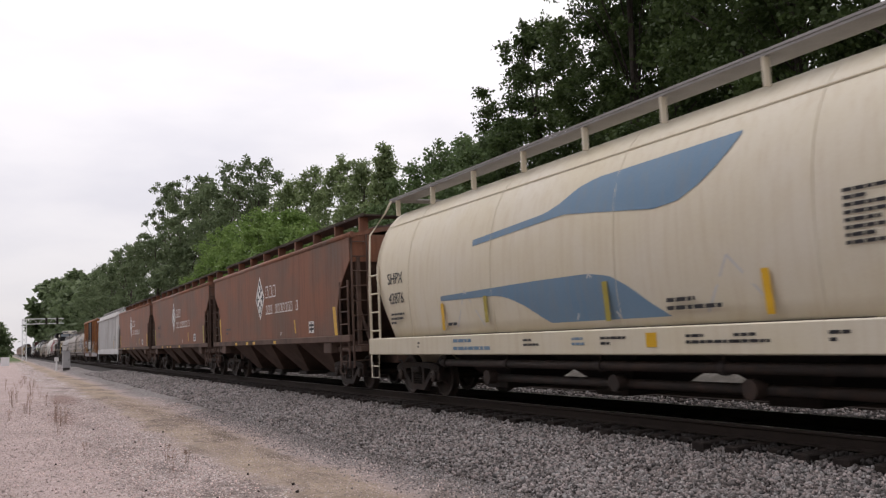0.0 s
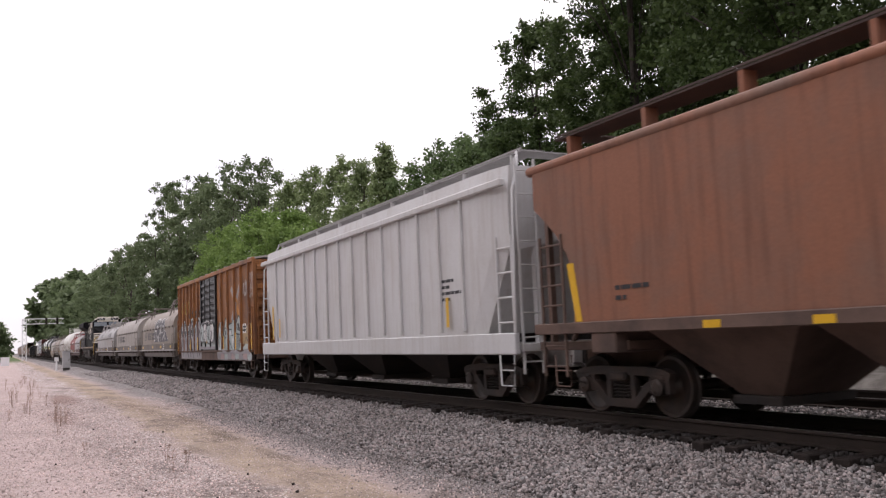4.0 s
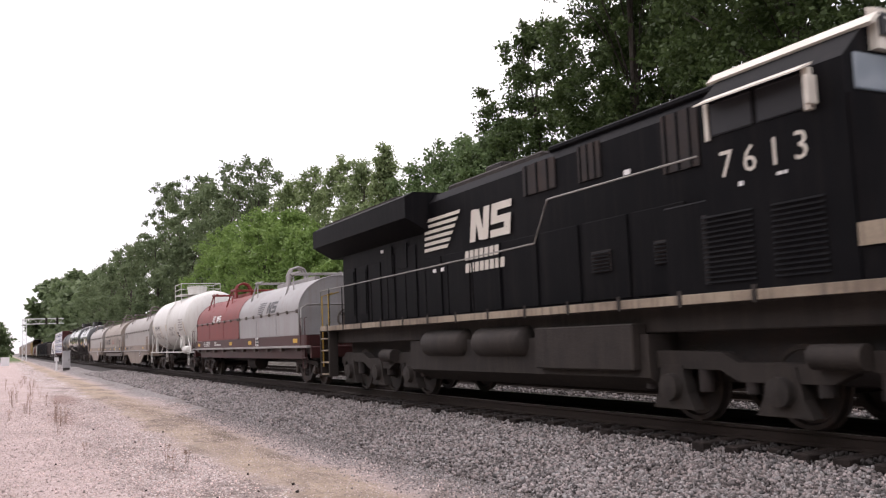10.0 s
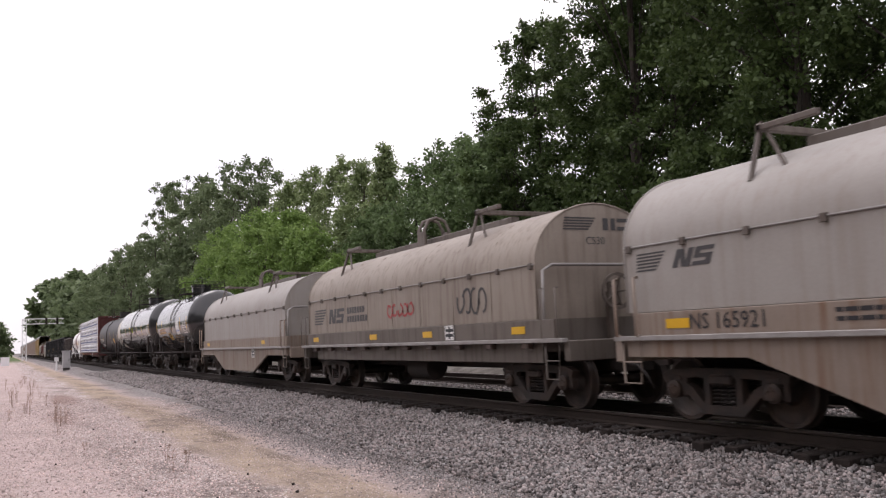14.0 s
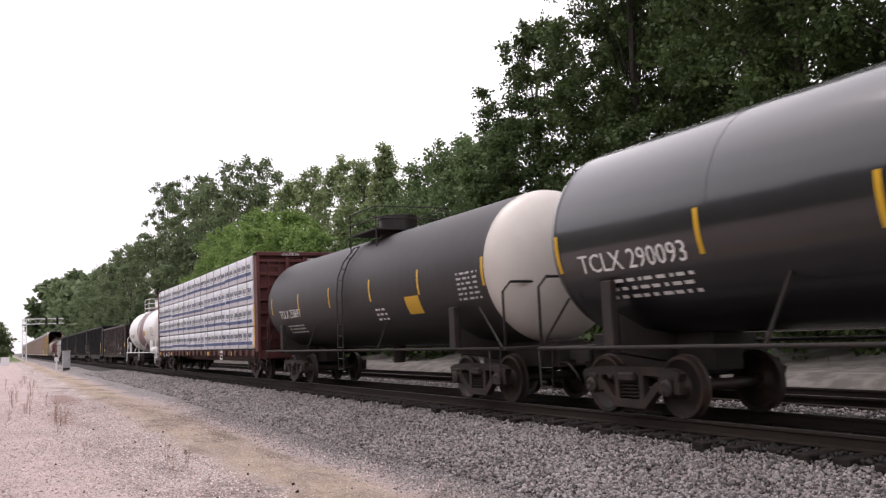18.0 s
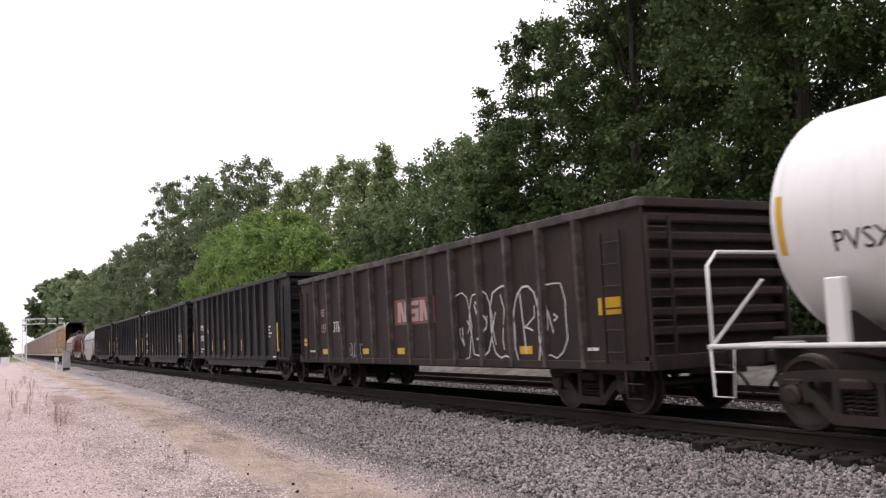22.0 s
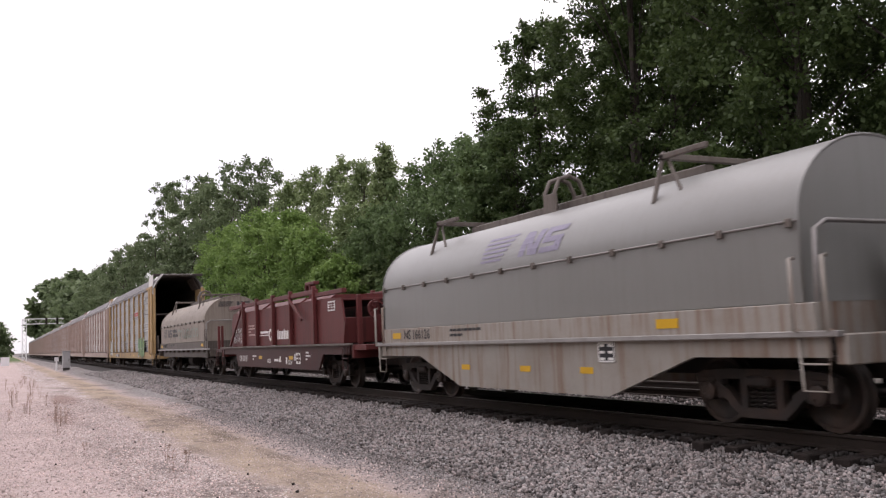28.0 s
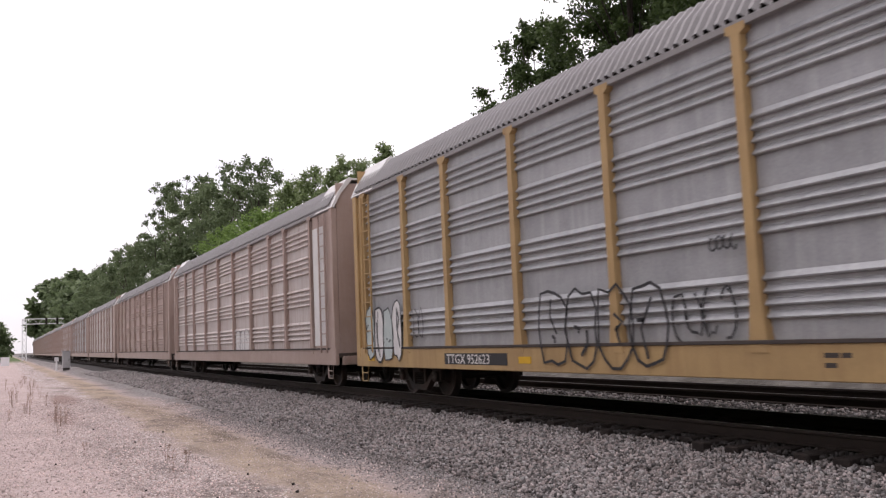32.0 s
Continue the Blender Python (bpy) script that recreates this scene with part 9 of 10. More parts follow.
def gondola(front, rear, mat, label, top, low, ribs, rib_mat, number, tub=None, extra=None, tc=None, ends="ribs"):
    L = (front - rear) / 2
    t = thing("gondola_car", label, "gondola car", GROUP)
    for s in (-1, 1):
        y = s * 1.40
        out = [(-L + 0.1, low), (-L + 0.1, top), (L - 0.1, top), (L - 0.1, low)]
        if tub:
            out = [(-L + 0.1, low), (-L + 0.1, top), (L - 0.1, top), (L - 0.1, low), (tub[0] + 0.6, low), (tub[0], tub[1]), (-tub[0], tub[1]), (-tub[0] - 0.6, low)]
        part("side_wall", plate(out, y - 0.02, y + 0.02), mat, t, "steel side wall")
        part("top_chord", slab(-L + 0.05, L - 0.05, s * 1.44 - 0.07, s * 1.44 + 0.07, top - 0.06, top + 0.08, 0.012), rib_mat if ends == "corrugated" else mat, t)
        part("side_sill", slab(-L + 0.05, L - 0.05, s * 1.43 - 0.04, s * 1.43 + 0.04, low, low + 0.14, 0.01), mat, t)
        rb = None
        for x in ribs:
            if rb is None:
                d = s * 0.13
                bm = bmesh.new()
                a = [(-0.07, s * 1.42), (-0.045, s * 1.42 + d), (0.045, s * 1.42 + d), (0.07, s * 1.42)]
                lo = [bm.verts.new((px, s * 1.42 + (py - s * 1.42) * 0.55, low + 0.02)) for px, py in a]
                hi = [bm.verts.new((px, py, top - 0.05)) for px, py in a]
                for i in range(3):
                    bm.faces.new((lo[i], lo[i + 1], hi[i + 1], hi[i]))
                bm.faces.new(lo)
                bm.faces.new(hi)
                bmesh.ops.recalc_face_normals(bm, faces=bm.faces)
                rb = part("side_rib", bm, rib_mat if s < 0 else mat, t)
                rb.matrix_basis = pose(x, 0, 0)
            else:
                again(rb, pose(x, 0, 0))
        e = part("end_wall", slab(s * (L - 0.35) - 0.03, s * (L - 0.35) + 0.03, -1.4, 1.4, low + 0.2, top), mat, t, "ribbed end wall")
        n = 7 if ends == "corrugated" else 5
        for i in range(n):
            z = low + 0.55 + (top - low - 0.75) * i / (n - 1)
            part("end_rib", slab(*sorted((s * (L - 0.32), s * (L - 0.12))), -1.36, 1.36, z - 0.07, z + 0.07, 0.03), mat, e)
        part("end_chord", slab(*sorted((s * (L - 0.42), s * (L - 0.08))), -1.5, 1.5, top - 0.05, top + 0.085, 0.012), mat, e)
        freight_truck(t, s * (tc or L - 1.6))
        part("end_sill", slab(s * L - 0.2, s * L + 0.02, -1.42, 1.42, 0.72, low + 0.22, 0.015), mat, t)
        x0, x1 = sorted((s * (L - 0.95), s * (L - 0.5)))
        ladder(t, x0, x1, low + 0.1, top - 0.35, -1.52, mat, 6, r=0.015)
        ladder(t, -1.42, -1.0, low + 0.2, top - 0.2, s * (L + 0.0), mat, 6, face="x")
        stirrup(t, s * (L - 0.4), mat, -1.45, low + 0.02, 0.42, 0.42)
    part("floor", slab(-L + 0.3, L - 0.3, -1.38, 1.38, low + 0.1, low + 0.2), mat, t)
    part("centre_sill", slab(-L, L, -0.32, 0.32, 0.62, low + 0.1), M_STEEL_DARK, t)
    if tub:
        part("tub", slab(-tub[0], tub[0], -1.36, 1.36, tub[1], low + 0.1, 0.04), mat, t)
    couplers(t, L)
    y = -1.424
    if number:
        for txt, x, z, size, m, nm in number:
            lettering(txt, size, x, z, y - 0.004, m, t, nm, squeeze=0.8)
    if extra:
        extra(t, y, L)
    return register(t, front, rear)


def brown_marks(t, y, L):
    part("patch", plate([(-0.9, 1.62), (1.25, 1.62), (1.25, 2.2), (-0.9, 2.2)], y - 0.005, y - 0.002), paint("rust_red_patch", (0.16, 0.06, 0.045)), t)
    block_letters(t, -0.7, 1.68, y - 0.006, 1.8, 0.46, M_SPRAY_PINK, 3, lean=0.02)
    graffiti(t, 2.0, 6.1, 0.8, 2.2, y, None, M_SPRAY_WHITE, 5, 61, 0.035, 3, "thin white outlined graffiti", square=0.6)
    for x, z in ((6.95, 1.55),):
        stripe(t, x, z, y, 0.55, 0.26)
    stripe(t, -7.92, 1.2, y, 0.42, 0.22)
    for x in (-6.12, -3.0, -0.8, 4.6):
        stripe(t, x, 0.96, y, 0.4, 0.14)
    bars(t, -7.28, 0.99, y - 0.003, 0.7, 0.1, 1)
    scrawl(t, -3.9, -3.0, 0.85, 1.3, y - 0.002, M_SPRAY_GREY, 6, 63, 0.035)
    bars(t, 6.6, 0.98, y - 0.003, 1.0, 0.1, 1)


gondola(-343.6, -359.9, M_GON_BROWN, "rusty dark brown gondola with white graffiti", 3.13, 0.72, [-6.54 + 1.09 * k for k in range(13)], M_GON_RIB,
        [("NS", -6.24, 2.02, 0.32, M_SPRAY_PINK, "reporting_mark"), ("197", -6.24, 1.56, 0.36, M_SPRAY_PINK, "car_number"), ("376", -5.19, 1.56, 0.42, M_WHITE, "car_number")], None, brown_marks, 6.1, "corrugated")


def black_marks(tag=False):
    def f(t, y, L):
        for x, h in ((-3.8, 0.46), (-1.5, 0.48), (1.47, 0.42)):
            stripe(t, x, 1.09, y, 0.10, h, M_YELLOW)
        stripe(t, L - 1.25, 1.05, y - 0.1, 0.11, 0.95, M_YELLOW, lean=-0.06)
        stripe(t, -L + 0.55, 1.1, y - 0.1, 0.11, 0.9, M_YELLOW, lean=-0.06)
        bars(t, 5.45, 1.5, y - 0.003, 0.4, 0.45, 4)
        bars(t, -6.25, 1.0, y - 0.003, 0.8, 0.24, 2)
        notice(t, -4.72, 1.8, 0.22, 0.3, y, back=M_GON_BLACK, lines=1, cols=1)
        bars(t, 3.1, 0.82, y - 0.003, 0.5, 0.09, 1)
        bars(t, L - 2.0, 0.82, -1.475, 1.2, 0.09, 1)
        bars(t, L - 1.7, 1.08, y - 0.003, 0.45, 0.1, 2)
        if tag:
            graffiti(t, -5.0, 0.2, 0.95, 2.5, y, None, paint("violet_outline", (0.36, 0.34, 0.45)), 5, 71, 0.05, 2, "violet outlined graffiti", square=0.4)
        bm = bmesh.new()
        box(bm, L - 0.07, L - 0.066, 0.2, 0.75, top_end - 0.02, top_end + 0.07)
        part("small_print", bm, M_WHITE, t)
    return f


top_end = 3.42
for i, (fr, re, num, tag) in enumerate([(-360.95, -377.2, "102084", False), (-378.65, -394.7, "102116", False), (-395.75, -411.5, "102090", False), (-413.3, -429.1, "102062", True)]):
    gondola(fr, re, M_GON_BLACK, "dull black high-sided gondola" + (" with violet outlined graffiti" if tag else " with yellow reflector strips"), 3.5, 0.76, [-6.6] + [-5.15 + 1.03 * k for k in range(11)] + [6.6], M_GON_BLACK,
            [("OMNX", -6.34, 2.02, 0.38, M_WHITE, "reporting_mark"), (num, -6.34, 1.55, 0.38, M_WHITE, "car_number")], (4.6, 0.5), black_marks(tag), 6.15)
# ---- enclosed auto racks ----
M_RACK_PANEL = material("dull_galvanised_panel", (0.31, 0.316, 0.328), 0.42, 0.0, (0.21, 0.214, 0.222), 0.7, 1.6, 0.25, 0.08, streak=(0.40, 0.405, 0.41), streak_amount=0.5, spec=0.75)
M_RACK_TAN = material("yellow_tan_rack_paint", (0.40, 0.27, 0.125), 0.6, 0.0, (0.28, 0.18, 0.088), 0.6, 0.9, 0.1, 0.06, streak=(0.22, 0.12, 0.06), streak_amount=0.35)
M_RACK_PANEL_WARM = material("rust_washed_panel", (0.48, 0.43, 0.41), 0.45, 0.0, (0.38, 0.335, 0.32), 0.6, 0.6, 0.12, 0.05, streak=(0.27, 0.17, 0.13), streak_amount=0.6)
M_RACK_BROWN = material("faded_brown_rack_paint", (0.37, 0.285, 0.25), 0.6, 0.0, (0.28, 0.2, 0.165), 0.6, 0.8, 0.12, 0.08, streak=(0.30, 0.21, 0.17), streak_amount=0.4)
M_RACK_ROOF = material("corrugated_roof_metal", (0.25, 0.24, 0.24), 0.55, 0.1, (0.19, 0.18, 0.178), 0.5, 0.8, 0.1, 0.05)
M_RACK_WHITE = material("white_end_cap", (0.62, 0.61, 0.60), 0.5, 0.0, (0.5, 0.48, 0.46), 0.5, 1.0, 0.1, 0.04)
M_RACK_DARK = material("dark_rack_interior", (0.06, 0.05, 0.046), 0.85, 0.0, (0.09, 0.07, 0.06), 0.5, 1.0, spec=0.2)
POSTS = (-12.0, -9.6, -7.5, -4.8, -2.05, 0.68, 3.42, 6.05, 7.93, 10.62)
PANELS = {}


def panel_section():
    """Flat sheet with groups of raised horizontal ridges."""
    pts = [(-1.40, 1.10)]
    for base in (1.42, 2.44, 3.40, 4.25):
        for k in range(4):
            z = base + k * 0.153
            pts += [(-1.40, z - 0.05), (-1.455, z - 0.038), (-1.462, z - 0.022), (-1.45, z - 0.006), (-1.40, z + 0.052)]
    pts.append((-1.40, 4.98))
    return pts


def rack_panel(car, x0, x1, mat):
    key = (round(x1 - x0, 2), mat.name)
    if key not in PANELS:
        sec = panel_section()
        back = [(-1.385, z) for _, z in reversed(sec)]
        PANELS[key] = part("side_panel", sweep(sec + back, 0.0, x1 - x0), mat, car, "ridged metal side panel")
        PANELS[key].matrix_basis = pose(x0, 0, 0)
        return PANELS[key]
    return again(PANELS[key], pose(x0, 0, 0), car)


class RackShared:
    parts = {}


def shared(key, car, make, m=None):
    """A part made once and repeated on the same mesh for the other cars."""
    if key not in RackShared.parts:
        o = make()
        RackShared.parts[key] = o
        if m is not None:
            o.matrix_basis = m
        return o
    return again(RackShared.parts[key], m if m is not None else Matrix.Identity(4), car)


def corrugated_roof():
    """Sloped roof shoulders with fine cross ridges, and a flat crown."""
    bm = bmesh.new()
    rows = []
    n = 4 * 132
    sec = [(-1.50, 5.06), (-1.28, 5.42), (-1.02, 5.70), (0.0, 5.78), (1.02, 5.70), (1.28, 5.42), (1.50, 5.06)]
    for i in range(n + 1):
        x = -12.5 + 25.0 * i / n
        d = 0.05 if i % 4 < 2 else 0.0
        rows.append([bm.verts.new((x, y * (1 + d * 0.6), z + d)) for y, z in sec])
    for a, b in zip(rows, rows[1:]):
        for k in range(len(sec) - 1):
            bm.faces.new((a[k], b[k], b[k + 1], a[k + 1]))
    bmesh.ops.recalc_face_normals(bm, faces=bm.faces)
    return bm


def auto_rack(front, rear, post_mat, panel_mat, label, open_end=False, key="", full=True):
    L = (front - rear) / 2
    t = thing("auto_rack_car", label, "auto rack", GROUP)
    k = L / 12.7
    pk = post_mat.name
    shared("roof", t, lambda: part("roof", corrugated_roof(), M_RACK_ROOF, t, "finely corrugated roof"))
    for s in (-1, 1):
        shared(("sill", s, pk), t, lambda: part("side_sill", slab(-12.7, 12.7, s * 1.46 - 0.05, s * 1.46 + 0.05, 0.66, 1.12, 0.012), post_mat, t, "low side sill"))
        shared(("eave", s, pk), t, lambda: part("eave_rail", slab(-12.6, 12.6, s * 1.46 - 0.05, s * 1.46 + 0.05, 4.97, 5.07, 0.01), M_RACK_ROOF, t))
        shared(("shelf", s, pk), t, lambda: part("sill_ledge", slab(-12.2, 12.2, s * 1.50 - 0.03, s * 1.50 + 0.03, 1.08, 1.13, 0.006), M_RACK_DARK, t))
    for x in POSTS:
        shared(("post", pk), t, lambda: part("side_post", plate([(-0.16, 0.98), (0.16, 0.98), (0.10, 1.5), (0.075, 1.9), (0.075, 4.88), (0.16, 4.93), (0.16, 5.02), (-0.16, 5.02), (-0.16, 4.93), (-0.075, 4.88), (-0.075, 1.9), (-0.10, 1.5)], -1.52, -1.40), post_mat, t), pose(x, 0, 0))
    for xa, xb in zip(POSTS, POSTS[1:]):
        rack_panel(t, xa + 0.08, xb - 0.08, panel_mat)
    shared(("far_wall", panel_mat.name), t, lambda: part("far_wall", slab(-12.1, 12.1, 1.38, 1.42, 1.1, 5.0), panel_mat, t))
    # end bays: plain sheet with a ladder
    for s in (-1, 1):
        a, b = sorted((s * 10.83 if s > 0 else -12.1 - 0.0, s * 12.62))
        shared(("end_bay", s, pk), t, lambda: part("end_panel", slab(a, b, -1.46, -1.40, 1.1, 4.98), post_mat, t, "plain end panel"))
        shared(("end_post", s, pk), t, lambda: part("end_post", slab(s * 12.55 - 0.12, s * 12.55 + 0.12, -1.52, -1.36, 0.85, 5.0, 0.015), post_mat, t))
        shared(("end_post_far", s, pk), t, lambda: part("end_post", slab(s * 12.55 - 0.12, s * 12.55 + 0.12, 1.36, 1.52, 0.85, 5.0, 0.015), post_mat, t))
        shared(("cap", s), t, lambda: part("roof_end_cap", sweep([(-1.53, 5.0), (-1.32, 5.44), (-1.06, 5.80), (-0.95, 5.87), (-0.9, 5.80), (-1.24, 5.40), (-1.46, 5.0)], *sorted((s * 11.3, s * 12.75))), M_RACK_WHITE, t, "white roof end cap"))
        shared(("cap_top", s), t, lambda: part("roof_end_cap", slab(*sorted((s * 12.3, s * 12.72)), -0.95, 0.95, 5.80, 5.85), M_RACK_WHITE, t))
        if full:
            x0, x1 = sorted((s * 11.55, s * 12.05))
            ladder(t, x0, x1, 1.0, 4.9, -1.53, post_mat, 11, r=0.014)
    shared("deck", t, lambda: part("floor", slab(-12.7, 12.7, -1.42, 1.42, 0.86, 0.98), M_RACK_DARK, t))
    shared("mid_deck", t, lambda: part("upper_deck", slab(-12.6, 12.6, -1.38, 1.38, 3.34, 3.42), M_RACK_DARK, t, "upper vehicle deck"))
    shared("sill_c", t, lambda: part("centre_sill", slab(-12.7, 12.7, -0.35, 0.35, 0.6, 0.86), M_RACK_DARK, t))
    for s in (-1, 1):
        if s < 0 or not open_end:
            shared(("door", s, pk), t, lambda: part("end_door", slab(s * 12.64 - 0.03, s * 12.64 + 0.03, -1.36, 1.36, 0.98, 5.7), post_mat, t, "closed end door"))
        freight_truck(t, s * 9.95)
        shared(("end_sill", s, pk), t, lambda: part("end_sill", slab(s * 12.75 - 0.15, s * 12.75 + 0.05, -1.3, 1.3, 0.66, 0.9, 0.01), post_mat, t))
        stirrup(t, s * 12.2, post_mat, -1.48, 0.7, 0.4, 0.42)
    couplers(t, 12.55)
    return register(t, (front + rear) / 2 + L, (front + rear) / 2 - L)


first_rack = auto_rack(-479.6, -505.0, M_RACK_TAN, M_RACK_PANEL, "yellow-tan enclosed auto rack with grey ridged panels and open end doors", True)
y = -1.443
# Dark sheet added so the whole inside of the open rack stays dark.
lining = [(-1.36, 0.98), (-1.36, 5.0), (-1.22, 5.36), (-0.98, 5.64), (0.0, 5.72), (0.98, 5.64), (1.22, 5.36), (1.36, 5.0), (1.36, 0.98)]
part("inner_lining", sweep(lining + [(a * 0.985, b - 0.02) for a, b in reversed(lining)], -12.5, 12.66), M_RACK_DARK, first_rack, "dark sheet added inside the rack")
for z0, z1 in ((1.0, 3.3), (3.46, 4.9)):
    part("inner_panel", slab(11.3, 12.5, 1.28, 1.33, z0, z1, 0.01), M_RACK_TAN, first_rack, "tan plate on the inner wall of the open end")
part("lintel", slab(10.3, 12.62, -1.60, -1.46, 4.97, 5.10, 0.01), M_RACK_TAN, first_rack, "tan beam over the folded end door")
part("end_cap_sheet", plate([(11.05, 5.06), (12.68, 4.6), (12.72, 5.80), (11.3, 5.72), (11.05, 5.5)], -1.53, -1.49), M_RACK_WHITE, first_rack, "white sheet closing the roof corner")
part("roof_lip", slab(12.2, 12.72, -1.5, 1.5, 5.72, 5.86, 0.02), M_RACK_DARK, first_rack)
for i in range(12):
    part("roof_ridge", rod(bmesh.new(), (10.2 + 0.19 * i, 1.30, 4.95), (10.2 + 0.19 * i, 0.95, 5.62), 0.02, 5), M_FRAME_GREY, first_rack)
# folded-back end doors of the open end
for s in (-1, 1):
    d = part("folded_door", plate([(11.2, 1.0), (12.68, 1.0), (12.68, 4.95), (11.2, 4.95)], s * 1.58 - 0.03, s * 1.58 + 0.03), M_RACK_TAN, first_rack, "end door folded back along the side")
    for i in range(8):
        z = 1.25 + 0.48 * i
        part("door_rib", slab(11.95, 12.66, s * 1.62 - 0.015, s * 1.62 + 0.015, z - 0.02, z + 0.02), M_RACK_TAN, d)
    part("door_edge", slab(11.9, 11.98, s * 1.63 - 0.03, s * 1.63 + 0.03, 1.0, 4.95), M_RACK_TAN, d)
graffiti(first_rack, 6.15, 8.9, 0.72, 2.1, y - 0.09, [M_SPRAY_GREEN, material("light_green_spray_paint", (0.22, 0.36, 0.15), 0.5)], M_BLACKP, 4, 81, 0.07, 2, "fat green graffiti letters with black outlines", square=0.35)
for k in range(4):
    part("graffiti_shine", ribbon(bmesh.new(), [(6.3 + 0.7 * k, 1.25), (6.5 + 0.7 * k, 1.38), (6.68 + 0.7 * k, 1.3)], 0.035, y - 0.108), M_SPRAY_WHITE, first_rack)
graffiti(first_rack, -11.95, -9.75, 0.75, 2.15, y - 0.08, [M_SPRAY_PALE, M_SPRAY_WHITE], M_BLACKP, 4, 83, 0.05, 2, "pale blue and white graffiti letters", square=0.3)
graffiti(first_rack, -4.0, -0.9, 0.75, 2.0, y - 0.09, None, M_BLACKP, 4, 85, 0.055, 2, "black outlined graffiti", square=0.6)
scrawl(first_rack, -0.85, 0.3, 1.1, 1.85, y - 0.005, M_BLACKP, 4, 86, 0.04)
scrawl(first_rack, 0.0, 0.5, 2.25, 2.45, y - 0.085, M_BLACKP, 4, 87, 0.03)
scrawl(first_rack, -9.5, -8.8, 1.2, 2.0, y - 0.005, M_BLACKP, 3, 88, 0.03)
graffiti(first_rack, 3.6, 5.8, 3.55, 3.8, y - 0.005, [paint("red_spray_paint", (0.45, 0.06, 0.05))], bpy.data.materials["red_spray_paint"], 5, 89, 0.04, 1)
part("number_patch", slab(-7.7, -5.2, -1.514, -1.51, 0.76, 0.98), M_BLACKP, first_rack)
lettering("TTGX 952623", 0.26, -7.6, 0.78, -1.516, M_WHITE, first_rack, "car_number", squeeze=1.15)
notice(first_rack, 5.75, 0.74, 0.38, 0.26, -1.512)
for x in (-11.9, -4.8, 3.2, 6.6, 8.4, 11.2):
    stripe(first_rack, x, 0.80, -1.512, 0.4, 0.12)
bars(first_rack, 1.6, 0.78, -1.512, 0.5, 0.22, 2, M_RACK_DARK)

styles = [(M_RACK_BROWN, M_RACK_PANEL_WARM, "faded brown enclosed auto rack with rust-washed panels"),
          (M_RACK_BROWN, M_RACK_BROWN, "plain faded brown enclosed auto rack"),
          (M_RACK_BROWN, M_RACK_PANEL_WARM, "faded brown enclosed auto rack with rust-washed panels"),
          (M_RACK_BROWN, M_RACK_PANEL, "faded brown enclosed auto rack with grey ridged panels")]
for i in range(1, 12):
    pm, sm, lab = styles[(i - 1) % 4]
    r = auto_rack(-479.6 - 27.0 * i, -505.0 - 27.0 * i, pm, sm, lab, full=i < 3)
    if i == 1:
        graffiti(r, 1.0, 3.0, 0.9, 1.9, y - 0.005, [M_SPRAY_WHITE], M_SPRAY_GREY, 3, 91, 0.05, 1, "pale graffiti letters", square=0.5)
        for x in (10.85,):
            part("white_panel", slab(x, x + 1.0, -1.475, -1.465, 1.2, 4.6), M_RACK_WHITE, r)
# ---- loose stones ----
M_PEBBLE = material("pale_loose_gravel", (0.50, 0.44, 0.42), 0.9, 0.0, (0.34, 0.29, 0.27), 0.6, 0.8, 0.2, 0.2, spec=0.2, vary=0.5)
OCTA_V = np.array([(1, 0, 0), (-1, 0, 0), (0, 1, 0), (0, -1, 0), (0, 0, 1), (0, 0, -1)], float)
OCTA_F = np.array([(0, 2, 4), (2, 1, 4), (1, 3, 4), (3, 0, 4), (2, 0, 5), (1, 2, 5), (3, 1, 5), (0, 3, 5)], np.int32)


def stone_field(name, label, xs, ys, zs, sizes, seed, mat, parent_kind="stuff"):
    """Many separate angular stones in one mesh."""
    rg = np.random.default_rng(seed)
    n = len(xs)
    v = np.repeat(OCTA_V[None], n, axis=0) * rg.uniform(0.65, 1.35, (n, 6, 1))
    v *= sizes[:, None, None] * rg.uniform(0.7, 1.2, (n, 1, 3))
    a = rg.normal(size=(n, 3, 3))
    q, _ = np.linalg.qr(a)
    v = np.einsum("nij,nkj->nki", q, v) + np.stack([xs, ys, zs], 1)[:, None, :]
    f = (OCTA_F[None] + 6 * np.arange(n, dtype=np.int32)[:, None, None]).reshape(-1, 3)
    me = bpy.data.meshes.new(name)
    me.vertices.add(6 * n)
    me.vertices.foreach_set("co", v.ravel())
    me.loops.add(3 * len(f))
    me.loops.foreach_set("vertex_index", f.ravel())
    me.polygons.add(len(f))
    me.polygons.foreach_set("loop_start", np.arange(0, 3 * len(f), 3, dtype=np.int32))
    me.polygons.foreach_set("loop_total", np.full(len(f), 3, dtype=np.int32))
    me.update(calc_edges=True)
    me.materials.append(mat)
    return tagged(new(name, me), label, "gravel", kind="stuff")


def bed_height(y):
    return np.interp(y, [p[0] for p in section], [p[1] for p in section])


sr = np.random.default_rng(12)


def scatter(n, x0, x1, y0, y1, power=1.0):
    """Denser towards x1."""
    x = x1 + (x0 - x1) * sr.random(n) ** power
    return x, sr.uniform(y0, y1, n)


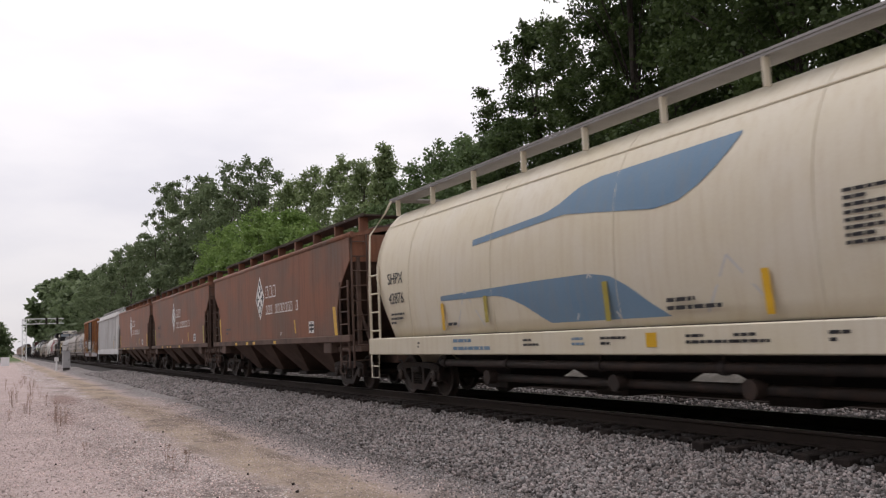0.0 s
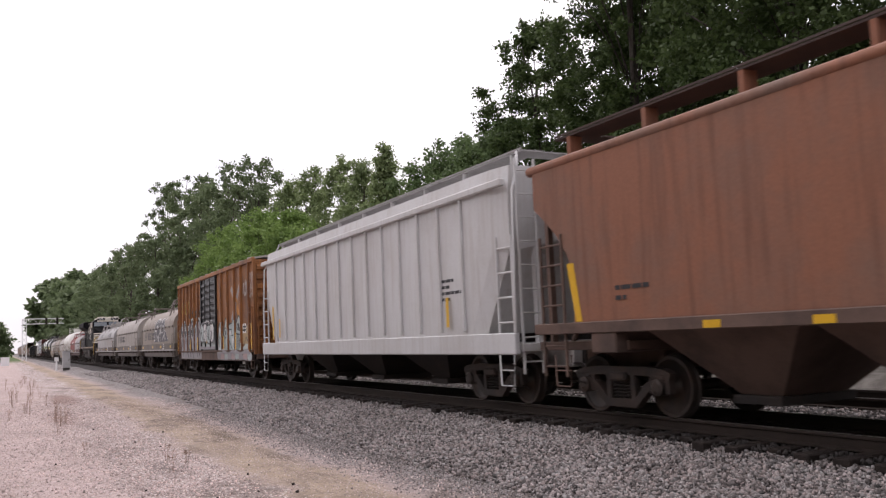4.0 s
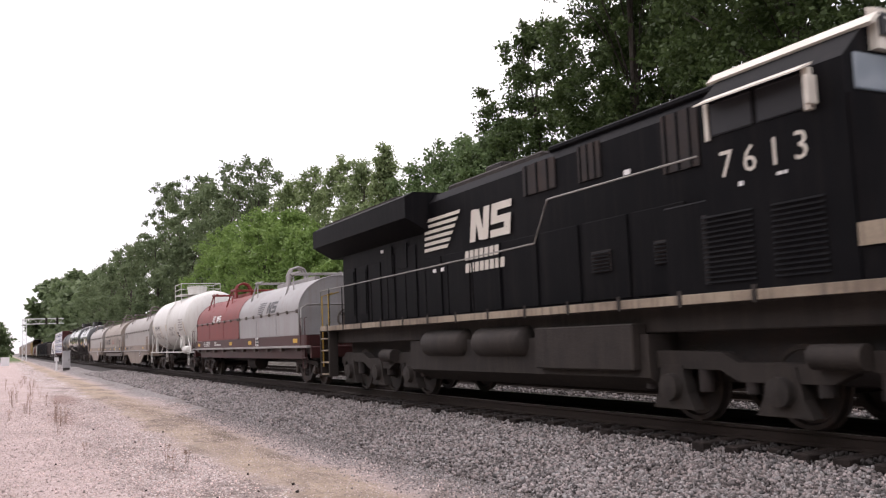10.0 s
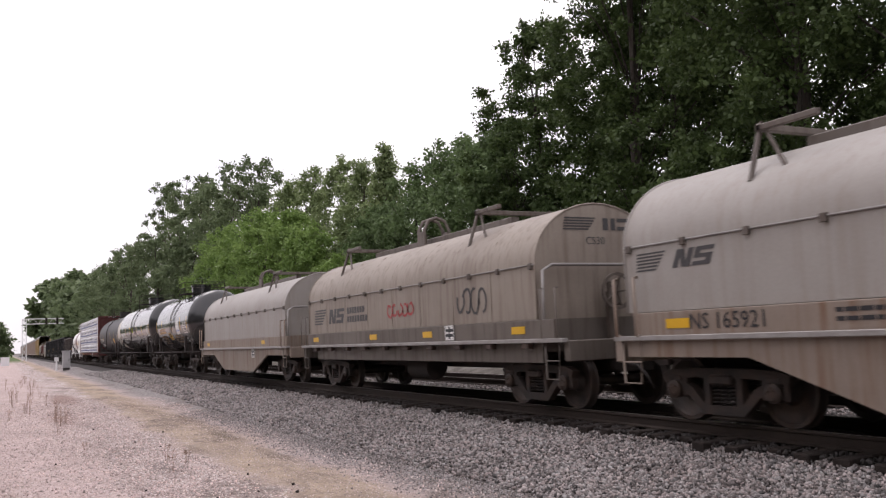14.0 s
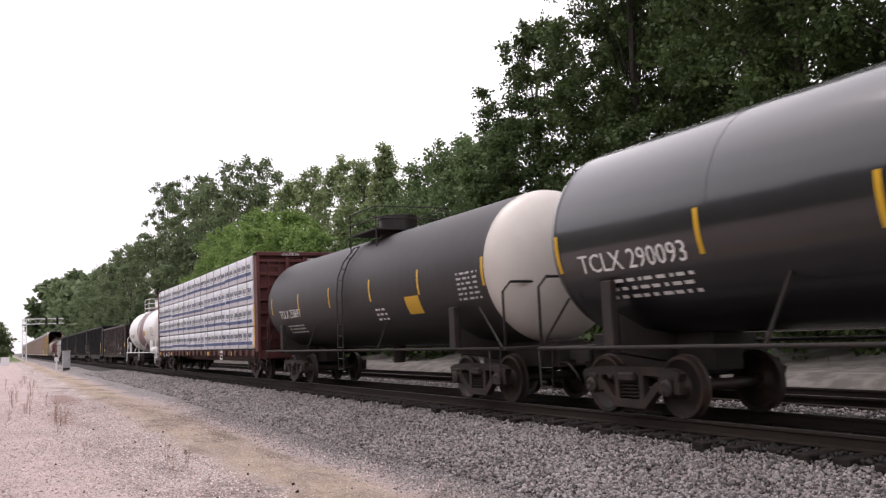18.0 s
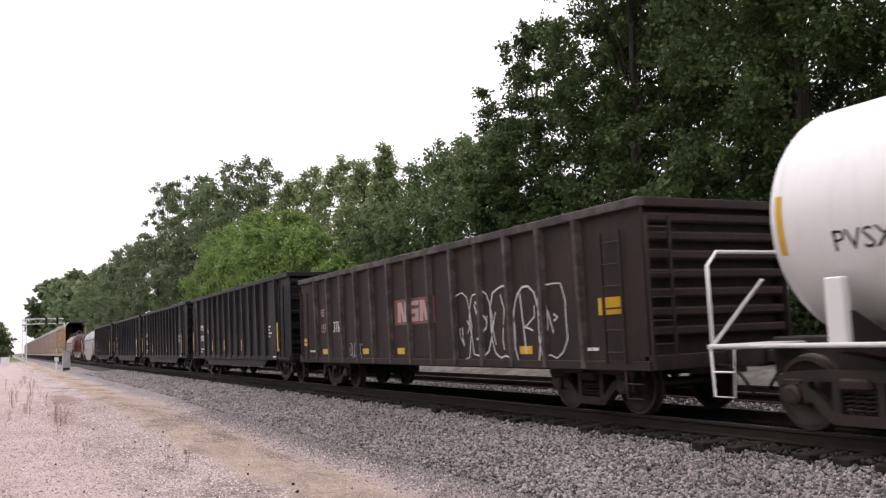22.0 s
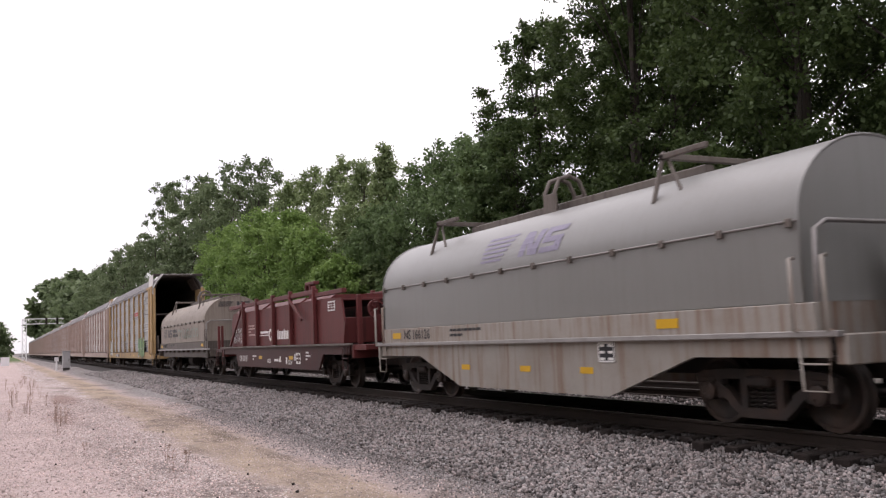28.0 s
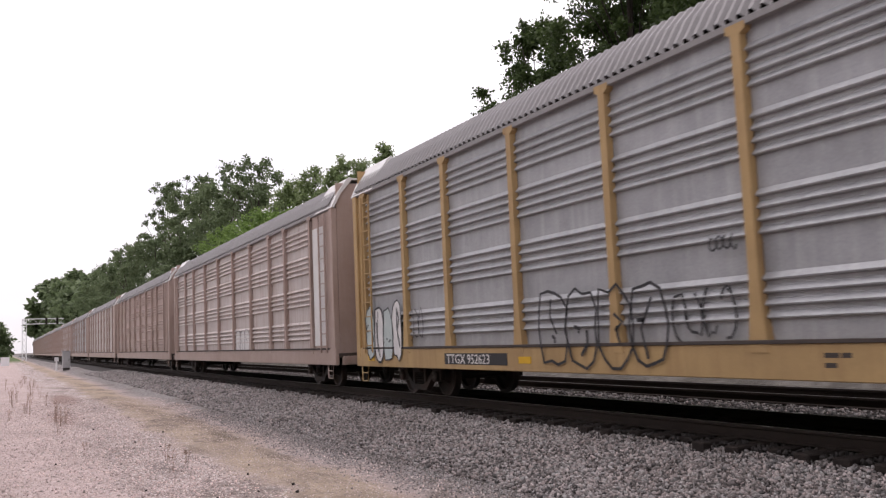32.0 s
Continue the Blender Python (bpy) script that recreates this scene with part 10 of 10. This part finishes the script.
x, y = scatter(76000, -30, -3.5, -4.2, -1.25, 1.5)
z = np.maximum(bed_height(y), [ground_height(a, b) for a, b in zip(x, y)])
stone_field("ballast_stones", "loose grey crushed stones on the ballast shoulder", x, y, z + sr.uniform(-0.01, 0.03, len(x)), sr.uniform(0.014, 0.037, len(x)), 1, M_STONE)
x = sr.uniform(-26, -6, 15000)
y = -4.1 - np.abs(sr.normal(size=15000)) * 0.42
z = np.array([ground_height(a, b) for a, b in zip(x, y)])
stone_field("ballast_stones", "smaller grey stones spilt from the ballast onto the lot", x, y, z + 0.004, sr.uniform(0.006, 0.02, len(x)), 7, M_STONE)
x, y = sr.uniform(-32, -9, 5000), sr.normal(-7.5, 0.45, 5000)
z = np.array([ground_height(a, b) for a, b in zip(x, y)])
stone_field("loose_gravel", "mixed pale and dark pebbles along the edge of the wheel path", x, y, z + 0.003, sr.uniform(0.006, 0.022, len(x)), 8, M_PEBBLE)
x, y = scatter(16000, -75, -30, -4.0, -1.3)
stone_field("ballast_stones", "loose grey crushed stones further along the track", x, y, np.maximum(bed_height(y), [ground_height(a, b) for a, b in zip(x, y)]) + 0.01, sr.uniform(0.03, 0.065, len(x)), 2, M_STONE)
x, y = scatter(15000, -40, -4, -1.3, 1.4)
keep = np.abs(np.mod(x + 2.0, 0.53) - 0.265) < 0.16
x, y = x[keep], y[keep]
stone_field("ballast_stones", "grimy stones between the ties, also darkened for shade under the train", x, y, np.full(len(x), -0.215), sr.uniform(0.02, 0.045, len(x)), 3, M_BALLAST)
x, y = scatter(22000, -60, -5, 1.4, 6.2)
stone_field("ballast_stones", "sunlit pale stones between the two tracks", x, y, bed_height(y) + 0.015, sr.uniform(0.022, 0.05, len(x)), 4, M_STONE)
x, y = scatter(42000, -36, -5, -9.8, -4.4, 1.6)
z = np.array([ground_height(a, b) for a, b in zip(x, y)])
stone_field("loose_gravel", "small pale pinkish pebbles strewn over the lot", x, y, z + 0.002, sr.uniform(0.005, 0.019, len(x)) * (1 - 0.35 * ((y < -4.9) & (y > -6.6))), 5, M_PEBBLE)
x, y = scatter(60, -34, -9, -9.3, -6.2)
z = np.array([ground_height(a, b) for a, b in zip(x, y)])
stone_field("loose_gravel", "a few dark clods on the lot", x, y, z + 0.005, sr.uniform(0.008, 0.034, len(x)), 6, M_TIE)


def motions():
    """The train rolls past; every car, load and wheelset is keyed from the clip's start to its end."""
    times = (0, 4, 8, 12, 16, 20, 24, 28, 32)
    for car, x in TRAIN + LOADS:
        walk(car, [(s, pose(x + travel(s), 0, 0)) for s in times])

    def roll(sets, radius):
        first = {}
        for w, offset in sets:
            key = round(offset, 2)
            if key not in first:
                rows = []
                for k in range(32 * FPS + 1):
                    s = k / FPS
                    turn = Matrix.Rotation(travel(s) / radius, 4, "Y")
                    rows.append((s, Matrix.Translation((offset, 0, radius)) @ turn))
                walk(w, rows)
                first[key] = w
            else:
                # the same turning, read from the one set of keys
                src = first[key].animation_data
                w.rotation_mode = "QUATERNION"
                w.animation_data_create()
                w.animation_data.action = src.action
                w.animation_data.action_slot = src.action_slot

    roll(WHEELSETS, 0.457)
    roll(LOCO_WHEELS, 0.533)


motions()
